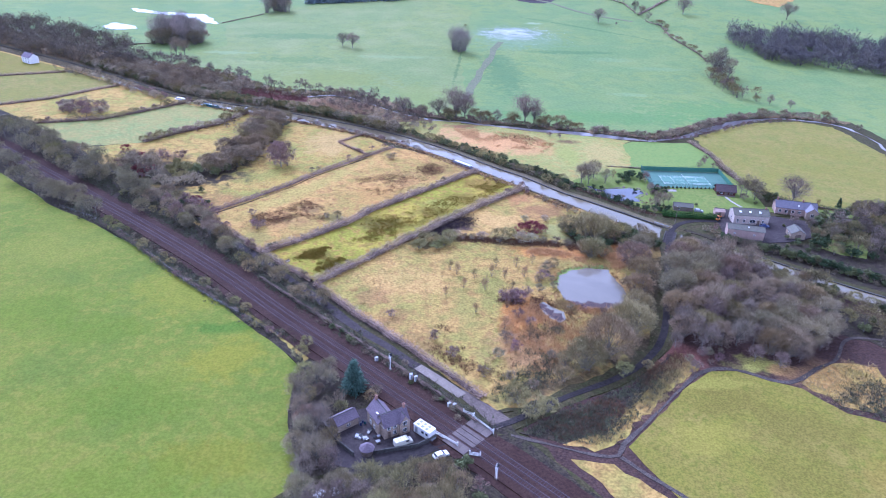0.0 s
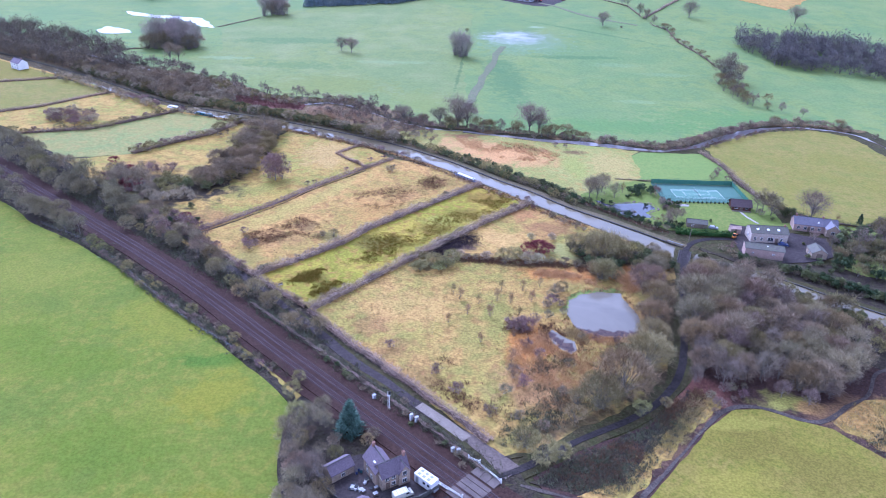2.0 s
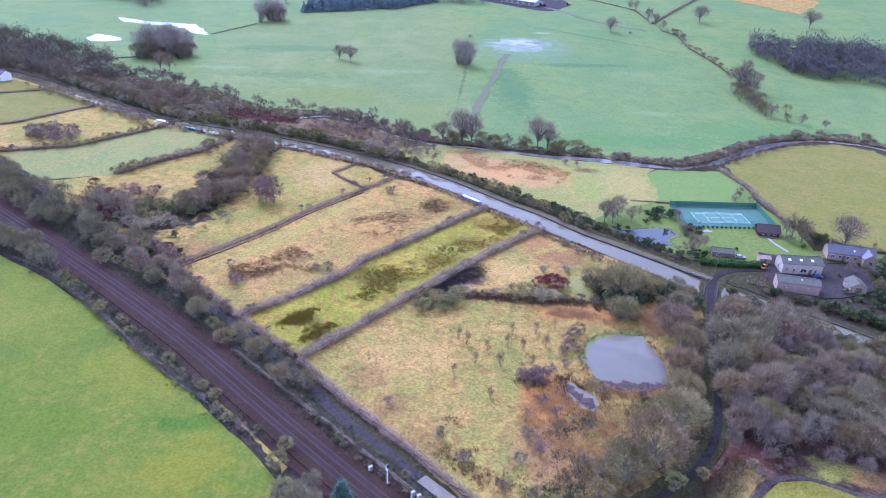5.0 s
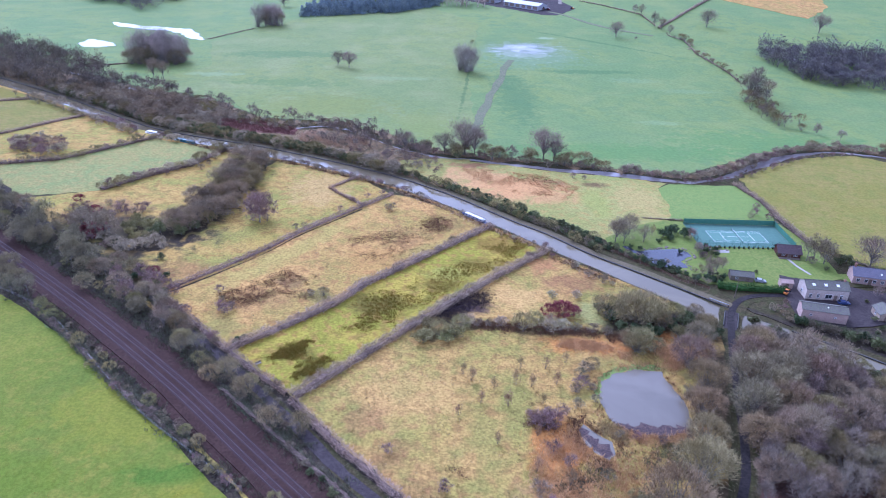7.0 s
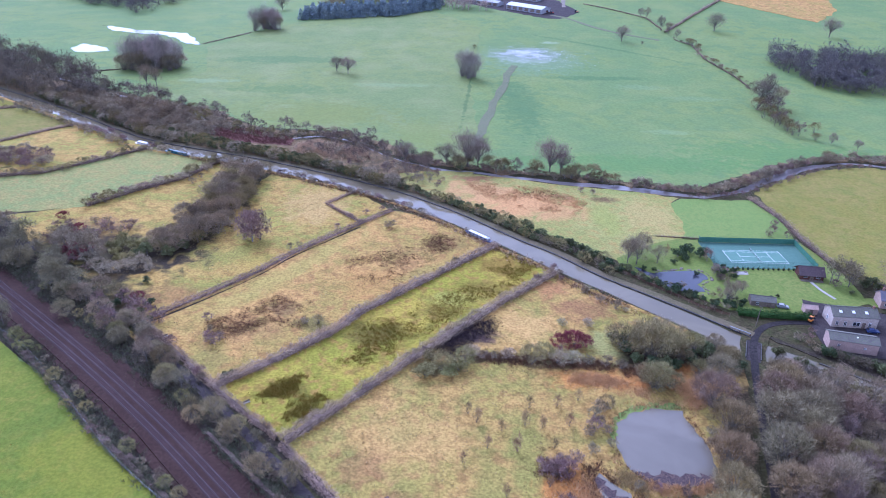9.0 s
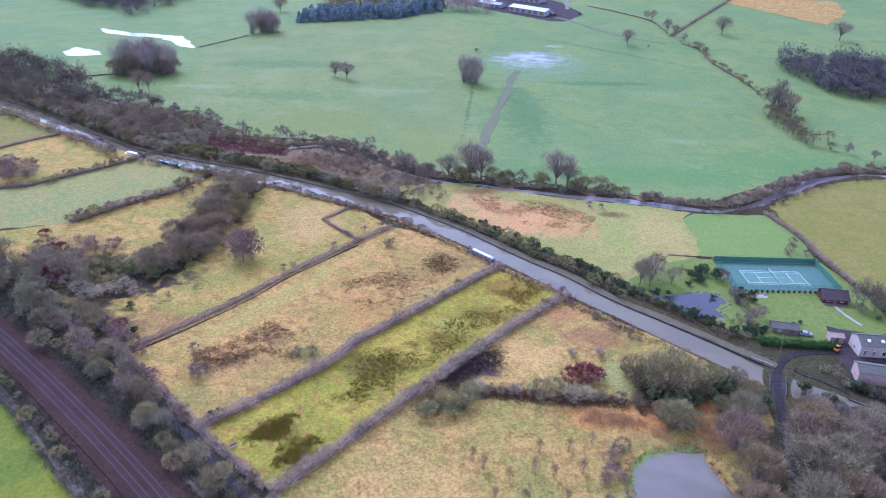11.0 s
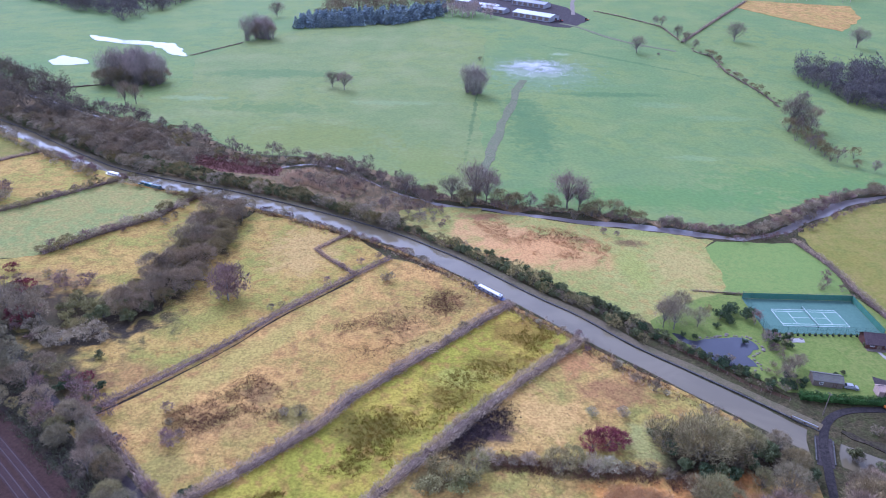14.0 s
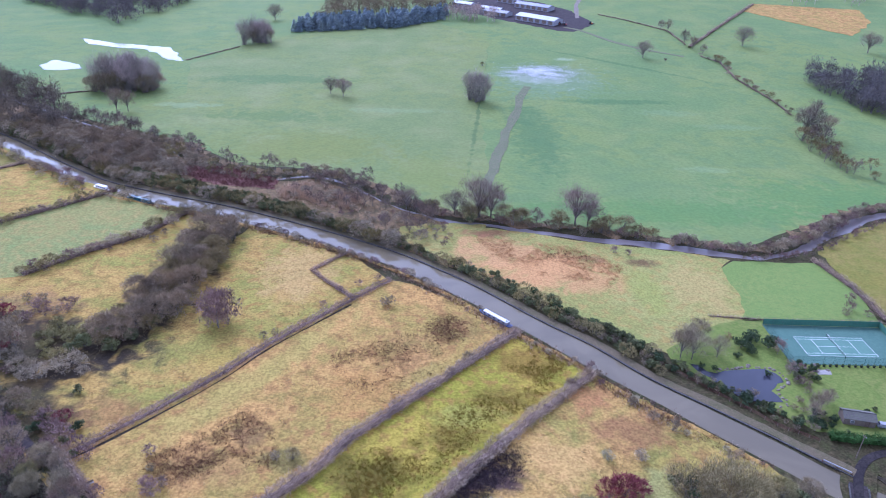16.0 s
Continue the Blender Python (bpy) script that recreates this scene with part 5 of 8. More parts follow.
# lane, pond and woodland
for k, x, y, s in (("dome_olive", 77.5, 204, 1.15), ("dome", 77, 215, 1.1), ("dome_olive", 73, 193, 1.1), ("dome_olive", 70.5, 184, 1.0), ("dome_olive", 65, 172, 1.35), ("dome_olive", 55.5, 161, 1.55), ("dome_olive", 48.5, 155.5, 1.15), ("sallow", 41, 149.5, 1.1),
                   ("sallow", 31, 136.5, 1.4), ("sallow", 27.5, 140.5, 1.3), ("sallow", 35, 137, 1.0), ("dome", 83.5, 226, .85), ("sallow", 58.5, 153, .9), ("sallow", 66, 156, .6), ("dome_olive", 68, 177, .8), ("hawthorn", 43, 156, .8)):
    plant(k, x, y, s, "dense rounded bare bush beside the lane", "bushes along the lane")
for k, x, y, s in (("sage", 4.2, 232, 1.15), ("sage", 2.0, 225.6, 1.25), ("sallow", 7, 228.4, 1.15), ("sage", 8.6, 225.6, .95), ("sage", 11.4, 228, 1.0), ("sallow", 13.2, 232, 1.1), ("osier", 15.5, 235, 1.0), ("scrub", 18.5, 234, .9), ("scrub", 22, 234, .8), ("osier", 25.6, 234, .9),
                   ("sallow", 32, 232.5, 1.3), ("sallow", 35.5, 234, 1.2), ("osier", 39.4, 232, 1.2), ("osier", 43.5, 232, 1.1), ("scrub", 48, 232, 1.0), ("redbush", 41.6, 239.8, 1.35), ("redbush", 45.4, 240.4, 1.5), ("redbush", 48.6, 241, 1.1), ("osier", 44, 251.5, .7), ("osier", 52, 251.5, .75),
                   ("dome_olive", 66, 239, .95), ("dome_olive", 73, 238, .85), ("willow", 60, 240, .95), ("evergreen", 57.5, 243, 1.2), ("evergreen", 62, 233, 1.1), ("dome_olive", 80, 240, .7), ("dome", 87, 240.5, .55), ("evergreen", 70, 231, 1.1), ("evergreen", 82, 236, 1.1), ("hawthorn", 75, 234, .9),
                   ("hawthorn", 64, 222, 1.3), ("sallow", 68.5, 222.5, 1.1), ("hawthorn", 62, 225.5, .8), ("scrub", 53, 231.5, 1.1), ("scrub", 57, 230, 1.0), ("hawthorn", 88, 231.5, .7), ("sallow", 90, 236, .8), ("scrub", 47, 212, 1.1), ("sallow", 49, 213.5, .8), ("purple", 44, 205, 1.0), ("scrub", 42.5, 203, .9),
                   ("scrub", 59, 266, .9), ("scrub", 63, 262, 1.0), ("scrub", 55, 272, .8), ("scrub", 74, 252, 1.0), ("purple", 31.9, 189.5, 1.3), ("purple", 29.5, 190.5, 1.1), ("purple", 34.5, 190, 1.2)):
    plant(k, x, y, s, "", "bushes in the pond field")
for x, y, s in ((27, 206, 1.1), (31, 205, 1.0), (15, 207, 1.1), (17, 198, .9), (24, 197, 1.2), (38, 206, 1.0), (33, 198, .8), (11, 193, .8), (21, 204, .9), (36, 213, 1.0), (29, 213, .9), (13, 210, .9), (42, 216, .9),
                (20, 183, .9), (30, 186, .8), (28, 174, 1.1), (35, 170, 1.2)):
    plant("sapling", x, y, s)
for k, x, y, s in (("purple", 34, 192, 1.1), ("purple", 37, 193.5, 1.0), ("purple", 31.5, 190, .8), ("purple", 33, 181, .9), ("scrub", 45, 210, .9), ("scrub", 50, 186, .7), ("purple", 54, 185.5, .6), ("purple", 60, 184, .6), ("purple", 67, 186, .7), ("scrub", 73, 204, .8), ("scrub", 47, 199, .8), ("scrub", 28, 168, 1.2), ("purple", 30, 163, 1.0), ("scrub", 25, 160, 1.0), ("purple", 36, 176, .9), ("scrub", 44, 172, .9), ("scrub", 47, 204, .7), ("scrub", 20, 152, 1.0),
                   ("purple", 7, 168, .9), ("purple", 12, 160, .9), ("purple", -6, 180, .7), ("scrub", 40, 160, .9), ("scrub", 27, 150, .9), ("scrub", 33, 147, .8), ("sallow", 48.5, 166, .7), ("scrub", 73, 197, .7), ("scrub", 46, 207, .8), ("scrub", 42, 197, .9)):
    plant(k, x, y, s, "", "bushes in the pond field")
grove([(87, 192), (92, 205), (100, 229), (106, 230), (116, 215), (128, 190), (128, 172), (108, 162), (94, 165), (82, 162), (80, 172)], 66, ["dome", "ash", "dome_olive", "alder", "dome"], 0.75, 1.15, 4.9, "bare brown-twigged tree in dense woodland", "trees in the woodland")
grove([(104, 240), (113, 230), (140, 205), (175, 175), (190, 140), (150, 165), (132, 180), (122, 208), (110, 226)], 70, ["sallow", "scrub", "evergreen", "hawthorn"], 0.8, 1.15, 2.4, "grey leafless bush between wood and canal", "bushes along the canal")
grove([(128, 168), (140, 168), (175, 160), (180, 120), (140, 128), (125, 140), (136, 152)], 24, ["purple", "scrub", "alder"], 0.6, 1.0, 2.8, "leafless purple-brown bush", "bushes by the footpath")
grove([(75, 152), (80, 162), (92, 166), (88, 158)], 8, ["purple", "scrub"], 0.5, 0.9, 2.0)
for x, y in ((104, 157), (111, 160), (120, 166), (98, 160)):
    plant("alder", x, y, 0.6, "small bare tree beside the footpath", "trees in the woodland")

for x, y, s, k in ((90, 206, 1.2, "dome"), (94, 215, 1.1, "dome"), (99, 224, .85, "dome"), (86, 194, 1.2, "dome"), (83, 183, 1.1, "dome_olive"), (98, 206, 1.2, "dome"), (95, 196, 1.15, "dome_olive"), (92, 184, 1.1, "dome"), (103, 214, 1.1, "dome"),
                   (81, 172, .8, "dome"), (89, 173, .9, "dome_olive"), (77, 166, .6, "alder"), (102, 190, 1.1, "dome_olive")):
    plant(k, x, y, s, "bare tree leaning over the narrow lane", "trees along the lane")
for k, x, y, s in (("ash", -26, 134, .6), ("ash", -24, 126, .65), ("alder", -22, 114, .8), ("hawthorn", -12, 109, .9), ("hawthorn", -3, 114.5, .6), ("hawthorn", 2, 115.5, .7), ("hawthorn", 8, 115, .8), ("evergreen", 10, 114, 1.0), ("alder", -9, 106, .8),
                   ("hawthorn", 0, 104, 1.1), ("hawthorn", 9, 105, 1.1), ("purple", 12, 113, .9), ("evergreen", 16, 107, 1.0), ("alder", -18, 104, .9), ("scrub", -20, 138, 1.0), ("scrub", -17, 140.5, 1.0), ("scrub", -23, 143, 1.0), ("ash", -20, 146, .5)):
    plant(k, x, y, s, "bare tree or bush near the cottage", "trees near the cottage")

for k, x, y, s in (("ash", -27, 140, .8), ("dome", -24, 131, .6), ("dome", -25, 122, .6), ("ash", -20, 118, .75), ("dome", -14, 110, .65), ("dome", -4, 107.5, .6), ("hawthorn", -18, 125, .7), ("dome", 5, 106, .6), ("hawthorn", -16.5, 136.5, .5), ("dome", -22, 108, .7)):
    plant(k, x, y, s, "bare tree or bush near the cottage", "trees near the cottage")

for k, x, y, s in (("willow", 67, 237, 1.25), ("willow", 72, 240, 1.0), ("darkgreen", 61, 243, 1.1), ("darkgreen", 60, 238, 1.0), ("darkgreen", 66, 230.5, 1.2), ("darkgreen", 78, 234, 1.1), ("evergreen", 84, 238, 1.3), ("dome_olive", 88, 233.5, .7), ("darkgreen", 72, 230, 1.0), ("sallow", 63.4, 222.5, 1.3), ("sallow", 66.5, 225, 1.2), ("hawthorn", 78, 228, .8), ("darkgreen", 90, 230, 1.0)):
    plant(k, x, y, s, "", "bushes in the pond field")
for k, x, y, s in (("purple", -88, 257, 1.4), ("purple", -84, 255, 1.3), ("purple", -80, 252, 1.2), ("purple", -91, 261, 1.3), ("darkgreen", -93, 258, .8), ("purple", -77, 249, 1.1), ("hawthorn", -95, 264, .7), ("purple", -86, 251, 1.3), ("darkgreen", -83, 259, .7), ("redbush", -88, 262, .9),
                   ("purple", -58, 224, .9), ("darkgreen", -51, 222.5, .7), ("darkgreen", -49, 224, .6)):
    plant(k, x, y, s, "", "bushes between the strip fields")
# strip fields
grove([(-79, 376), (-70, 372), (-72, 345), (-74, 322), (-76, 310), (-82, 298), (-88, 290), (-96, 296), (-95, 305), (-90, 325), (-88, 350), (-86, 368)], 70, ["dome", "ash", "dome_olive", "dome", "hawthorn"], 0.6, 0.95, 3.4, "grey-brown bare tree in a belt between fields", "trees between the strip fields")
for x, y, s in ((-92, 297, 1.5), (-96, 293, 1.4), (-88, 292, 1.3), (-84, 297, 1.2), (-91, 303, 1.2), (-99, 290, 1.1), (-80, 305, 1.0)):
    plant("evergreen", x, y, s, "ivy-clad bush in a belt between fields", "trees between the strip fields")
grove([(-114, 297), (-107, 303), (-99, 299), (-95, 289), (-103, 286)], 9, ["sage"], 0.8, 1.1, 3.2, "pale sage-green bush in a thicket", "bushes in the thicket")
grove([(-106, 276), (-98, 279), (-90, 277), (-89, 283), (-98, 287), (-106, 284)], 12, ["sallow", "osier", "osier"], 0.8, 1.15, 3.0, "pale grey bush in a thicket", "bushes in the thicket")
for x, y, s in ((-128.7, 307.4, 1.2), (-126.5, 309, 1.1), (-121.7, 291, 1.2), (-117.4, 293.5, 1.2), (-118.4, 288.5, 1.1), (-122.5, 294, 1.1), (-137.5, 320, 1.0)):
    plant("redbush", x, y, s, "dark crimson bush in a thicket", "bushes in the thicket")
grove([(-136, 300), (-122, 303), (-106, 310), (-109, 318), (-126, 318), (-140, 312)], 20, ["purple", "purple", "scrub"], 0.7, 1.1, 2.6, "reddish leafless bush in a thicket", "bushes in the thicket")
grove([(-140, 300), (-126, 285), (-112, 275), (-108, 282), (-114, 292), (-126, 300)], 22, ["dome_osier", "osier", "purple", "ash"], 0.6, 0.95, 3.0, "grey leafless bush in a thicket", "bushes in the thicket")
for x, y, s in ((-117, 271, .75), (-105, 261, .7), (-95, 252, .7), (-106, 252, .6), (-85.5, 247.5, .6), (-84.5, 239, .55), (-72.6, 233, .5), (-66.5, 228, .45), (-101, 267, .6), (-110, 262, .7)):
    plant("dome", x, y, s, "rounded mauve bare tree on the railway bank", "trees along the railway")
for x, y, s in ((-61.5, 304, 1.5), (-64.5, 307, 1.35), (-59.5, 308, 1.4), (-63, 310, 1.3)):
    plant("birch", x, y, s)
for x, y, s in ((-62, 305, 1.9), (-59, 306, 1.7), (-65, 306.5, 1.7)):
    plant("purple", x, y, s, "dense mauve-twigged bush round the birches", "bushes between the strip fields")
for k, x, y, s in (("evergreen", -88.7, 272.8, .75), ("evergreen", -93, 262.6, .8), ("evergreen", -83.8, 258, .7), ("purple", -58.5, 238.6, 1.0), ("purple", -60, 241, .9), ("purple", -57, 241, .8), ("scrub", -34, 250, .7), ("hawthorn", -30, 250, .5), ("scrub", 12.5, 290.5, .9), ("scrub", -11, 319, 1.1), ("scrub", -12.5, 319, 1.0), ("scrub", -47, 299, .8), ("scrub", -44, 301, .7), ("purple", -32, 317, .7), ("purple", -28, 327, .7), ("purple", -22, 331, .7), ("purple", -16, 335, .7), ("scrub", -61, 246, .6), ("purple", -63, 251, .8),
                   ("purple", -70, 238, .9), ("evergreen", -84, 254, .7), ("evergreen", -80, 250, .6), ("scrub", -100, 360, 1.0), ("scrub", -98, 366, .9), ("purple", -113, 352, .6), ("scrub", 18, 318, .5), ("scrub", 22, 299, .6), ("purple", 40, 279, .8),
                   ("purple", 47, 286, .9), ("scrub", 49, 284, .7), ("scrub", -57, 222, .8), ("scrub", -36, 203, .9), ("hawthorn", -27, 187.5, .8), ("sallow", -43, 204, .8), ("ash", -80, 245, .55), ("birch", -97, 256, .8), ("scrub", 8, 284, .5)):
    plant(k, x, y, s, "", "bushes between the strip fields")
grove([(-196, 378), (-176, 372), (-168, 380), (-182, 398), (-200, 394)], 40, ["osier", "purple", "scrub", "purple"], 0.9, 1.4, 2.0, "dark purple scrub bush in a tan field", "bushes in the tan field")
belt([(-176, 432), (-160, 421), (-148, 412)], 3, 1.5, ["purple"], 0.6, 1.0)
belt([(-98, 386), (-88, 383), (-72, 376)], 3, 3.4, ["hawthorn", "alder", "sallow"], 0.6, 0.85, "bare tree on the canal bank", "trees on the canal bank")
belt([(-68, 375), (-46, 363.5), (-24, 351), (-4, 337), (4, 331)], 1.2, 2.0, ["scrub", "purple", "osier"], 0.45, 0.85, "low leafless scrub on the canal bank", "bushes on the canal bank")
belt(CANAL[2:7], 2.0, 3.4, ["osier", "scrub", "dome_osier", "sallow"], 0.45, 0.9, "bare bush on the canal bank", "bushes on the canal bank", off=-6.6)
belt(CANAL[11:17], 1.0, 5.5, ["scrub", "purple", "osier"], 0.3, 0.6, "low scrub on the canal bank", "bushes on the canal bank", off=-6.4)
belt([(-240, 470), (-212, 455), (-190, 440), (-176, 430)], 2.5, 4.0, ["ash", "scrub", "sallow"], 0.4, 0.7, "bare bush on the canal bank", "bushes on the canal bank")

# canal to river
belt([(34, 328), (45, 317), (58, 303), (69, 293)], 3.6, 1.7, ["evergreen", "evergreen", "darkgreen", "sallow"], 0.7, 1.05, "evergreen bush beside the towpath", "bushes along the towpath")
belt([(12, 348), (22, 339), (31, 331)], 2.4, 1.9, ["scrub", "evergreen"], 0.6, 0.9, "grey scrub bush beside the towpath", "bushes along the towpath")
belt([(72, 290), (84, 278), (93, 269), (101, 262)], 1.8, 1.7, ["evergreen", "darkgreen", "scrub"], 0.45, 0.75, "evergreen bush beside the towpath", "bushes along the towpath")
belt([(-115, 418), (-86, 405), (-59, 393), (-34, 376), (-12, 363)], 3, 1.5, ["evergreen", "evergreen", "evergreen", "sallow"], 0.85, 1.2, "ivy-green bush beside the towpath", "bushes along the towpath")
grove([(-215, 494), (-160, 446), (-118, 424), (-105, 424), (-118, 440), (-132, 460), (-160, 474), (-190, 492)], 105, ["dome_osier", "dome_osier", "dome", "dome_osier"], 0.6, 1.0, 3.6, "rounded grey scrub bush between canal and river", "bushes between canal and river")
grove([(-40, 392), (-30, 384), (-8, 368), (10, 356), (12, 378), (-14, 392), (-30, 404)], 34, ["dome_osier", "alder", "purple", "osier"], 0.5, 0.85, 3.4, "pale brown scrub between canal and river", "bushes between canal and river")
grove([(-62, 416), (-50, 422), (-30, 412), (-24, 396), (-46, 396), (-60, 404)], 22, ["osier", "alder", "dome_osier"], 0.5, 0.8, 3.6, "pale brown scrub between canal and river", "bushes between canal and river")
belt([(-54, 428), (-28, 416), (-12, 402), (6, 390)], 6, 2.2, ["alder", "scrub", "alder"], 0.55, 0.85, "pale brown riverside scrub", "riverside trees")
for k, x, y, s in (("oak", 22, 389, 1.5), ("oak", 27, 390, 1.1), ("oak", 61, 385, 1.35), ("oak", 66, 384, .9), ("oak", 12, 391, .9), ("hawthorn", 17, 390, 1.0), ("hawthorn", 32, 388, 1.1), ("hawthorn", 54, 385, 1.0), ("hawthorn", 39, 386, 1.0), ("alder", 45, 384, .8), ("hawthorn", 74, 381, 1.0), ("hawthorn", 80, 380, 1.1), ("evergreen", 18.5, 385, 1.3), ("sallow", 18, 384.5, 1.1), ("alder", 36, 386, .6), ("scrub", 42, 381, .9), ("hawthorn", 70, 377, .7), ("hawthorn", 80, 375, .7), ("scrub", 52, 379, 1.0), ("alder", 3, 393, .7),
                   ("oak", -8, 396, .8), ("scrub", 88, 369, 1.0), ("purple", 97, 368, 1.2), ("purple", 102, 367, 1.1), ("scrub", 112, 364.5, .7), ("purple", 71, 360, .8), ("purple", 76, 358, .7), ("scrub", 62, 374, .9), ("scrub", 132, 364, .7),
                   ("purple", 160, 385, 1.0), ("purple", 170, 393, 1.1), ("scrub", 178, 397, 1.1), ("scrub", 186, 403, 1.2), ("purple", 194, 408, 1.0), ("scrub", 150, 371, .8), ("hawthorn", 210, 412, .9), ("scrub", 224, 415, 1.1), ("hawthorn", 246, 407, 1.0), ("scrub", 258, 390, 1.1)):
    plant(k, x, y, s, "", "riverside trees", keep=True)
belt([(214, 452), (213, 466), (214, 490), (218, 506)], 8, 2.4, ["alder", "hawthorn", "hawthorn"], 0.8, 1.25, "bare tree in a pasture hedge", "pasture hedge trees")
for k, x, y, s in (("oak", 214, 506, 1.4), ("tall", 220, 512, 1.2), ("ash", 225, 504, 1.2), ("hawthorn", 209, 498, 1.4), ("ash", 222, 532, .4), ("hawthorn", 222, 560, .6), ("hawthorn", 215, 610, .6), ("ash", 210, 690, .9), ("tall", 206, 700, .8), ("alder", 213, 676, .8),
                   ("hawthorn", 216, 655, .9), ("ash", 206, 745, .9), ("hawthorn", 219, 640, .8), ("alder", 202, 752, .9), ("hawthorn", 219, 590, .5), ("alder", 227, 440, .7), ("alder", 236, 430, .7), ("hawthorn", 221, 446, .7)):
    plant(k, x, y, s, "bare tree in a pasture hedge", "pasture hedge trees", keep=True)

belt([(-10, 399), (8, 391), (30, 386), (50, 382), (72, 377), (92, 372)], 3, 1.5, ["scrub", "hawthorn", "scrub", "purple"], 0.6, 1.1, "leafless riverside scrub bush", "riverside trees")
belt([(96, 369), (126, 363), (143, 369), (158, 379), (176, 393), (198, 406), (226, 413), (252, 402)], 3, 1.5, ["scrub", "purple", "osier", "scrub"], 0.7, 1.3, "leafless riverside scrub bush", "riverside trees")
belt([(120, 356), (142, 360), (157, 369), (178, 383), (198, 396), (226, 403)], 1.6, 2.6, ["scrub", "purple"], 0.5, 0.9, "leafless riverside scrub bush", "riverside trees")
belt([(-232, 494), (-200, 470), (-170, 447), (-140, 430), (-112, 417)], 3.0, 1.7, ["evergreen", "evergreen", "osier"], 0.8, 1.2, "pale bush beside the towpath", "bushes along the towpath")
belt([(-186, 506), (-150, 484), (-128, 474), (-108, 452), (-90, 442), (-70, 434), (-48, 438), (-24, 420)], 4, 2.4, ["osier", "scrub", "alder"], 0.6, 1.0, "leafless riverside scrub bush", "riverside trees")
belt(CANAL[9:15], 1.4, 1.7, ["evergreen", "evergreen", "sallow", "scrub"], 0.6, 1.05, "low bush beside the towpath", "bushes along the towpath", off=10.2)
belt(CANAL[14:17], 1.0, 2.0, ["evergreen", "darkgreen", "scrub"], 0.4, 0.7, "low bush beside the towpath", "bushes along the towpath", off=13.2)
belt(CANAL[2:10], 1.8, 1.7, ["evergreen", "dome_osier", "evergreen", "sallow"], 0.75, 1.2, "low bush beside the towpath", "bushes along the towpath", off=10.4)
belt(CANAL[1:5], 2.0, 4.0, ["dome_olive", "ash", "dome"], 0.6, 0.9, "bare tree beside the towpath", "bushes along the towpath", off=12.5)
for k, x, y, s in (("darkgreen", 162, 252, 1.2), ("evergreen", 165, 255, 1.2), ("darkgreen", 168, 250, 1.3), ("evergreen", 160, 246, 1.0), ("darkgreen", 172, 256, 1.4), ("alder", 159, 250, .6), ("darkgreen", 176, 252, 1.3), ("evergreen", 170, 261, 1.2),
                   ("hawthorn", 157, 241, .8), ("evergreen", 147, 236, .8), ("scrub", 142, 233.5, .5), ("evergreen", 138, 232.5, .4), ("purple", 125, 237, .4), ("alder", 155, 256, .5),
                   ("evergreen", 145, 240.5, .6), ("evergreen", 149, 252, .4), ("darkgreen", 178, 262, 1.3), ("evergreen", 166, 246, 1.0), ("hawthorn", 174, 246, 1.0), ("darkgreen", 153, 236, .7), ("alder", 164, 241, .7)):
    plant(k, x, y, s, "", "garden trees and shrubs", keep=True)
# lone trees on the pasture
for k, x, y, s in (("oak", -61, 568, .85), ("oak", -52.5, 562, .95), ("copse", 31, 555, 1.3), ("copse", 34.5, 558, 1.2), ("copse", 27, 560, 1.2), ("copse", 30, 562, 1.1), ("oak", 163.6, 665, 1.05), ("oak", 253, 699, 1.25), ("oak", 351, 690, 1.35), ("oak", 178, 655, .2),
                   ("oak", -145, 820, 1.2), ("oak", 164.3, 276.6, 1.05), ("hawthorn", 40, 640, .5)):
    plant(k, x, y, s, "lone bare tree standing in open grass", "lone trees", keep=True)
grove([(-207, 562), (-173, 562), (-172, 582), (-202, 584)], 34, ["copse", "dome"], 1.0, 1.6, 4.4, "tall bare tree in a round copse", "trees in the copse", keep=True)
plant("ash", -176, 520, 1.3, "bare tree below the copse", "trees in the copse", keep=True)
plant("ash", -171, 523, 1.1, "bare tree below the copse", "trees in the copse", keep=True)
grove([(-149, 705), (-127, 714), (-130, 726), (-147, 722)], 14, ["copse", "ash"], 0.9, 1.4, 3.6, "tall bare tree in a small copse", "trees in the small copse", keep=True)
far_wood("far_wood", "bare brown wood beyond the canal bend", [(-420, 600), (-330, 552), (-232, 489), (-196, 484), (-186, 500), (-215, 535), (-280, 590), (-400, 660)], 240, ["copse", "dome", "copse"], "twig_brown", 0.8, 1.05, 6)
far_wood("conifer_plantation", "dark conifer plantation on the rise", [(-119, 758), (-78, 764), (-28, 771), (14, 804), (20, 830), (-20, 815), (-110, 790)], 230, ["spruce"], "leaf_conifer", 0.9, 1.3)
far_wood("plantation_larch", "pale brown trees behind the plantation", [(-105, 792), (-20, 818), (25, 832), (10, 900), (-90, 880)], 130, ["tall", "ash"], "twig_wood", 1.0, 1.2)
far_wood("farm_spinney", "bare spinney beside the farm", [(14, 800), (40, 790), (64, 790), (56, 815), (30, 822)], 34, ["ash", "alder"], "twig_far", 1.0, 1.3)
far_wood("hill_wood", "dark bare wood on the far rise", [(-440, 925), (-331, 824), (-300, 800), (-276, 791), (-262, 873), (-262, 960), (-440, 1050)], 300, ["dome", "tall", "dome"], "twig_dark", 1.0, 1.5, 12)
far_wood("east_wood", "dark bare wood on the eastern slope", [(262, 622), (262, 592), (268, 553), (282, 538), (360, 515), (430, 520), (420, 580), (330, 615)], 380, ["dome", "copse", "dome"], "twig_dark", 0.8, 1.15, 9)
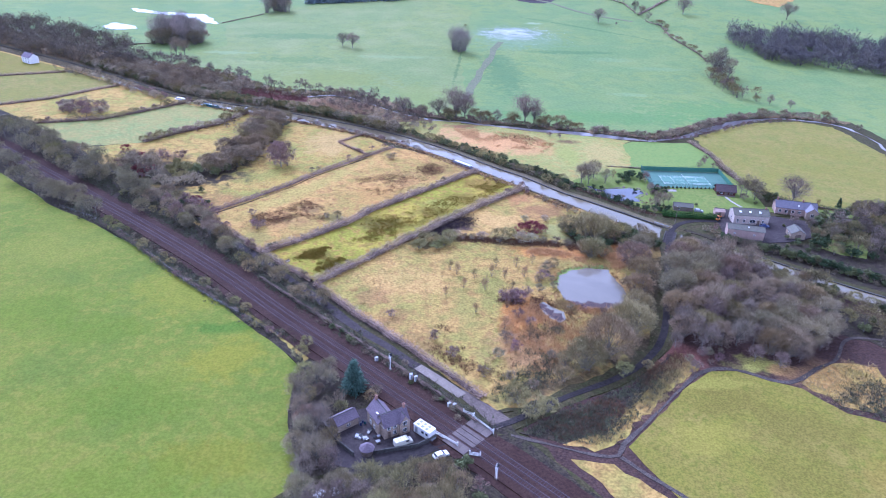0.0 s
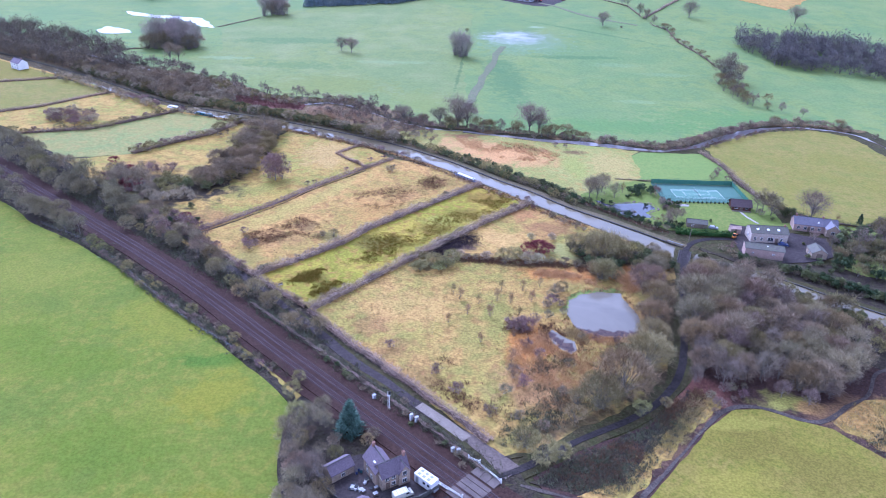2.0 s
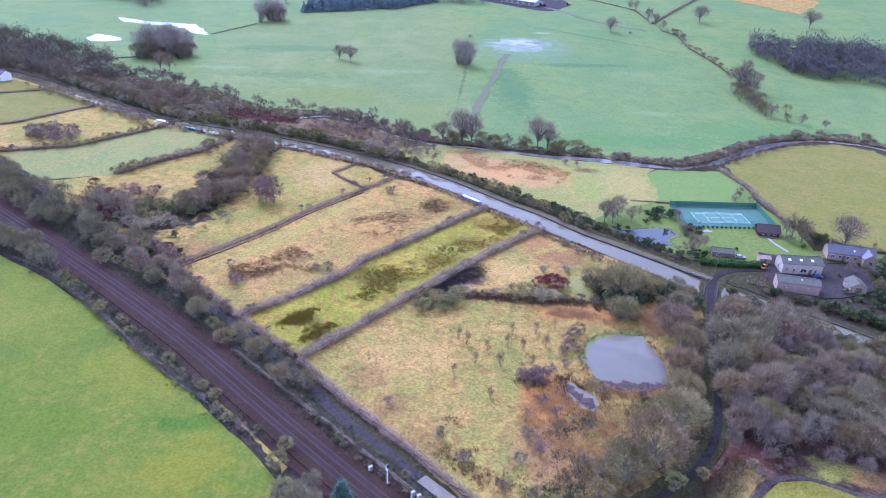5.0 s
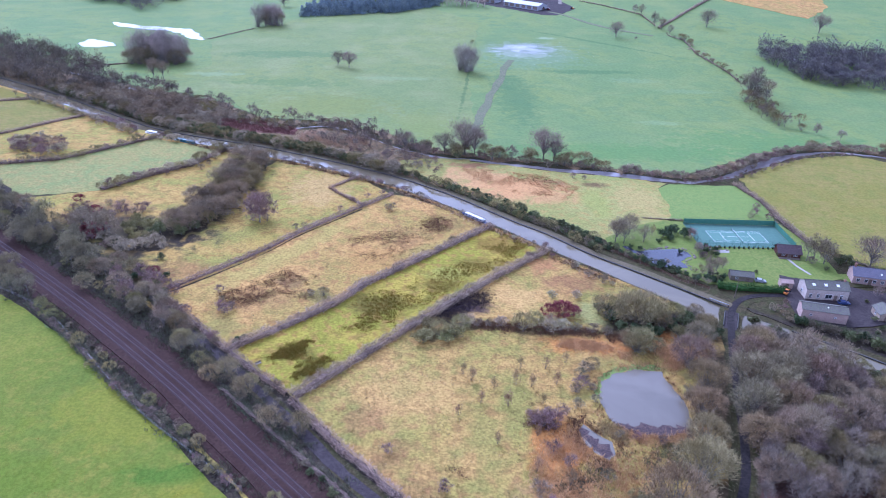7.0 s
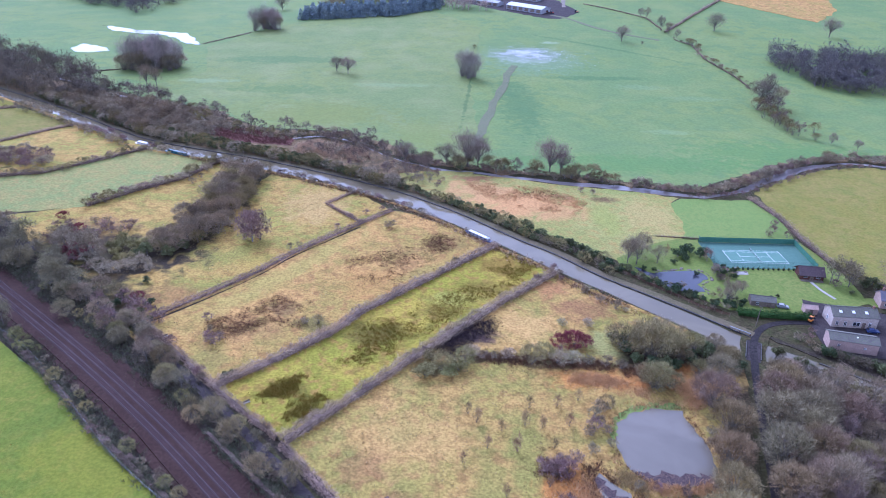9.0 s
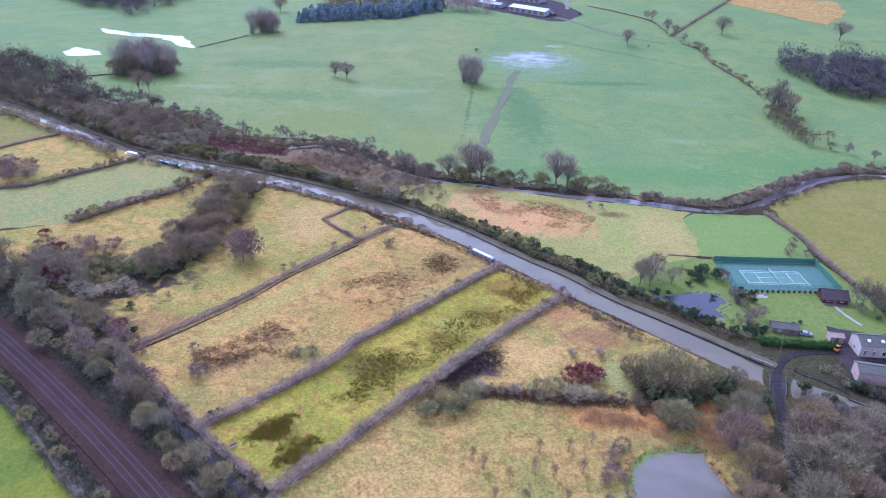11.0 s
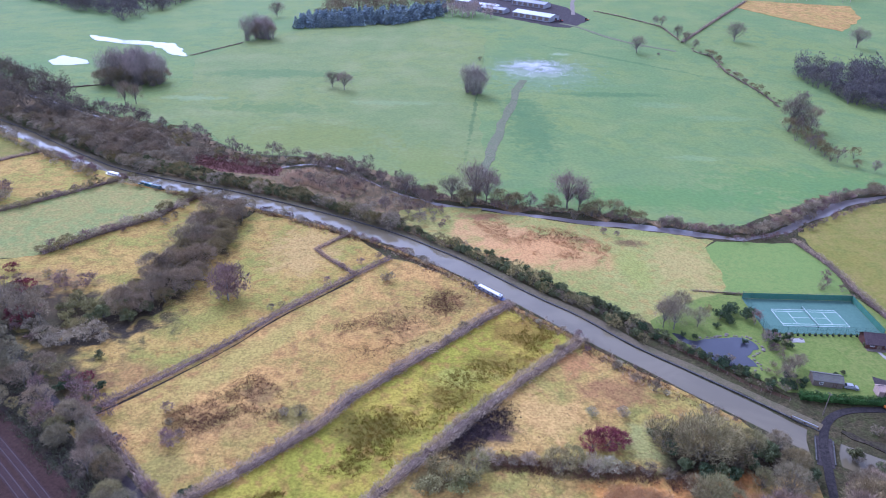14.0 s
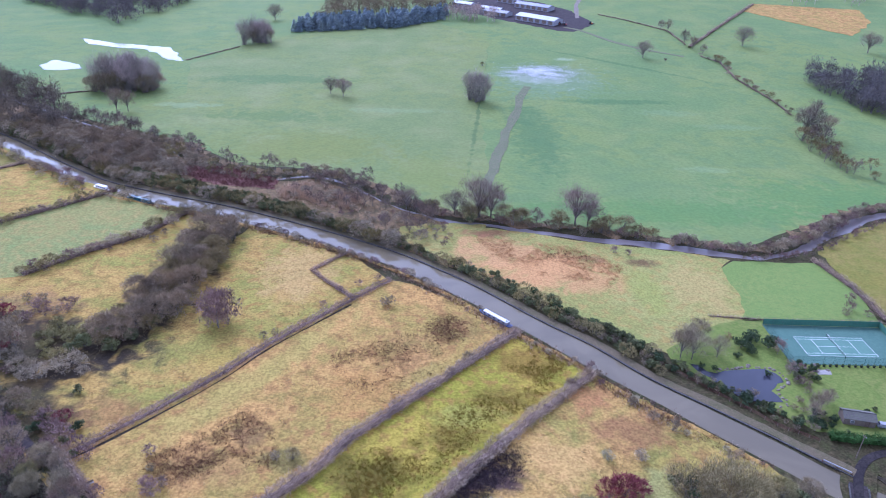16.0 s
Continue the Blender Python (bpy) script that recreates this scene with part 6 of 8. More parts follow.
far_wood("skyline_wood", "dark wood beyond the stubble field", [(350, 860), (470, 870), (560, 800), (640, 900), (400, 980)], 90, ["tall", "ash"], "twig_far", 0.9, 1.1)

# gardens
for k, x, y, s in (("ash", 75, 293.5, .85), ("ash", 78, 292.5, .9), ("ash", 77, 298, .8), ("ash", 82, 300.5, .8), ("ash", 86, 294, .65), ("darkgreen", 79.5, 288.5, .5), ("darkgreen", 83, 287.5, .45), ("darkgreen", 97.5, 285.5, .5), ("darkgreen", 86, 274.5, .6), ("darkgreen", 92, 271.5, .6), ("scrub", 89, 276, .9), ("sapling", 91, 300, 1.2), ("darkgreen", 95, 299, 1.2), ("darkgreen", 99, 301.5, 1.1), ("darkgreen", 103.5, 299, 1.25), ("darkgreen", 97, 296, .9), ("darkgreen", 92, 294, .6), ("birch", 105, 296, .7), ("darkgreen", 101, 304, .9),
                   ("ash", 146, 282, 1.0), ("ash", 148.5, 279, .9), ("hawthorn", 151, 281, 1.0), ("ash", 143, 281, .8), ("evergreen", 155, 280, 1.1), ("evergreen", 158, 281, 1.0), ("purple", 144, 279, .9), ("evergreen", 154, 279, .8), ("evergreen", 158, 278, .7), ("evergreen", 147, 274, .5), ("cypress", 183, 273, .9), ("sapling", 174, 274, .9),
                   ("scrub", 104, 282, .8), ("scrub", 105, 278, .7), ("scrub", 101, 274, .7), ("scrub", 98, 271, .6), ("darkgreen", 109, 291, .5), ("darkgreen", 112, 288.5, .5), ("evergreen", 108, 287.5, .5), ("evergreen", 114, 290, .4), ("scrub", 106, 290, .8), ("alder", 104, 286, .5), ("evergreen", 114, 268.5, .45), ("evergreen", 120, 271, .4),
                   ("darkgreen", 117, 270, .4), ("evergreen", 134, 285, .45), ("purple", 141, 322, 1.0), ("purple", 144, 328, .9), ("scrub", 138, 319, .9), ("purple", 145, 318, .8), ("purple", 118, 246, .8), ("scrub", 115, 246, .9), ("scrub", 117, 243, .8), ("purple", 121, 250, .6),
                   ("evergreen", 108, 262.3, .3), ("scrub", 103, 264, .4)):
    plant(k, x, y, s, "", "garden trees and shrubs")
grove([(150, 231), (160, 224), (176, 222), (196, 236), (214, 252), (200, 268), (184, 262), (176, 246), (160, 243), (154, 238)], 44, ["darkgreen", "evergreen", "hawthorn", "alder", "purple"], 0.8, 1.3, 3.4, "mixed garden tree or shrub near the houses", "garden trees and shrubs")
belt([(118, 239), (134, 229), (150, 217), (172, 199), (196, 180)], 2.2, 1.5, ["evergreen", "scrub", "evergreen", "darkgreen"], 0.7, 1.1, "dark bush between houses and towpath", "bushes along the towpath")
grove([(156, 236), (176, 243), (200, 250), (215, 262), (195, 272), (178, 258), (166, 246)], 30, ["darkgreen", "evergreen", "alder", "hawthorn"], 0.7, 1.15, 2.8, "mixed garden tree or shrub near the houses", "garden trees and shrubs")
grove([(104, 289.5), (110, 289.5), (112, 283), (106, 280), (103, 284)], 12, ["evergreen", "scrub", "darkgreen", "purple"], 0.4, 0.75, 1.6, "low shrub in a garden rockery", "garden trees and shrubs")
for x, y, s in ((103, 270, .55), (106, 272, .5), (101, 267, .5), (109, 274, .4)):
    plant("ash", x, y, s, "small bare garden tree", "garden trees and shrubs")
grove([(98, 266), (104, 262.5), (108, 266), (104, 272), (98, 271)], 10, ["evergreen", "scrub", "darkgreen"], 0.4, 0.7, 1.6, "dark shrub beside the garden hedge", "garden trees and shrubs")
grove([(140, 233), (152, 224), (155, 232), (150, 240)], 7, ["evergreen", "scrub"], 0.4, 0.7, 2.0)
grove([(170, 222), (192, 232), (215, 245), (230, 210), (200, 200)], 22, ["hawthorn", "alder", "darkgreen"], 0.7, 1.0, 3.0, "mixed garden tree or shrub near the houses", "garden trees and shrubs")

belt([(104, 237), (120, 220), (136, 205), (150, 190), (180, 165)], 3.0, 2.0, ["scrub", "sallow", "evergreen", "scrub"], 0.7, 1.1, "dark leafless bush on the canal bank", "bushes along the canal")
belt([(118, 240), (134, 228), (150, 214), (176, 194)], 1.6, 2.0, ["evergreen", "scrub"], 0.4, 0.7, "low scrub bush above the towpath", "bushes along the towpath")
belt(RIVER[0:6], 2.0, 4.0, ["osier", "osier", "alder", "scrub"], 0.7, 1.2, "bare bush overhanging the river", "riverside trees")
for off in (-3.2, 3.4):
    belt(RIVER[3:10], 1.5, 3.0, ["osier", "scrub", "sallow"], 0.6, 1.0, "bare bush overhanging the river", "riverside trees", off=off)
set_masses()

# grass, reeds and brambles
tufts("coarse_grass", "dark coarse grass specks in the green field", [[(-130, 236), (-73, 185), (-50, 166), (-38, 150), (-34, 100), (-60, 60), (-200, 90), (-240, 250), (-185, 288)]], 1500, "rush", 0.3, 0.9, 5, 0.03, 29, 0.0, z=0.24)
def flakes(name, label, cx, cy, sx, sy, n, mat, seed):
    """Loose pale stalks strewn flat round one spot, thinning outwards."""
    rng = np.random.default_rng(seed)
    p = rng.normal(size=(n, 2)) * (sx, sy) + (cx, cy)
    keep = np.array([noise.noise((float(q[0]) * 0.11, float(q[1]) * 0.14, 5.0)) for q in p]) + rng.normal(size=n) * 0.25 > 0.0
    p = p[keep]
    a = rng.uniform(-0.5, 0.5, len(p))
    base = np.column_stack([p, terrain(p[:, 0], p[:, 1]) + 0.16])
    way = np.column_stack([np.cos(a), np.sin(a), np.zeros(len(p))])
    side = np.column_stack([-np.sin(a), np.cos(a), np.zeros(len(p))])
    ln, wd = rng.uniform(0.3, 1.0, (len(p), 1)), rng.uniform(0.15, 0.4, (len(p), 1))
    tri = np.stack([base - side * wd, base + side * wd + way * ln * 0.3, base + way * ln], 1)
    return tagged(put(name, tri_mesh(name, tri, M[mat])), label, "straw", kind="stuff")


flakes("straw_litter", "whitish straw strewn over trampled pasture", 80, 624, 13, 9, 7600, "white_mud", 51)
flakes("straw_heart", "trodden white straw at a feeding place", 79, 626, 8, 6, 5200, "white_mud", 53)
flakes("straw_litter_thin", "thin pale straw on the pasture", 96, 606, 13, 9, 420, "white_mud", 52)
tufts("grass_tussocks", "straw-coloured grass tussocks in the pond field", [FIELD_A], 3000, "tussock", 0.4, 0.9, 7, 0.06, 11, -0.15)
tufts("rust_tussocks", "straw and rust grass tussocks", [FIELD_C, FIELD_D], 3400, "tussock", 0.4, 0.9, 6, 0.06, 12, -0.1)
tufts("bracken_clumps", "dark brown bracken and dock clumps", [[(-50, 257), (-45, 267), (-36, 258), (-33, 247), (-41, 249)], [(-64, 250), (-53, 256), (-46, 250), (-54, 242), (-60, 243)], [(-26, 292), (-10, 299), (-2, 294), (-14, 274), (-22, 280)], [(0, 305), (8, 314), (18, 306), (8, 298)]], 8600, "bracken", 0.35, 0.7, 6, 0.10, 13, -0.22, 0.06)
tufts("bracken_scatter", "small dark brown dead clumps in the grass", [FIELD_A, FIELD_C, FIELD_D, FIELD_E], 12000, "bracken", 0.25, 0.45, 5, 0.06, 14, 0.05, 0.05)
tufts("rust_field_clumps", "dark rust-brown dead clumps in the straw field", [[(-66, 238), (-54, 236), (-38, 252), (-32, 262), (-44, 266), (-58, 254)], [(-22, 268), (-10, 266), (16, 300), (4, 316), (-12, 296)]], 5200, "bracken", 0.35, 0.6, 6, 0.11, 50, 0.12, 0.07)
tufts("rush_clumps", "dark green rush clumps in the mossy field", [[(5, 262), (8, 268), (18, 276), (31, 278), (37, 281), (30, 270), (16, 264)], [(23, 289), (35, 299), (41, 288), (33, 279)], [(-14, 254), (0, 262), (16, 262), (4, 246), (-6, 243)]], 5200, "rush", 0.35, 0.7, 7, 0.09, 15, 0.05)
tufts("rush_patch", "dense dark rush patch in the mossy field", [[(-42, 216), (-36, 222), (-28.6, 226), (-26.6, 222), (-34.5, 215)], [(-33, 205), (-32, 214.5), (-25.4, 218), (-21.5, 211), (-24, 206)], [(-22, 243), (-14, 251), (-6, 252), (0, 248), (-6, 241), (-7, 232), (-14, 230), (-23, 230), (-17, 235)]], 6000, "rush", 0.4, 0.8, 8, 0.16, 16, -0.12)
tufts("dark_growth", "low dark purple-grey dead growth below the hedge", [[(3, 239), (9, 246), (17, 254), (24, 254), (22.6, 246.5), (16, 244), (13.6, 237), (8.5, 235)]], 2600, "dead_stalk", 0.4, 0.8, 8, 0.1, 17, -0.9)
tufts("pond_reeds", "orange dry reeds beside the pond", [[(30, 176), (40, 168), (48, 174), (44, 182), (38, 189)], [(52, 186), (62, 184), (72, 188), (70, 190.5), (56, 188.5)], [(74, 214), (84, 222), (82, 230), (72, 222)]], 1500, "reed", 1.2, 1.6, 8, 0.12, 18, -0.15)
def swollen(poly, f):
    """An outline grown about its middle."""
    p = np.array(poly, float)
    c = p.mean(0)
    return c + (p - c) * f


tufts("pond_rim", "brown reeds on the rim of the pond", [swollen(POND, 1.16), swollen(POND_S, 1.5)], 3000, "bracken", 0.7, 0.7, 6, 0.12, 19, -0.25)
tagged(patch("pond_weed", [(50.6, 190.4), (52, 188), (55.3, 186.4), (61.9, 185.8), (66.8, 186.6), (69.6, 189.4), (67.6, 190.6), (65.4, 189.2), (63, 190.4), (60.4, 189.4), (58, 190.8), (55.6, 189.6), (53.4, 191.2)], 0.345, M["pond_mat"], 0.8, 83, 0.8, 0.02), "mat of dead purple-brown water plants in the pond", "water plants", kind="stuff")
tagged(patch("pond_weed", [(40.4, 188.8), (41.2, 185), (43, 181.2), (45.6, 178.6), (46.6, 181), (45.2, 183.4), (43.6, 185.2), (42.6, 188.6)], 0.345, M["pond_mat"], 0.7, 85, 0.8, 0.02), "mat of dead brown water plants in the narrow pool", "water plants", kind="stuff")
tufts("pool_sedge", "yellow-green sedge between the two pools", [[(47.5, 192), (50, 189.5), (52.5, 186.5), (50.5, 183), (48.6, 184.5), (45.6, 187.5)]], 260, "tussock", 0.9, 0.8, 8, 0.1, 44)
tufts("south_rim_reeds", "orange reeds on the south rim of the pond", [[(50.5, 189), (55, 186.6), (62, 186), (67, 186.8), (70.5, 190), (71.5, 187.6), (67, 184.4), (60, 183.6), (53, 184.6)]], 420, "reed", 0.9, 0.9, 7, 0.1, 45, -0.4)
tagged(patch("pond_moss", [(47.2, 203), (49.6, 209), (55, 213.6), (62, 215.4), (68, 214.6), (68.5, 212.6), (61.6, 213.2), (55.7, 211.8), (50.1, 207.4), (48.4, 200)], 0.34, M["lawn_blue"], 0.4, 84, 1.0, 0.05), "bright green mossy fringe of the pond", "moss", kind="stuff")
tufts("lane_reeds", "orange reeds between pond and lane", [[(71, 228), (78, 228), (80, 222), (74, 213), (70, 214)], [(40, 224), (52, 222), (62, 218), (56, 225), (44, 227)]], 2600, "reed", 0.8, 1.0, 7, 0.1, 34, -0.2)
tufts("scrub_growth", "brown and olive bramble growth south of the pond", [[(22, 141), (34, 146), (48, 156), (62, 167), (69, 182), (66, 187), (48, 180), (34, 172), (24, 158)]], 5200, "bramble_leaf", 0.6, 1.0, 7, 0.08, 41, -0.12, 0.12, "brambles")
tufts("rust_growth", "rust-brown dead stalks south of the pond", [[(24, 150), (36, 152), (50, 162), (62, 176), (60, 184), (44, 180), (30, 170)]], 2600, "rust_grass", 0.6, 0.9, 7, 0.08, 42, 0.02, 0.08)
tufts("pond_sedge", "straw sedge round the pond", [swollen(POND, 1.22)], 1600, "reed", 0.8, 0.8, 6, 0.12, 31, 0.0)
tufts("bramble_row", "brown bracken row across the pond field", [[(16, 233.5), (30, 231), (50, 230), (62, 226), (66, 228), (50, 233.5), (32, 235.5), (18, 236)]], 2200, "bracken", 0.6, 0.9, 8, 0.12, 32, -0.1, 0.1)
tufts("bracken_patches", "dark brown bracken patches in rough grass", [[(4, 163), (14, 154), (24, 150), (30, 158), (20, 172), (6, 176)], [(28, 190), (38, 188), (40, 196), (30, 197)]], 2200, "bracken", 0.7, 1.0, 8, 0.08, 33, 0.08)
tufts("bank_brambles", "bramble growth on the railway bank", [[(-150, 290), (-100, 245), (-60, 208), (-30, 176), (-2, 150), (18, 128), (24, 130), (2, 153), (-24, 182), (-72, 237), (-117, 282)]], 5000, "bramble_leaf", 0.8, 0.9, 7, 0.1, 20, -0.1, 0.16, "brambles")
tufts("west_brambles", "bramble growth at the field edge", [[(-138, 254), (-109, 235), (-71, 196), (-50, 178), (-36, 167), (-31, 166), (-46, 179), (-66, 198), (-104, 236), (-132, 258)]], 2400, "bramble_leaf", 0.8, 0.9, 7, 0.1, 21, -0.2, 0.16, "brambles")
tufts("pond_reeds_south", "orange dry reeds and rushes south of the pond", [[(26, 172), (36, 160), (48, 162), (50, 172), (46, 180), (38, 188), (30, 182)]], 1800, "reed", 1.0, 1.4, 7, 0.09, 27, -0.1)
tufts("footpath_brambles", "dark green brambles beside the footpath", [[(28, 130), (42, 138), (56, 145), (70, 156), (78, 158), (58, 138), (49, 127), (36, 127)], [(112, 142), (121, 136), (140, 128), (140, 150), (124, 151)]], 3600, "bramble_leaf", 0.7, 0.9, 7, 0.1, 22, -0.3, 0.16, "brambles")
tufts("bank_bracken", "red-brown dead bracken on the bramble bank", [[(36, 128), (47, 130), (56, 139), (52, 143), (42, 138), (34, 132.5)], [(62, 147), (69, 152.5), (77, 160), (82, 164), (76, 164), (66, 155)]], 2600, "bracken", 0.6, 0.9, 7, 0.1, 46, -0.15)
tufts("margin_tussocks", "straw tussocks along the footpath", [[(39, 126), (48, 126), (58, 136.5), (70, 149.4), (78, 157.5), (74, 156.5), (62, 146), (52, 134), (45, 128.5)]], 700, "tussock", 0.5, 0.8, 7, 0.1, 47, -0.3)
near_bank, field_bank = offset_line(CANAL[5:17], -5.3), offset_line(CANAL[5:17], -7.6)
tufts("canal_bank_sedge", "brown sedge and dead grass on the canal bank", [[*near_bank, *field_bank[::-1]]], 3200, "bracken", 0.7, 0.9, 7, 0.08, 48, -0.3)
tufts("canal_bank_reeds", "pale reeds on the canal bank", [[*near_bank, *field_bank[::-1]]], 1500, "reed_pale", 0.8, 0.9, 6, 0.08, 49, 0.0)
tufts("meadow_clumps", "rust-brown clumps in the north meadow", [[(20, 370), (60, 362), (72, 348), (64, 334), (40, 342), (24, 356)]], 4600, "rust_grass", 0.35, 1.0, 7, 0.12, 23, -0.1)
tufts("meadow_dark", "dark dead clumps in the north meadow", [[(44, 355), (60, 352), (62, 360), (48, 364)]], 220, "bracken", 0.6, 0.9, 7, 0.08, 24, -0.05)
tufts("reed_stems", "dark red reed stems by the river", [[(-113.7, 440), (-99.9, 441), (-84.8, 436), (-68.7, 426), (-66.1, 414), (-82.6, 416), (-99.6, 420), (-112.1, 431)]], 2600, "red_reed", 0.9, 0.7, 6, 0.1, 25, z=0.3)
tufts("tall_reeds", "tall pale brown reeds between canal and river", [[(-64.6, 418), (-51.9, 422), (-29.3, 411), (-27.5, 394.1), (-47.8, 396.1), (-62, 405.5)]], 3600, "reed_pale", 2.4, 1.4, 7, 0.07, 35, 0.0, 0.16, "reeds")
tufts("bank_grass", "straw-coloured grass between footpath and lane", [[(60, 137), (74, 152), (80, 158), (77, 162), (66, 150)], [(107, 150.5), (114, 155), (124, 160), (133, 158), (121, 138.5), (113, 141)]], 1500, "tussock", 0.7, 0.9, 7, 0.1, 26)

# ---------------------------------------------------------------- building materials
M["stone_wall"] = material("sandstone_wall", [(.36, .275, .200), (.29, .225, .165), (.42, .335, .25)], (0.5, 3), bump=0.4, bump_scale=4, grain=0.25, grain_scale=6, local=True)
M["pale_wall"] = material("pale_render_wall", [(.46, .39, .32), (.40, .33, .275), (.50, .43, .36)], (0.3, 2), bump=0.15, grain=0.15, local=True)
M["pink_wall"] = material("pink_brick_wall", [(.41, .29, .235), (.34, .24, .20), (.45, .335, .275)], (0.4, 3), bump=0.3, grain=0.25, local=True)
M["brick_wall"] = material("brick_wall", [(.27, .15, .11), (.22, .12, .09), (.31, .19, .14)], (0.5, 4), bump=0.3, grain=0.25, local=True)
M["slate"] = material("purple_slate", [(.135, .102, .122), (.108, .082, .100), (.165, .132, .150)], (0.5, 3), rough=0.75, bump=0.5, wave=(1.6, "Z"), grain=0.25, local=True)
M["slate_blue"] = material("blue_slate", [(.125, .112, .140), (.104, .093, .118), (.152, .136, .160)], (0.5, 3), rough=0.55, bump=0.5, wave=(1.6, "Z"), grain=0.2, local=True)
M["stone_slate"] = material("mossy_stone_slate", [(.130, .115, .100), (.105, .092, .085), (.125, .130, .080)], (0.4, 2.5), rough=0.8, bump=0.5, wave=(1.6, "Z"), grain=0.3, local=True)
M["brown_roof"] = material("brown_shingle", [(.080, .055, .055), (.065, .045, .048), (.100, .072, .070)], (0.5, 3), rough=0.8, bump=0.5, wave=(1.8, "Z"), grain=0.25, local=True)
M["sheet_roof"] = material("weathered_sheet_roof", [(.42, .42, .45), (.36, .36, .39), (.48, .48, .50)], (0.1, 1.0), rough=0.5, bump=0.3, wave=(3.0, "X"), grain=0.1, local=True)
M["grey_sheet"] = material("grey_sheet_roof", [(.20, .20, .23), (.17, .17, .20)], (0.1, 1.0), rough=0.5, bump=0.3, wave=(3.0, "X"), grain=0.1, local=True)
M["white_paint"] = material("white_paint", [(.78, .77, .74), (.70, .69, .66)], (0.8, 4), rough=0.45, bump=0.05, grain=0.06, local=True)
M["cream_paint"] = material("cream_paint", [(.74, .70, .56), (.68, .63, .50)], (0.6, 4), rough=0.4, bump=0.03, grain=0.05, local=True)
M["grey_paint"] = material("grey_paint", [(.30, .30, .31), (.25, .25, .26)], (0.8, 4), rough=0.5, bump=0.05, grain=0.08, local=True)
M["blue_paint"] = material("blue_paint", [(.03, .05, .15), (.025, .04, .12)], (0.8, 4), rough=0.3, bump=0.02, grain=0.05, local=True)
M["teal_paint"] = material("teal_paint", [(.03, .12, .14), (.025, .09, .11)], (0.8, 4), rough=0.4, bump=0.02, grain=0.05, local=True)
M["red_paint"] = material("red_paint", [(.40, .05, .03), (.34, .04, .03)], (0.8, 4), rough=0.45, bump=0.02, grain=0.05, local=True)
M["orange_paint"] = material("orange_paint", [(.60, .20, .02), (.50, .16, .02)], (0.8, 4), rough=0.45, bump=0.02, grain=0.08, local=True)
M["black"] = material("black_rubber", [(.022, .022, .024), (.03, .03, .032)], (1, 5), rough=0.7, bump=0.1, grain=0.1, local=True)
M["wood"] = material("weathered_timber", [(.19, .15, .11), (.15, .115, .09), (.23, .19, .15)], (0.6, 5), bump=0.25, grain=0.25, local=True)
M["dark_wood"] = material("dark_stained_timber", [(.115, .055, .040), (.088, .044, .034)], (0.6, 5), bump=0.25, wave=(2.5, "Z"), grain=0.25, local=True)
M["glass"] = material("window_glass", [(.03, .035, .045)], rough=0.06, bump=0, grain=0)
M["steel"] = material("rail_steel", [(.130, .100, .100), (.095, .075, .076)], (0.3, 4), rough=0.7, metal=0.0, bump=0.05, grain=0.12)
M["sleeper"] = material("concrete_sleeper", [(.078, .054, .058), (.062, .043, .047)], (0.4, 3), bump=0.2, grain=0.25)
M["deck"] = material("crossing_deck", [(.150, .120, .104), (.120, .095, .084)], (0.4, 3), bump=0.2, grain=0.25, local=True)
M["court"] = material("court_teal", [(.130, .220, .162), (.118, .204, .150), (.138, .230, .170)], (0.1, 1.0), rough=0.85, bump=0.05, grain=0.06)
M["court_dark"] = material("court_surround", [(.098, .168, .126), (.086, .152, .115), (.106, .178, .132)], (0.1, 1.0), rough=0.85, bump=0.05, grain=0.08)
M["netting"] = material("green_netting", [(0.085, 0.190, 0.125), (0.070, 0.165, 0.110)], (0.3, 2), rough=0.85, bump=0.1, grain=0.15)
M["green_metal"] = material("green_metal", [(.03, .09, .06), (.025, .07, .05)], (0.8, 4), rough=0.45, bump=0.02, grain=0.08, local=True)
M["rock"] = material("garden_rock", [(.20, .165, .13), (.15, .125, .10), (.25, .21, .17)], (0.6, 3), bump=0.4, grain=0.25, local=True)
M["paving"] = material("pale_paving", [(.36, .33, .29), (.30, .275, .245)], (0.4, 2.5), bump=0.15, grain=0.15)


# ---------------------------------------------------------------- houses
def base_at(name, x, y, yaw, z=0.33):
    return empty(name, pose(x * PLAN, y * PLAN, (float(terrain(x, y)) + z) * PLAN, 0, 0, yaw))


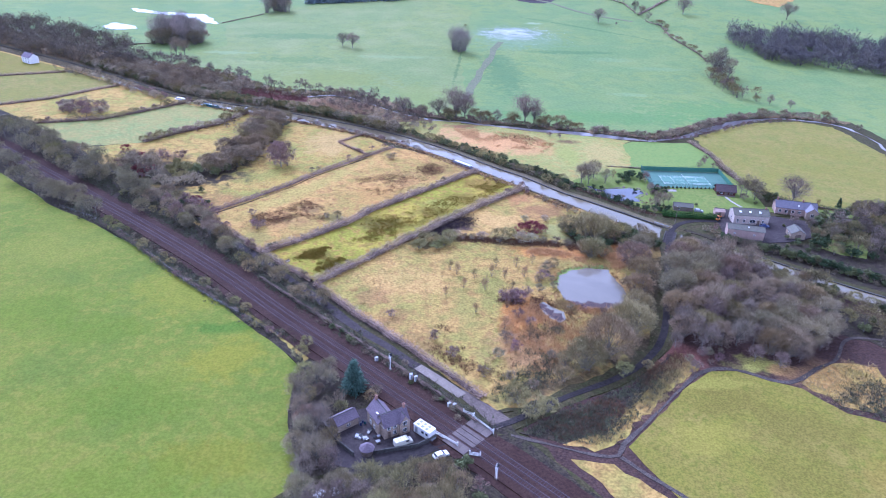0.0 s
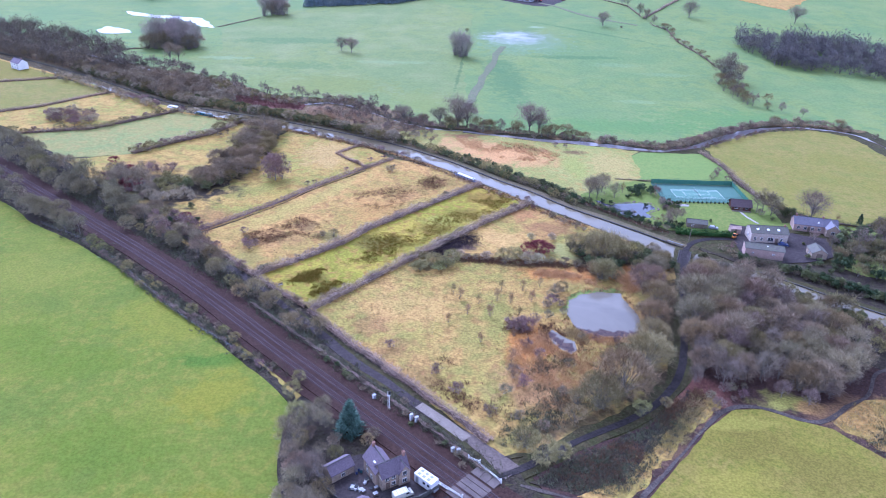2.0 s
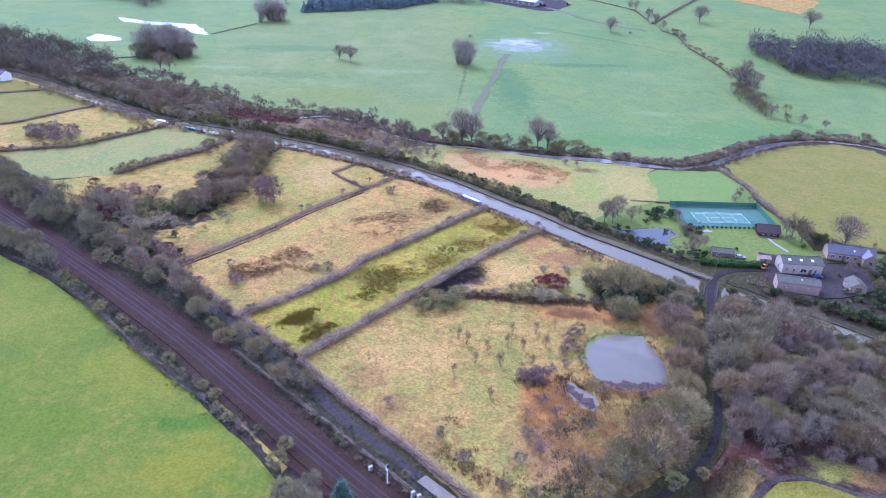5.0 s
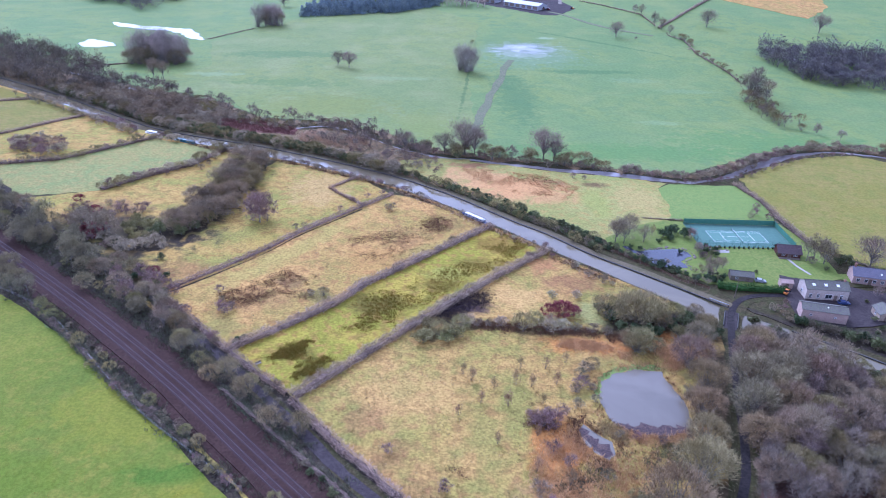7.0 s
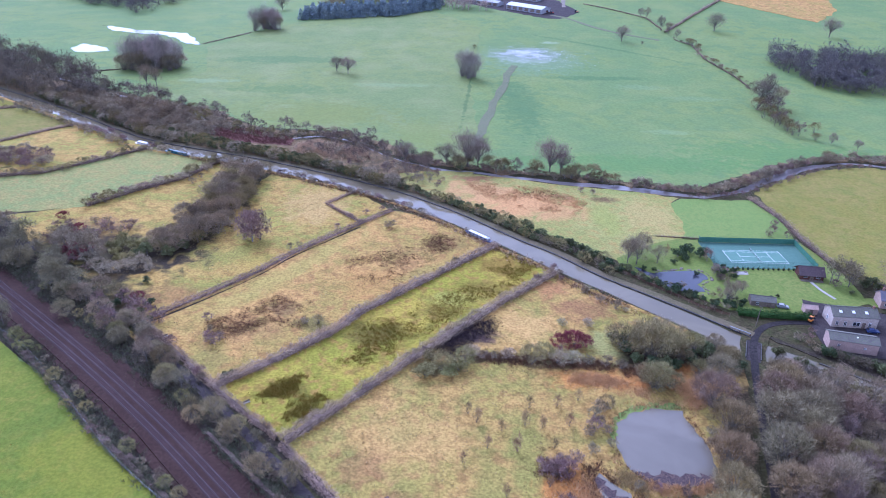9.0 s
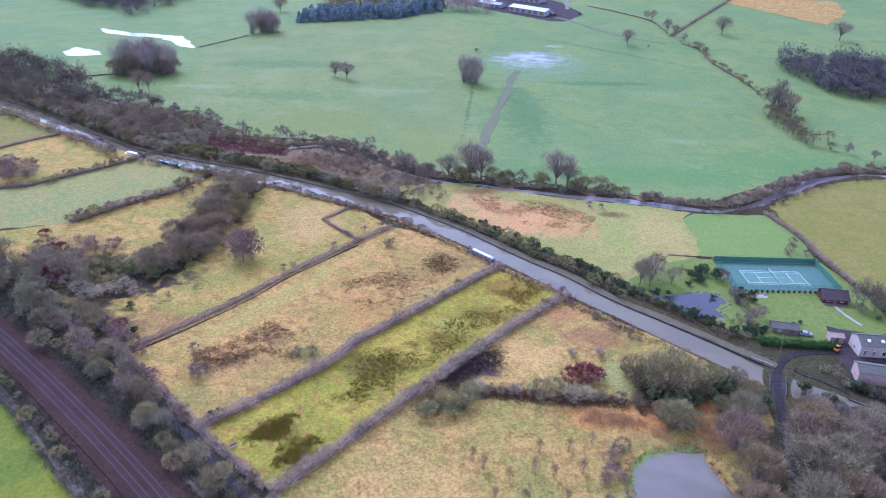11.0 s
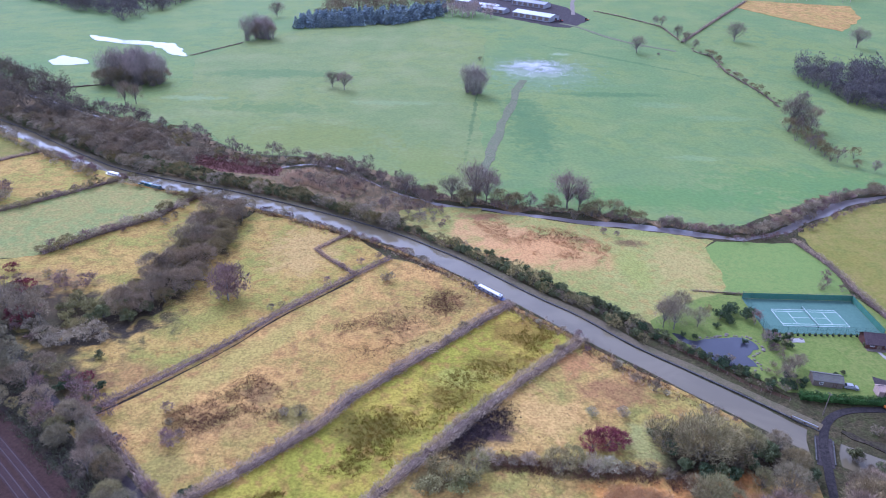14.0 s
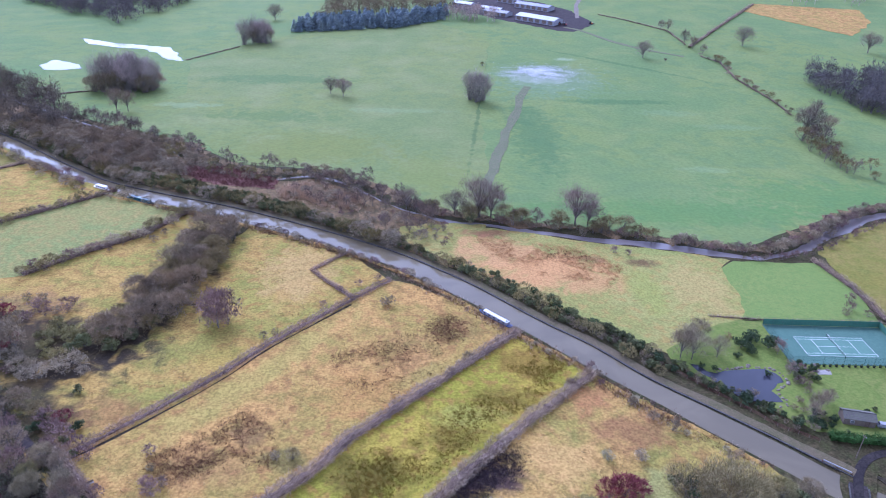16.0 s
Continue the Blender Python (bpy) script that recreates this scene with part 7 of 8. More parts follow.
def gable_block(t, cx, cy, L, W, eave, ridge, wall, roof, over=0.3, along=True, skirt=0.4):
    """A block with a pitched roof; its ridge runs along local x, or along y. Walls and roof are parts of t."""
    turn = Matrix.Translation((cx, cy, 0)) @ (Matrix.Identity(4) if along else Matrix.Rotation(math.pi / 2, 4, "Z"))
    bm = bmesh.new()
    a, b = L / 2, W / 2
    v = [bm.verts.new(p) for p in ((-a, -b, -skirt), (a, -b, -skirt), (a, b, -skirt), (-a, b, -skirt), (-a, -b, eave), (a, -b, eave), (a, b, eave), (-a, b, eave), (-a, 0, ridge), (a, 0, ridge))]
    for f in ((0, 1, 5, 4), (2, 3, 7, 6), (1, 2, 6, 9, 5), (3, 0, 4, 8, 7), (3, 2, 1, 0)):
        bm.faces.new([v[i] for i in f])
    bmesh.ops.transform(bm, matrix=turn, verts=bm.verts)
    part("wall", bm, wall, t)
    th = 0.14
    s = (ridge - eave) / b
    for sign in (-1, 1):
        bm = bmesh.new()
        y0, z0 = sign * (b + over), eave - s * over
        pts = [(-a - over, y0, z0), (a + over, y0, z0), (a + over, 0, ridge), (-a - over, 0, ridge)]
        lo = [bm.verts.new((x, y, z + 0.01)) for x, y, z in pts]
        hi = [bm.verts.new((x, y, z + th)) for x, y, z in pts]
        bm.faces.new(hi), bm.faces.new(lo[::-1])
        for i in range(4):
            j = (i + 1) % 4
            bm.faces.new((lo[i], lo[j], hi[j], hi[i]))
        bmesh.ops.recalc_face_normals(bm, faces=bm.faces)
        bmesh.ops.transform(bm, matrix=turn, verts=bm.verts)
        part("roof_slope", bm, roof, t)
    bm = bmesh.new()
    box_bm(bm, 0, 0, ridge + th, L + 2 * over, 0.28, 0.14, 0.04)
    bmesh.ops.transform(bm, matrix=turn, verts=bm.verts)
    part("ridge_cap", bm, M["stone_edge"], t)


def window(t, x, y, z, w, h, face, sill=True, kind="window"):
    """A framed window on a wall that faces -y ('s'), +y ('n'), +x ('e') or -x ('w')."""
    dx, dy = {"s": (0, -1), "n": (0, 1), "e": (1, 0), "w": (-1, 0)}[face]
    flat = dx == 0
    bm = bmesh.new()
    for u, q, su, sq in ((0, h / 2, w + 0.12, 0.09), (0, -h / 2, w + 0.12, 0.09), (-w / 2, 0, 0.09, h), (w / 2, 0, 0.09, h), (0, 0, 0.06, h)):
        box_bm(bm, x + (u if flat else dx * 0.03), y + (dy * 0.03 if flat else u), z + q, su if flat else 0.08, 0.08 if flat else su, sq)
    f = part(kind, bm, M["white_paint"] if kind == "window" else M["dark_wood"], t)
    bm = bmesh.new()
    box_bm(bm, x + dx * 0.01, y + dy * 0.01, z, w if flat else 0.05, 0.05 if flat else w, h)
    part("pane" if kind == "window" else "door_leaf", bm, M["glass"] if kind == "window" else M["wood"], f)
    if sill and kind == "window":
        bm = bmesh.new()
        box_bm(bm, x + dx * 0.08, y + dy * 0.08, z - h / 2 - 0.1, w + 0.3 if flat else 0.18, 0.18 if flat else w + 0.3, 0.1)
        part("sill", bm, M["stone_edge"], f)


def skylight(t, x, y, z, tilt, w=0.8, h=1.1):
    bm = bmesh.new()
    box_bm(bm, 0, 0, 0, w, h, 0.08, 0.02, pose(x, y, z, tilt, 0, 0))
    f = part("skylight", bm, M["white_paint"], t, "pale roof light")
    bm = bmesh.new()
    box_bm(bm, 0, 0, 0.05, w - 0.16, h - 0.16, 0.02, 0, pose(x, y, z, tilt, 0, 0))
    part("pane", bm, M["white_paint"], f)


def chimney(t, x, y, z0, z1, w=0.7):
    bm = bmesh.new()
    box_bm(bm, x, y, (z0 + z1) / 2, w, w * 0.75, z1 - z0, 0.02)
    box_bm(bm, x, y, z1, w + 0.14, w * 0.75 + 0.14, 0.12, 0.02)
    c = part("chimney", bm, M["brick_wall"], t)
    bm = bmesh.new()
    rod(bm, (x - w * .2, y, z1), (x - w * .2, y, z1 + 0.45), 0.12, 0.1, 8)
    part("chimney_pot", bm, M["brick_wall"], c)


# crossing keeper's cottage: two crossed gables
cot = base_at("cottage", -4.6, 131.0, 30)
gable_block(cot, -1.4, 1.3, 6.8, 5.0, 4.2, 6.9, M["stone_wall"], M["slate"], 0.3, False)
gable_block(cot, 0.4, -2.0, 7.2, 4.4, 4.2, 6.7, M["stone_wall"], M["slate"], 0.3, True)
gable_block(cot, 2.6, -3.4, 2.6, 3.0, 4.0, 6.0, M["stone_wall"], M["slate"], 0.25, False)
chimney(cot, -1.4, 4.2, 6.0, 8.0)
chimney(cot, 3.6, -2.0, 5.9, 7.8)
for x, z in ((2.6, 1.4), (2.6, 3.7)):
    window(cot, x, -4.7, z, 1.1, 1.2, "s")
for x, z in ((-0.2, 1.4), (-1.9, 3.4), (-0.2, 3.4)):
    window(cot, x, -4.2, z, 0.9, 1.1, "s")
for y, z in ((0.4, 1.3), (2.6, 1.3), (2.6, 3.4)):
    window(cot, -3.9, y, z, 0.8, 1.1, "w")
window(cot, 4.0, -1.4, 1.4, 0.9, 1.2, "e")
window(cot, -1.8, -4.2, 1.0, 0.9, 2.0, "s", kind="door")
skylight(cot, -2.9, 0.4, 5.5, 0, 0.7, 0.9)
boxes("bargeboard", [(-3.5, -2.0, 4.0, 0.06, 5.0, 0.1)], M["white_paint"], cot)
tagged(cot, "stone crossing cottage with purple slate gables", "house")

shed = base_at("outbuilding", -15.2, 131.6, 38)
gable_block(shed, 0, 0, 6.4, 4.2, 2.4, 3.9, M["stone_wall"], M["slate"], 0.25)
window(shed, 0, -2.1, 1.2, 1.0, 0.9, "s")
window(shed, 3.2, 0, 1.05, 1.0, 2.0, "e", kind="door")
tagged(shed, "small stone outbuilding with a purple slate roof", "outbuilding")

gaz = base_at("summerhouse", -9.0, 121.8, 10)
bm = bmesh.new()
bmesh.ops.create_cone(bm, cap_ends=True, segments=8, radius1=1.5, radius2=1.5, depth=2.0, matrix=Matrix.Translation((0, 0, 1.0)))
part("wall", bm, M["wood"], gaz)
bm = bmesh.new()
bmesh.ops.create_cone(bm, cap_ends=True, segments=8, radius1=2.1, radius2=0.08, depth=1.3, matrix=Matrix.Translation((0, 0, 2.55)))
part("roof", bm, M["slate"], gaz)
bm = bmesh.new()
rod(bm, (0, 0, 3.1), (0, 0, 3.5), 0.05, 0.02)
part("finial", bm, M["wood"], gaz)
tagged(gaz, "eight-sided garden summerhouse with a slate roof", "summerhouse")

far_house = base_at("canal_house", -265, 490, -35)
gable_block(far_house, 0, 0, 11, 7, 4.6, 7.2, M["white_paint"], M["slate"], 0.3)
for x in (-3.5, 0, 3.5):
    window(far_house, x, -3.5, 1.5, 1.0, 1.2, "s")
    window(far_house, x, -3.5, 3.6, 1.0, 1.0, "s")
chimney(far_house, 4.6, 0, 6.4, 8.4)
tagged(far_house, "white house with a slate roof by the canal", "house")

# the converted barns by the canal
barn = base_at("barn", 128.7, 242.3, -14)
gable_block(barn, 0, 0, 15.0, 6.0, 4.0, 5.2, M["pink_wall"], M["stone_slate"], 0.3)
for x in (-5, -1.5, 4.5):
    window(barn, x, 3.0, 1.5, 1.0, 1.0, "n")
window(barn, 2.0, 3.0, 1.05, 1.8, 2.1, "n", kind="door")
for x in (-4.5, 3.5):
    window(barn, x, -3.0, 2.2, 0.7, 0.6, "s")
skylight(barn, 1.0, -1.2, 4.92, 21, 0.5, 0.5)
tagged(barn, "long pink-walled barn with a mossy stone roof", "barn")

conv = base_at("barn_house", 136.2, 256.4, -5)
gable_block(conv, 0, 0, 15.5, 7.4, 4.3, 6.2, M["pale_wall"], M["stone_slate"], 0.3)
for x in (-5.0, -0.6, 3.8):
    skylight(conv, x, -2.0, 5.38, 27, 1.1, 1.1)
for x, w in ((-6, 0.9), (-3.2, 0.9), (0.6, 2.4), (5.2, 0.9)):
    window(conv, x, -3.7, 1.6, w, 1.5, "s")
window(conv, 3.2, -3.7, 1.05, 1.0, 2.1, "s", kind="door")
window(conv, -7.75, 0, 1.8, 1.0, 1.1, "w")
chimney(conv, 6.8, 0, 5.2, 7.0)
tagged(conv, "pale converted barn with three bright roof lights", "house")

house = base_at("farmhouse", 160.0, 266.4, -14)
gable_block(house, 0, 0, 18.0, 6.8, 3.2, 5.6, M["pink_wall"], M["slate_blue"], 0.3)
gable_block(house, 6.5, -2.4, 8.0, 5.2, 3.2, 5.3, M["stone_wall"], M["slate_blue"], 0.3, False)
for x in (-7, -4.2, -1.2, 1.6):
    window(house, x, -3.4, 1.6, 1.2, 1.2, "s")
window(house, -2.7, -3.4, 1.05, 0.95, 2.1, "s", kind="door")
window(house, 6.5, -6.4, 1.7, 1.4, 1.3, "s")
for x in (-6, -2, 2, 6):
    window(house, x, 3.4, 1.6, 1.1, 1.2, "n")
skylight(house, 1.0, -2.1, 4.32, 35, 0.6, 0.8)
chimney(house, -8.2, 0, 4.8, 6.8)
chimney(house, 3.0, 0, 4.8, 6.6)
tagged(house, "long low farmhouse with a blue slate roof", "house")

out = base_at("garage", 149.6, 243.2, -8)
gable_block(out, 0, 0, 6.4, 6.0, 2.5, 4.2, M["stone_wall"], M["stone_slate"], 0.3, False)
window(out, 0, -3.2, 1.05, 2.2, 2.1, "s", kind="door")
window(out, -3.0, 0, 1.4, 0.9, 0.9, "w")
tagged(out, "small stone garage with a mossy roof", "garage")

gsh = base_at("garden_shed", 112.6, 266.8, -12)
gable_block(gsh, 0, 0, 8.6, 4.6, 2.1, 3.2, M["wood"], M["stone_slate"], 0.25)
window(gsh, -2, -2.3, 1.2, 1.0, 0.8, "s")
window(gsh, 2, -2.3, 1.0, 0.9, 1.9, "s", kind="door")
tagged(gsh, "low timber garden shed with a grey roof", "shed")

lean = base_at("garden_store", 126.2, 262.0, -8)
gable_block(lean, 0, 0, 4.4, 3.4, 2.2, 3.1, M["pink_wall"], M["pink_wall"], 0.2)
window(lean, 0, -1.7, 1.0, 1.0, 2.0, "s", kind="door")
tagged(lean, "small pinkish garden store beside the hedge", "shed")

pav = base_at("pavilion", 138.0, 286.2, -8)
gable_block(pav, 0, 0, 8.6, 6.2, 2.3, 4.4, M["dark_wood"], M["brown_roof"], 0.7)
for x in (-2.4, 2.4):
    window(pav, x, -3.1, 1.4, 1.3, 1.0, "s")
window(pav, 0, -3.1, 1.05, 1.6, 2.0, "s", kind="door")
boxes("veranda", [(0, -4.0, 0.05, 8.6, 1.6, 0.18)], M["wood"], pav)
for x in (-4.1, 4.1):
    boxes("post", [(x, -3.7, 1.1, 0.14, 0.14, 2.2)], M["dark_wood"], pav)
tagged(pav, "dark brown timber tennis pavilion with a wide roof", "pavilion")

# the farm on the rise
def farm_shed(x, y, yaw, L, W, eave, ridge, roof, label, wall="grey_paint"):
    t = base_at("farm_shed", x, y, yaw, 0.0)
    gable_block(t, 0, 0, L, W, eave, ridge, M[wall], M[roof], 0.5, skirt=3.5)
    n = max(2, int(L / 7))
    for i in range(n):
        window(t, -L / 2 + (i + 0.5) * L / n, -W / 2, eave * 0.45, L / n * 0.6, eave * 0.75, "s", kind="door")
    return tagged(t, label, "farm shed", "sheds at the farm")


farm_shed(101, 789, -43, 47, 17, 4.2, 6.6, "sheet_roof", "large farm shed with a pale sheet roof")
farm_shed(66, 822, -40, 30, 12, 3.6, 5.4, "grey_sheet", "grey-roofed cattle shed at the farm")
farm_shed(62, 840, -38, 26, 9, 3.2, 4.8, "sheet_roof", "pale-roofed farm shed with open bays")
farm_shed(104, 846, -42, 44, 13, 4.0, 6.0, "grey_sheet", "long grey-roofed farm shed")
farm_shed(36, 868, -40, 26, 11, 3.6, 5.4, "sheet_roof", "pale-roofed farm shed behind the spinney")
farm_shed(84, 880, -42, 30, 12, 4.2, 6.4, "grey_sheet", "grey farm shed at the back of the yard")
land("farm_yard", "pale muddy concrete farm yard", [(20, 870), (62, 805), (112, 752), (126, 748), (150, 778), (138, 830), (110, 880), (60, 910)], 0.1, "track", 1.0, 71, 6, "yard")
strip("farm_road", "pale farm road across the pasture", [(120, 765), (132, 752), (150, 716), (170, 690), (196, 668)], 4.0, 0.12, "mud", 0.4, 72, "road")
strip("farm_drive", "pale farm drive on the far rise", [(138, 800), (146, 850), (158, 900), (160, 960)], 4.0, 0.12, "concrete", 0.3, 73, "road")


def farm_machine(x, y, yaw, paint, label):
    t = base_at("tractor", x, y, yaw, 0.1)
    boxes("body", [(0.9, 0, 1.15, 2.0, 0.9, 0.8), (-0.2, 0, 0.9, 3.2, 0.7, 0.5)], M[paint], t, bevel=0.08)
    boxes("cab", [(-0.8, 0, 2.0, 1.4, 1.4, 1.5)], M["glass"], t, bevel=0.1)
    for x_, r, w in ((-0.9, 0.8, 0.45), (1.4, 0.5, 0.3)):
        for y_ in (-0.85, 0.85):
            bm = bmesh.new()
            rod(bm, (x_, y_ - w / 2, r), (x_, y_ + w / 2, r), r, r, 14)
            part("wheel", bm, M["black"], t)
    return tagged(t, label, "tractor", "farm machines")


farm_machine(122, 772, 20, "red_paint", "red tractor parked in the farm yard")
farm_machine(118, 776, 70, "red_paint", "red tractor parked beside the shed")
farm_machine(146, 775, -30, "orange_paint", "orange machine beside the farm road")

# ---------------------------------------------------------------- railway
rl = smooth_line(RAIL, 4.0)
_, rn = normals_of(rl)
al = np.concatenate([[0], np.cumsum(np.linalg.norm(np.diff(rl, axis=0), axis=1))])


def swept(pts, w, h, z):
    """A bar of rectangular section along a line."""
    _, nr = normals_of(pts)
    vs, fs = [], []
    for p, n in zip(pts, nr):
        for u, v in ((-w / 2, 0), (-w / 2, h), (w / 2, h), (w / 2, 0)):
            vs.append((p[0] + n[0] * u, p[1] + n[1] * u, z + v))
    for i in range(len(pts) - 1):
        o = 4 * i
        fs += [(o + k, o + (k + 1) % 4, o + 4 + (k + 1) % 4, o + 4 + k) for k in range(4)]
    return vs, fs


for off, words in ((-1.75 / PLAN, "railway track on concrete sleepers, eastern line"), (1.75 / PLAN, "railway track on concrete sleepers, western line")):
    t = empty("railway_track", Matrix.Identity(4))
    for g in (-0.75 / PLAN, 0.75 / PLAN):
        v, f = swept(rl + rn * (off + g), 0.07, 0.17, 0.66)
        put("rail", mesh("rail", v, f, M["steel"]), t)
    vs, fs = [], []
    for d in np.arange(0, al[-1], 0.75):
        c = np.array([np.interp(d, al, rl[:, 0]), np.interp(d, al, rl[:, 1])])
        n = np.array([np.interp(d, al, rn[:, 0]), np.interp(d, al, rn[:, 1])])
        n /= np.linalg.norm(n)
        a = np.array([n[1], -n[0]])
        c = c + n * off
        o = len(vs)
        for z in (0.50, 0.68):
            for su, sv in ((-1, -1), (1, -1), (1, 1), (-1, 1)):
                p = c + n * su * 1.12 + a * sv * 0.12
                vs.append((p[0], p[1], z))
        fs += [(o, o + 1, o + 5, o + 4), (o + 1, o + 2, o + 6, o + 5), (o + 2, o + 3, o + 7, o + 6), (o + 3, o, o + 4, o + 7), (o + 4, o + 5, o + 6, o + 7)]
    tagged(put("sleeper_bed", mesh("sleeper_bed", vs, fs, M["sleeper"]), t), kind="stuff")
    tagged(t, words, "railway track", "railway tracks")

xing = base_at("level_crossing", 14.6, 127.4, -45, 0.62)
for i in range(3):
    for j, (y, w) in enumerate(((-4.6, 3.0), (-1.75, 1.3), (0.0, 1.8), (1.75, 1.3), (4.6, 3.0))):
        boxes("deck_panel", [((i - 1) * 2.55, y, 0.1, 2.5, w, 0.24)], M["deck"], xing, bevel=0.02)
tagged(xing, "worn grey crossing deck between the rails", "level crossing")


def gate(x, y, yaw, L, label):
    """A white timber crossing gate with a brace."""
    t = base_at("crossing_gate", x, y, yaw, 0.36)
    for z in (0.35, 0.75, 1.2):
        boxes("rail", [(0, 0, z, L, 0.09, 0.14)], M["white_paint"], t, bevel=0.01)
    for u in np.linspace(-L / 2, L / 2, 5):
        boxes("upright", [(float(u), 0, 0.75, 0.1, 0.11, 1.2)], M["white_paint"], t)
    bm = bmesh.new()
    rod(bm, (-L / 2, 0.06, 0.3), (L / 2, 0.06, 1.2), 0.05)
    part("brace", bm, M["white_paint"], t)
    for u in (-L / 2 - 0.25, L / 2 + 0.25):
        boxes("post", [(u, 0, 0.85, 0.26, 0.26, 1.8)], M["white_paint"], t, bevel=0.03)
    return tagged(t, label, "gate", "level crossing gates")


gate(9.0, 126.6, -40, 8.0, "white timber crossing gate on the cottage side")
gate(18.4, 131.5, -50, 7.6, "weathered white crossing gate on the lane side")
gate(15.8, 121.2, -10, 2.2, "short white wicket gate beside the railway")
gate(15.2, 135.2, -30, 2.8, "pale timber gate beside the track")


def signal(x, y, h, label):
    t = base_at("signal_post", x, y, 40, 0.4)
    bm = bmesh.new()
    rod(bm, (0, 0, 0), (0, 0, h), 0.13, 0.10, 10)
    part("post", bm, M["white_paint"], t)
    boxes("head", [(0, -0.2, h - 0.5, 0.5, 0.35, 1.1)], M["black"], t, bevel=0.04)
    boxes("platform", [(0, 0.2, h - 1.6, 0.9, 0.7, 0.06)], M["grey_paint"], t)
    bm = bmesh.new()
    for u in (-0.22, 0.22):
        rod(bm, (u, 0.4, 0), (u, 0.4, h - 0.4), 0.03)
    for k in range(int(h / 0.4)):
        rod(bm, (-0.22, 0.4, 0.3 + k * 0.4), (0.22, 0.4, 0.3 + k * 0.4), 0.02)
    part("ladder", bm, M["white_paint"], t)
    boxes("base", [(0, 0, 0.15, 0.8, 0.8, 0.5)], M["concrete"], t, bevel=0.05)
    return tagged(t, label, "signal", "railway signals")


signal(-5.0, 153.2, 6.2, "white railway signal post with a ladder")
signal(20.2, 114.4, 5.0, "white railway signal post near the crossing")


def cabinet(x, y, h, yaw=40):
    t = base_at("lineside_cabinet", x, y, yaw, 0.35)
    boxes("body", [(0, 0, h / 2 + 0.1, 0.95, 0.6, h)], M["white_paint"], t, bevel=0.03)
    boxes("door", [(0, -0.31, h / 2 + 0.1, 0.8, 0.03, h - 0.2)], M["grey_paint"], t)
    boxes("lid", [(0, 0, h + 0.13, 1.08, 0.72, 0.07)], M["grey_paint"], t, bevel=0.02)
    boxes("plinth", [(0, 0, 0.05, 1.1, 0.8, 0.2)], M["concrete"], t)
    return tagged(t, "pale lineside equipment cabinet beside the rails", "cabinet", "lineside cabinets")


for x, y, h in ((-9.0, 157.0, 1.4), (0.6, 149.3, 1.9), (1.9, 148.6, 1.7), (10.4, 138.6, 1.2), (11.7, 138.0, 1.4), (13.2, 119.8, 1.0)):
    cabinet(x, y, h)

# lineside post and wire fence along the grass field
fence = empty("lineside_fence", Matrix.Identity(4))
fl = offset_line([(-139, 254), (-110, 235), (-72, 196), (-51, 178), (-37, 167)], 0.6, 3.0)
pm = bmesh.new()
box_bm(pm, 0, 0, 0.6, 0.12, 0.12, 1.3, 0.02)
post_mesh = bpy.data.meshes.new("post")
pm.to_mesh(post_mesh)
pm.free()
post_mesh.materials.append(M["wood"])
for p in fl:
    put("post", post_mesh, fence, m=Matrix.Translation(Vector((p[0], p[1], 0.25)) * PLAN))
for z in (0.6, 1.0, 1.35):
    v, f = swept(fl, 0.02, 0.02, z)
    put("wire", mesh("wire", v, f, M["grey_paint"]), fence)
tagged(fence, "post and wire fence beside the grass field", "fence")

# brown timber fence between towpath and gardens
tf = empty("towpath_fence", Matrix.Identity(4))
tl = smooth_line([(66.8, 290.6), (73.7, 283.4), (79.9, 276.1), (86, 269.7), (90.6, 264.2), (94.8, 261.4), (98.8, 258.6)], 2.5)
for p in tl:
    put("post", post_mesh, tf, m=Matrix.Translation(Vector((p[0], p[1], 0.25)) * PLAN))
for z in (0.55, 0.95, 1.25):
    v, f = swept(tl, 0.05, 0.12, z)
    put("rail", mesh("rail", v, f, M["dark_wood"]), tf)
tagged(tf, "brown timber rail fence beside the towpath", "fence")

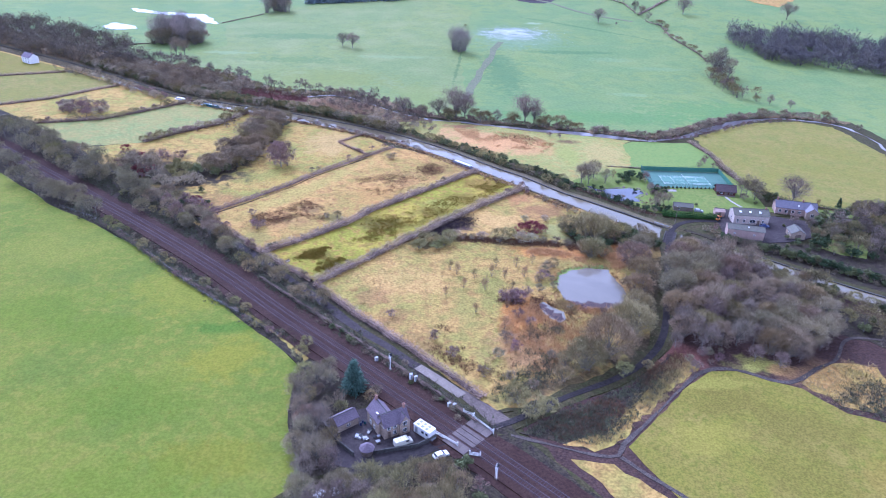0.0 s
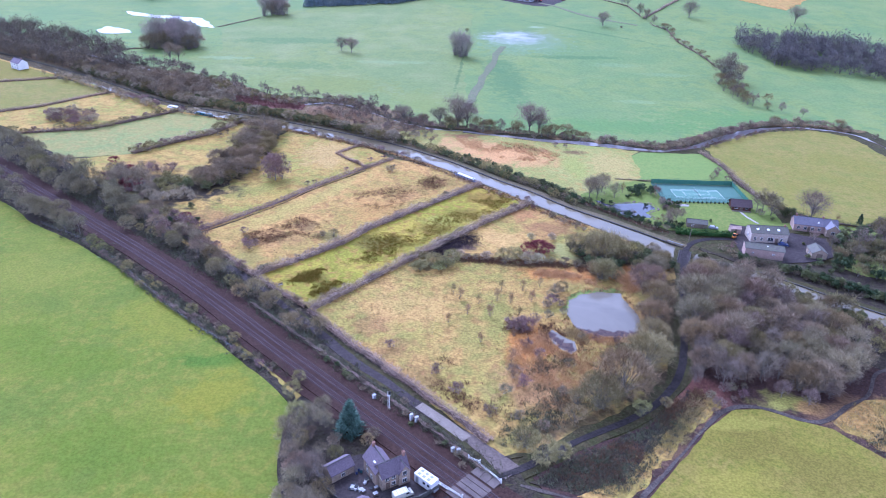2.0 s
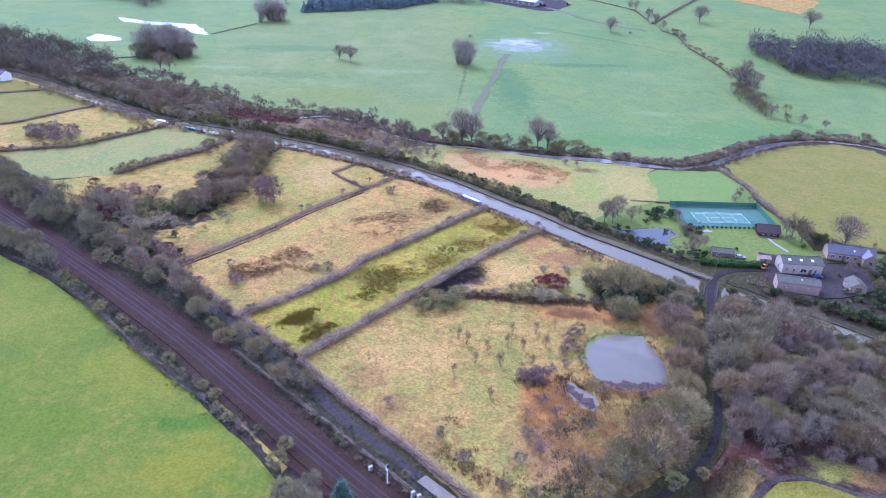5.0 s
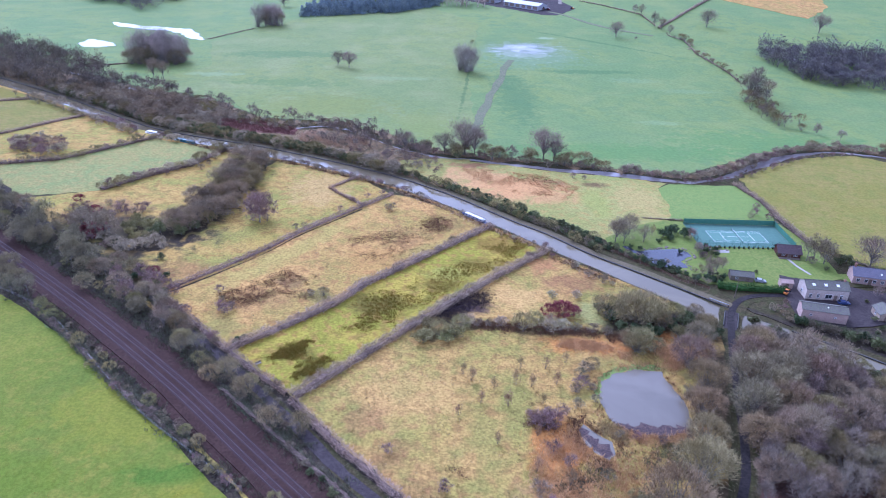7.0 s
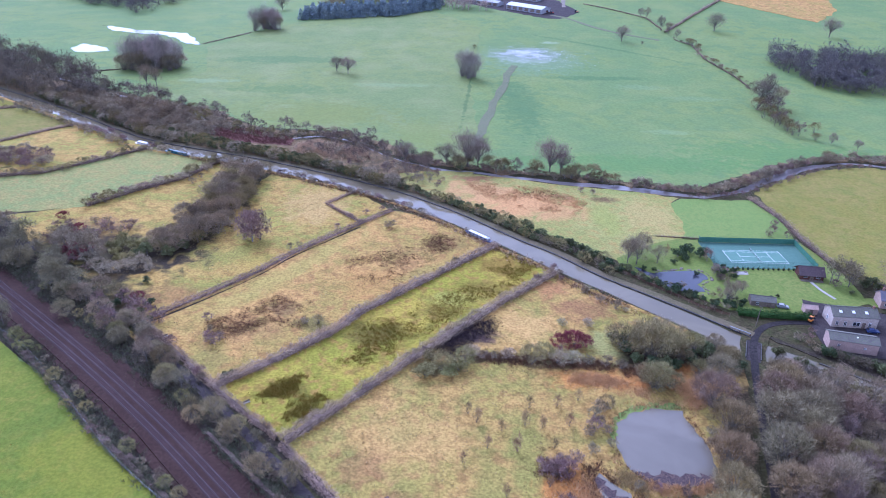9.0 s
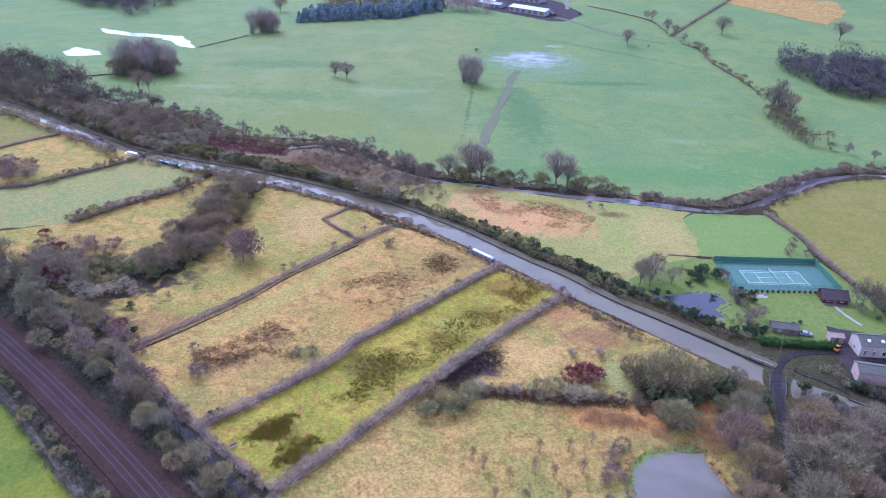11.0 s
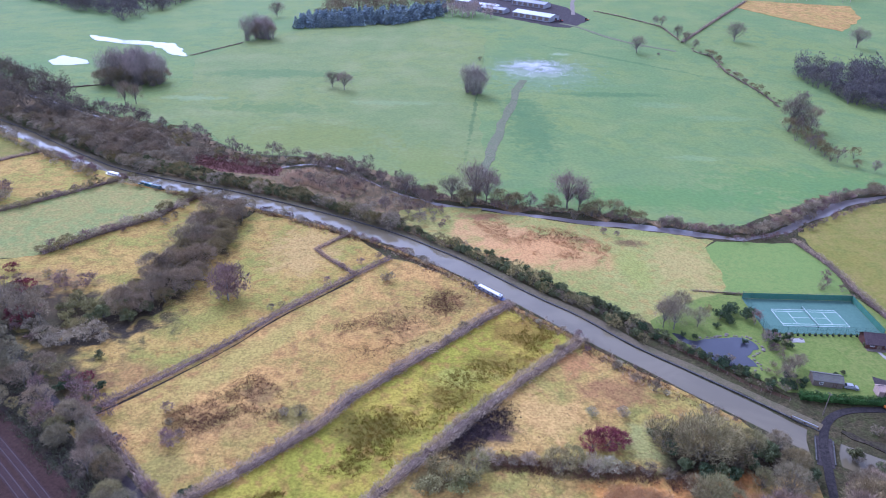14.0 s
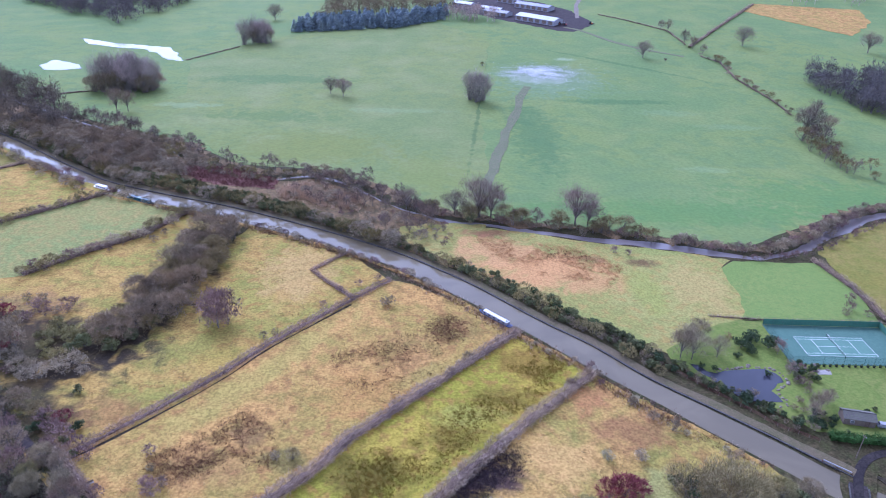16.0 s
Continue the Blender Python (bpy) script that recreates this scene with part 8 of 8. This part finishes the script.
# ---------------------------------------------------------------- canal things
def narrowboat(x, y, yaw, L, hull, cabin, roof, label, W=2.1):
    t = base_at("narrowboat", x, y, yaw, 0.0)
    bm = bmesh.new()
    out_ = [(-L / 2, 0.0), (-L / 2 + 0.5, 0.75), (-L / 2 + 1.4, 1.0), (L / 2 - 2.4, 1.0), (L / 2 - 1.2, 0.7), (L / 2, 0.06)]
    ring = [(px, py * W / 2) for px, py in out_] + [(px, -py * W / 2) for px, py in reversed(out_) if py]
    lo = [bm.verts.new((px * 0.985, py * 0.9, 0.0)) for px, py in ring]
    hi = [bm.verts.new((px, py, 0.75 + 0.3 * max(0, px / L) ** 2)) for px, py in ring]
    bm.faces.new(hi), bm.faces.new(lo[::-1])
    for i in range(len(ring)):
        j = (i + 1) % len(ring)
        bm.faces.new((lo[i], lo[j], hi[j], hi[i]))
    bmesh.ops.recalc_face_normals(bm, faces=bm.faces)
    part("hull", bm, M[hull], t)
    cl = L - 4.6
    cx = -0.2
    bm = bmesh.new()
    vs = [bm.verts.new((cx + sx * cl / 2, sy * W * (0.46 if z < 1 else 0.40), z)) for z in (0.72, 1.75) for sx, sy in ((-1, -1), (1, -1), (1, 1), (-1, 1))]
    for f in ((0, 1, 5, 4), (1, 2, 6, 5), (2, 3, 7, 6), (3, 0, 4, 7), (4, 5, 6, 7)):
        bm.faces.new([vs[i] for i in f])
    part("cabin", bm, M[cabin], t)
    boxes("roof", [(cx, 0, 1.80, cl + 0.2, W * 0.86, 0.1)], M[roof], t, bevel=0.04)
    boxes("handrail", [(cx, s * W * 0.38, 1.88, cl, 0.05, 0.06) for s in (-1, 1)], M[hull], t)
    for k in range(5):
        for s in (-1, 1):
            boxes("window", [(cx - cl / 2 + (k + 0.6) * cl / 5, s * W * 0.435, 1.25, 0.8, 0.06, 0.45)], M["glass"], t)
    boxes("hatch", [(cx - cl / 2 + 0.6, 0, 1.9, 0.9, 0.8, 0.08)], M[hull], t, bevel=0.02)
    bm = bmesh.new()
    rod(bm, (cx + cl * 0.2, 0.3, 1.85), (cx + cl * 0.2, 0.3, 2.35), 0.07, 0.07, 8)
    part("stove_pipe", bm, M["black"], t)
    bm = bmesh.new()
    rod(bm, (-L / 2 + 0.3, 0, 0.8), (-L / 2 + 1.5, 0.1, 1.3), 0.04)
    part("tiller", bm, M["steel"], t)
    boxes("well_deck", [(L / 2 - 1.7, 0, 0.82, 1.1, 1.1, 0.1)], M["black"], t)
    return tagged(t, label, "narrowboat", "moored narrowboats")


narrowboat(22.4, 312.0, 134, 15.5, "blue_paint", "grey_paint", "white_paint", "moored narrowboat with a long white roof")
narrowboat(-118.3, 397.2, -26, 16.5, "teal_paint", "teal_paint", "teal_paint", "moored narrowboat painted dark green and teal")
narrowboat(-139.0, 409.2, -27, 11.0, "white_paint", "white_paint", "white_paint", "small white cruiser moored at the bank")

br = base_at("canal_bridge", 98.6, 239.6, 66, 0.3)
boxes("deck", [(0, 0, -0.15, 12.5, 4.2, 0.36)], M["track"], br)
for y in (-2.3, 2.3):
    boxes("parapet", [(0, y, 0.15, 10.0, 0.26, 0.6)], M["stone_edge"], br, bevel=0.04)
    boxes("coping", [(0, y, 0.48, 10.1, 0.32, 0.08)], M["stone_edge"], br, bevel=0.03)
for x in (-5.6, 5.6):
    boxes("abutment", [(x, 0, -0.16, 1.2, 4.4, 0.36)], M["stone_edge"], br)
tagged(br, "low stone canal bridge that carries the lane", "bridge")
beam = base_at("balance_beam", 98.4, 249.6, -41, 0.45)
boxes("beam", [(0, 0, 0.7, 7.0, 0.3, 0.3)], M["grey_paint"], beam, bevel=0.04)
for u in (-3.6, 0, 3.6):
    boxes("support", [(u, 0, 0.28, 0.3, 0.3, 0.56)], M["dark_wood"], beam)
tagged(beam, "weathered grey timber beam at the canal edge", "beam")


def pole(x, y, h, label):
    t = base_at("telegraph_pole", x, y, 20, 0.3)
    bm = bmesh.new()
    rod(bm, (0, 0, -0.3), (0.15, 0, h), 0.15, 0.10, 8)
    part("post", bm, M["wood"], t)
    boxes("crossarm", [(0.15, 0, h - 0.5, 0.1, 1.4, 0.12)], M["wood"], t)
    for u in (-0.55, 0.55):
        bm = bmesh.new()
        rod(bm, (0.15, u, h - 0.44), (0.15, u, h - 0.24), 0.05, 0.03, 8)
        part("insulator", bm, M["white_paint"], t)
    return tagged(t, label, "pole", "telegraph poles")


pole(105.0, 253.2, 8.0, "wooden telegraph pole beside the lane")

# ---------------------------------------------------------------- tennis court
tagged(patch("court_surround", [(107, 291.2), (143.5, 291.0), (144.5, 311.6), (107.3, 312)], 0.37, M["court_dark"], 0.02, 80, 8), "blue-green hard court surround", "tennis court", kind="structure")
COURT = (124.8, 300.4, -0.3)
tagged(put("court_surface", mesh("court_surface", [(x / PLAN, y / PLAN, z) for z in (0, 0.03) for x, y in ((-11.885, -5.485), (11.885, -5.485), (11.885, 5.485), (-11.885, 5.485))],
                                 [(4, 5, 6, 7), (0, 1, 5, 4), (1, 2, 6, 5), (2, 3, 7, 6), (3, 0, 4, 7)], M["court"]), m=pose(COURT[0] * PLAN, COURT[1] * PLAN, 0.43, 0, 0, COURT[2])), "pale teal hard tennis court", "tennis court", kind="structure")
LW = 0.11
lines = [(0, -5.485, 23.77 + LW, LW), (0, 5.485, 23.77 + LW, LW), (0, -4.115, 23.77, LW), (0, 4.115, 23.77, LW), (-11.885, 0, LW, 10.97), (11.885, 0, LW, 10.97), (-6.4, 0, LW, 8.23), (6.4, 0, LW, 8.23), (0, 0, 12.8, LW)]
ct = empty("court_marking", pose(COURT[0] * PLAN, COURT[1] * PLAN, 0.468, 0, 0, COURT[2]))
for x, y, sx, sy in lines:
    boxes("line", [(x, y, 0.004, sx, sy, 0.008)], M["white_paint"], ct)
tagged(ct, "white painted lines of a tennis court", "court marking")
net = empty("tennis_net", pose(COURT[0] * PLAN, COURT[1] * PLAN, 0.46, 0, 0, COURT[2]))
bm = bmesh.new()
for k in range(43):
    rod(bm, (0, -6.3 + k * 0.3, 0.05), (0, -6.3 + k * 0.3, 0.95), 0.008, n=3)
for k in range(7):
    rod(bm, (0, -6.3, 0.08 + k * 0.14), (0, 6.3, 0.08 + k * 0.14), 0.008, n=3)
part("mesh", bm, M["black"], net)
boxes("band", [(0, 0, 0.97, 0.05, 12.6, 0.07)], M["white_paint"], net)
for y in (-6.4, 6.4):
    boxes("post", [(0, y, 0.52, 0.1, 0.1, 1.06)], M["green_metal"], net)
tagged(net, "tennis net with a white band", "net")

cf = empty("court_fence", Matrix.Scale(PLAN, 4))
corners = [(107, 291.2), (143.5, 291.0), (144.5, 311.6), (107.3, 312)]
for (x0, y0), (x1, y1), solid in zip(corners, corners[1:] + corners[:1], (False, True, True, False)):
    n = int(math.hypot(x1 - x0, y1 - y0) / 3.0)
    for k in range(n + 1):
        x, y = x0 + (x1 - x0) * k / n, y0 + (y1 - y0) * k / n
        bm = bmesh.new()
        rod(bm, (x, y, 0.3), (x, y, 3.15), 0.04)
        part("post", bm, M["green_metal"], cf)
        if k < n:
            xa, ya = x0 + (x1 - x0) * (k + 1) / n, y0 + (y1 - y0) * (k + 1) / n
            bm = bmesh.new()
            for z in (0.45, 1.75, 3.1):
                rod(bm, (x, y, z), (xa, ya, z), 0.025, n=4)
            if not solid:
                for q in np.linspace(0, 1, 14):
                    rod(bm, (x + (xa - x) * q, y + (ya - y) * q, 0.4), (x + (xa - x) * q, y + (ya - y) * q, 3.1), 0.012, n=3)
            tagged(part("wire_panel", bm, M["green_metal"], cf), kind="stuff")
            if solid:
                a = math.degrees(math.atan2(ya - y, xa - x))
                bm = bmesh.new()
                box_bm(bm, 0, 0, 0, math.hypot(xa - x, ya - y) - 0.1, 0.02, 2.1, 0, pose((x + xa) / 2, (y + ya) / 2, 1.5, 0, 0, a))
                part("windbreak", bm, M["netting"], cf, "green windbreak netting")
tagged(cf, "tall green tennis court fence with windbreak netting", "fence")

tub_bm = bmesh.new()
bmesh.ops.create_cone(tub_bm, cap_ends=True, segments=10, radius1=0.35, radius2=0.45, depth=0.6, matrix=Matrix.Translation((0, 0, 0.3)))
tub = empty("planter_tub")
part("tub", tub_bm, M["black"], tub)
bm = bmesh.new()
bmesh.ops.create_icosphere(bm, subdivisions=2, radius=0.42, matrix=Matrix.Translation((0, 0, 0.72)))
for v in bm.verts:
    v.co += Vector(v.co).normalized() * 0.12 * noise.noise(v.co * 4)
part("shrub", bm, M["leaf_dark"], tub)
tagged(tub, "dark planter tub below the court fence", "planter", "planters along the court")
for k in range(14):
    m = pose((110.5 + k * 1.85) * PLAN, 290.3 * PLAN, 0.33 * PLAN, 0, 0, k * 40)
    if k:
        copy_thing(tub, m)
    else:
        tub.matrix_basis = m


def boulder(x, y, s, z=0.3, label="rounded stone edging a garden pond", group="garden stones", mat="rock"):
    rng = np.random.default_rng(int(x * 31 + y * 17))
    bm = bmesh.new()
    bmesh.ops.create_icosphere(bm, subdivisions=2, radius=s)
    for v in bm.verts:
        v.co *= 1 + 0.3 * noise.noise(v.co * (1.3 / s) + Vector((x, y, 0)))
        v.co.z *= 0.6
    me = bpy.data.meshes.new("boulder")
    bm.to_mesh(me)
    bm.free()
    me.materials.append(M[mat])
    return tagged(put("boulder", me, m=pose(x * PLAN, y * PLAN, (z + 0.05) * PLAN, 0, 0, float(rng.uniform(0, 360)))), label, "stone", group)


for a in np.linspace(0, 1, 30):
    q = smooth_line([(83.5, 287.4), (90, 288.8), (95.5, 289.6), (100.6, 287.6), (101.6, 282.2), (97, 278.6), (98, 273.4), (95, 272)], 0.6)
    p = q[int(a * (len(q) - 1))]
    boulder(float(p[0] + RNG.normal() * 0.3), float(p[1] + RNG.normal() * 0.3), float(RNG.uniform(0.35, 0.7)))
for k in range(14):
    boulder(float(111 + RNG.normal() * 2.2), float(289 + RNG.normal() * 0.9), float(RNG.uniform(0.4, 0.8)), label="brown stone in a garden rockery")
strip("garden_path", "pale paved garden path", [(136.8, 283.4), (137.4, 277), (139.5, 270.5)], 1.0, 0.37, "paving", 0.03, 81, "path")
tagged(patch("patio", [(112.5, 286.2), (116.5, 286.5), (117, 288.8), (113, 288.6)], 0.37, M["paving"], 0.1, 82, 1), "small paved patio by the rockery", "patio", kind="structure")

# ---------------------------------------------------------------- vehicles
def wheel(t, x, y, r=0.32, w=0.2):
    bm = bmesh.new()
    rod(bm, (x, y - w / 2, r), (x, y + w / 2, r), r, r, 14)
    wh = part("wheel", bm, M["black"], t)
    bm = bmesh.new()
    rod(bm, (x, y - w / 2 - 0.01, r), (x, y + w / 2 + 0.01, r), r * 0.6, r * 0.6, 12)
    part("rim", bm, M["grey_paint"], wh)


def body_shape(profile, W, taper=0.86, belt_z=0.95):
    """A car body from its side outline; it narrows above the belt line."""
    bm = bmesh.new()
    rows = []
    for s in (-1, 1):
        rows.append([bm.verts.new((x, s * W / 2 * (taper if z > belt_z + 0.05 else 1.0), z)) for x, z in profile])
    bm.faces.new(rows[0][::-1]), bm.faces.new(rows[1])
    n = len(profile)
    for i in range(n):
        j = (i + 1) % n
        bm.faces.new((rows[0][i], rows[0][j], rows[1][j], rows[1][i]))
    bmesh.ops.recalc_face_normals(bm, faces=bm.faces)
    bmesh.ops.bevel(bm, geom=list(bm.edges), offset=0.05, segments=1, affect="EDGES")
    return bm


def car(x, y, yaw, paint, label):
    t = base_at("car", x, y, yaw, 0.36)
    part("body", body_shape([(-2.1, 0.3), (-2.1, 0.85), (-1.85, 0.95), (-1.4, 1.42), (0.3, 1.45), (0.95, 0.97), (1.9, 0.85), (2.1, 0.6), (2.1, 0.3)], 1.75), M[paint], t)
    for s in (-1, 1):
        boxes("side_window", [(-0.45, s * 0.775, 1.2, 1.7, 0.05, 0.3)], M["glass"], t)
        for u in (-1.3, 1.3):
            wheel(t, u, s * 0.8)
        boxes("headlight", [(2.08, s * 0.6, 0.68, 0.08, 0.32, 0.14)], M["glass"], t)
    bm = bmesh.new()
    box_bm(bm, 0, 0, 0, 0.75, 1.35, 0.04, 0, pose(0.65, 0, 1.22, 0, 37, 0))
    part("windscreen", bm, M["glass"], t)
    bm = bmesh.new()
    box_bm(bm, 0, 0, 0, 0.55, 1.3, 0.04, 0, pose(-1.66, 0, 1.2, 0, -46, 0))
    part("rear_window", bm, M["glass"], t)
    return tagged(t, label, "car", "parked cars")


car(8.0, 121.0, 28, "white_paint", "white car parked on the crossing approach")
car(-14.2, 110.2, 30, "white_paint", "white car parked among the trees")
car(-18.2, 108.6, 62, "white_paint", "white car beside the lane hedge")
car(140.6, 250.6, -8, "blue_paint", "dark blue car parked in the barn yard")
car(118.6, 264.4, -15, "grey_paint", "grey car parked behind the clipped hedge")

van = base_at("van", -0.8, 124.9, 27, 0.36)
part("body", body_shape([(-2.5, 0.35), (-2.5, 1.9), (-2.35, 2.05), (1.2, 2.05), (1.75, 1.25), (2.45, 1.05), (2.55, 0.4)], 1.95, 0.93, 1.1), M["cream_paint"], van)
for s in (-1, 1):
    boxes("side_window", [(0.9, s * 0.93, 1.5, 0.8, 0.06, 0.45)], M["glass"], van)
    for u in (-1.6, 1.65):
        wheel(van, u, s * 0.86, 0.34, 0.22)
bm = bmesh.new()
box_bm(bm, 0, 0, 0, 0.9, 1.55, 0.04, 0, pose(1.52, 0, 1.68, 0, 55, 0))
part("windscreen", bm, M["glass"], van)
boxes("roof_rack", [(-1.5 + k * 0.8, 0, 2.1, 0.06, 1.6, 0.06) for k in range(4)], M["grey_paint"], van)
tagged(van, "cream panel van parked beside the cottage", "van")

cab = base_at("equipment_cabin", 4.2, 128.4, -42, 0.36)
boxes("body", [(0, 0, 1.45, 5.6, 2.6, 2.6)], M["white_paint"], cab, bevel=0.06)
boxes("roof", [(0, 0, 2.8, 5.75, 2.75, 0.12)], M["white_paint"], cab, bevel=0.04)
for k in range(3):
    for s in (-0.6, 0.6):
        boxes("roof_vent", [(-1.7 + k * 1.5, s, 2.93, 0.8, 0.75, 0.16)], M["grey_paint"], cab, bevel=0.02)
boxes("door", [(-1.8, -1.31, 1.3, 0.9, 0.05, 2.0)], M["grey_paint"], cab)
for k in range(2):
    boxes("window", [(0.4 + k * 1.4, -1.31, 1.7, 0.8, 0.05, 0.7)], M["glass"], cab)
boxes("end_step", [(3.1, 0, 0.35, 0.6, 1.6, 0.5)], M["grey_paint"], cab)
boxes("plinth", [(0, 0, 0.1, 5.2, 2.2, 0.3)], M["concrete"], cab)
tagged(cab, "white equipment cabin with roof vents by the crossing", "cabin")

dig = base_at("mini_digger", 123.6, 255.9, 30, 0.36)
for s in (-0.55, 0.55):
    boxes("track", [(0, s, 0.25, 1.7, 0.32, 0.5)], M["black"], dig, bevel=0.12)
boxes("body", [(-0.2, 0, 0.95, 1.5, 1.3, 0.7)], M["orange_paint"], dig, bevel=0.08)
boxes("cab", [(-0.1, 0.1, 1.8, 0.9, 0.9, 1.1)], M["glass"], dig, bevel=0.06)
boxes("cab_roof", [(-0.1, 0.1, 2.4, 1.0, 1.0, 0.1)], M["orange_paint"], dig, bevel=0.03)
bm = bmesh.new()
rod(bm, (0.5, 0, 1.0), (1.6, 0, 2.2), 0.12, 0.09)
rod(bm, (1.6, 0, 2.2), (2.4, 0, 1.2), 0.09, 0.08)
part("boom", bm, M["orange_paint"], dig)
boxes("bucket", [(2.45, 0, 0.95, 0.5, 0.6, 0.5)], M["black"], dig, bevel=0.05)
tagged(dig, "small orange digger beside the garden store", "digger")

# clutter in the cottage yard
def drum(x, y, paint, label):
    t = base_at("storage_drum", x, y, 0, 0.34)
    bm = bmesh.new()
    rod(bm, (0, 0, 0), (0, 0, 0.9), 0.3, 0.3, 14)
    part("drum", bm, M[paint], t)
    bm = bmesh.new()
    rod(bm, (0, 0, 0.9), (0, 0, 0.95), 0.32, 0.32, 14)
    part("lid", bm, M["black"], t)
    return tagged(t, label, "drum", "yard clutter")


drum(-10.8, 132.2, "blue_paint", "blue storage drum beside the outbuilding")
drum(-11.2, 131.3, "blue_paint", "blue storage drum beside the outbuilding")
drum(-10.2, 131.8, "teal_paint", "teal storage drum beside the outbuilding")
for k in range(14):
    x, y = -9.6 + float(RNG.normal()) * 1.5, 126.6 + float(RNG.normal()) * 1.3
    t = base_at("crate", x, y, float(RNG.uniform(0, 90)), 0.34)
    s = float(RNG.uniform(0.4, 0.9))
    boxes("body", [(0, 0, s * 0.35, s * 1.3, s, s * 0.7)], M[("white_paint", "grey_paint", "wood", "cream_paint")[k % 4]], t, bevel=0.03)
    boxes("lid", [(0, 0, s * 0.72, s * 1.36, s * 1.06, 0.05)], M[("grey_paint", "black")[k % 2]], t)
    tagged(t, "small storage crate in the cluttered yard", "crate", "yard clutter")
yw = empty("yard_wall", Matrix.Scale(PLAN, 4))
for a, b in (((-7.5, 121.5), (2.5, 124.0)), ((2.5, 124.0), (7.0, 127.2)), ((-21, 133), (-17, 126)), ((-17, 126), (-12, 121))):
    bm = bmesh.new()
    L = math.hypot(b[0] - a[0], b[1] - a[1])
    box_bm(bm, 0, 0, 0.55, L, 0.35, 1.1, 0.04, pose((a[0] + b[0]) / 2, (a[1] + b[1]) / 2, 0.33, 0, 0, math.degrees(math.atan2(b[1] - a[1], b[0] - a[0]))))
    part("wall_run", bm, M["stone_edge"], yw)
tagged(yw, "low stone wall round the cottage yard", "wall")


def bench(x, y, yaw):
    t = base_at("bench", x, y, yaw, 0.33)
    boxes("seat", [(0, 0, 0.45, 1.8, 0.5, 0.08)], M["paving"], t)
    boxes("backrest", [(0, 0.27, 0.8, 1.8, 0.08, 0.5)], M["wood"], t)
    for u in (-0.8, 0.8):
        boxes("leg", [(u, 0, 0.2, 0.1, 0.45, 0.42)], M["wood"], t)
    return tagged(t, "weathered timber bench in rough grass", "bench", "field benches")


bench(-42.8, 212.8, 40)
bench(-72.6, 241.4, 40)
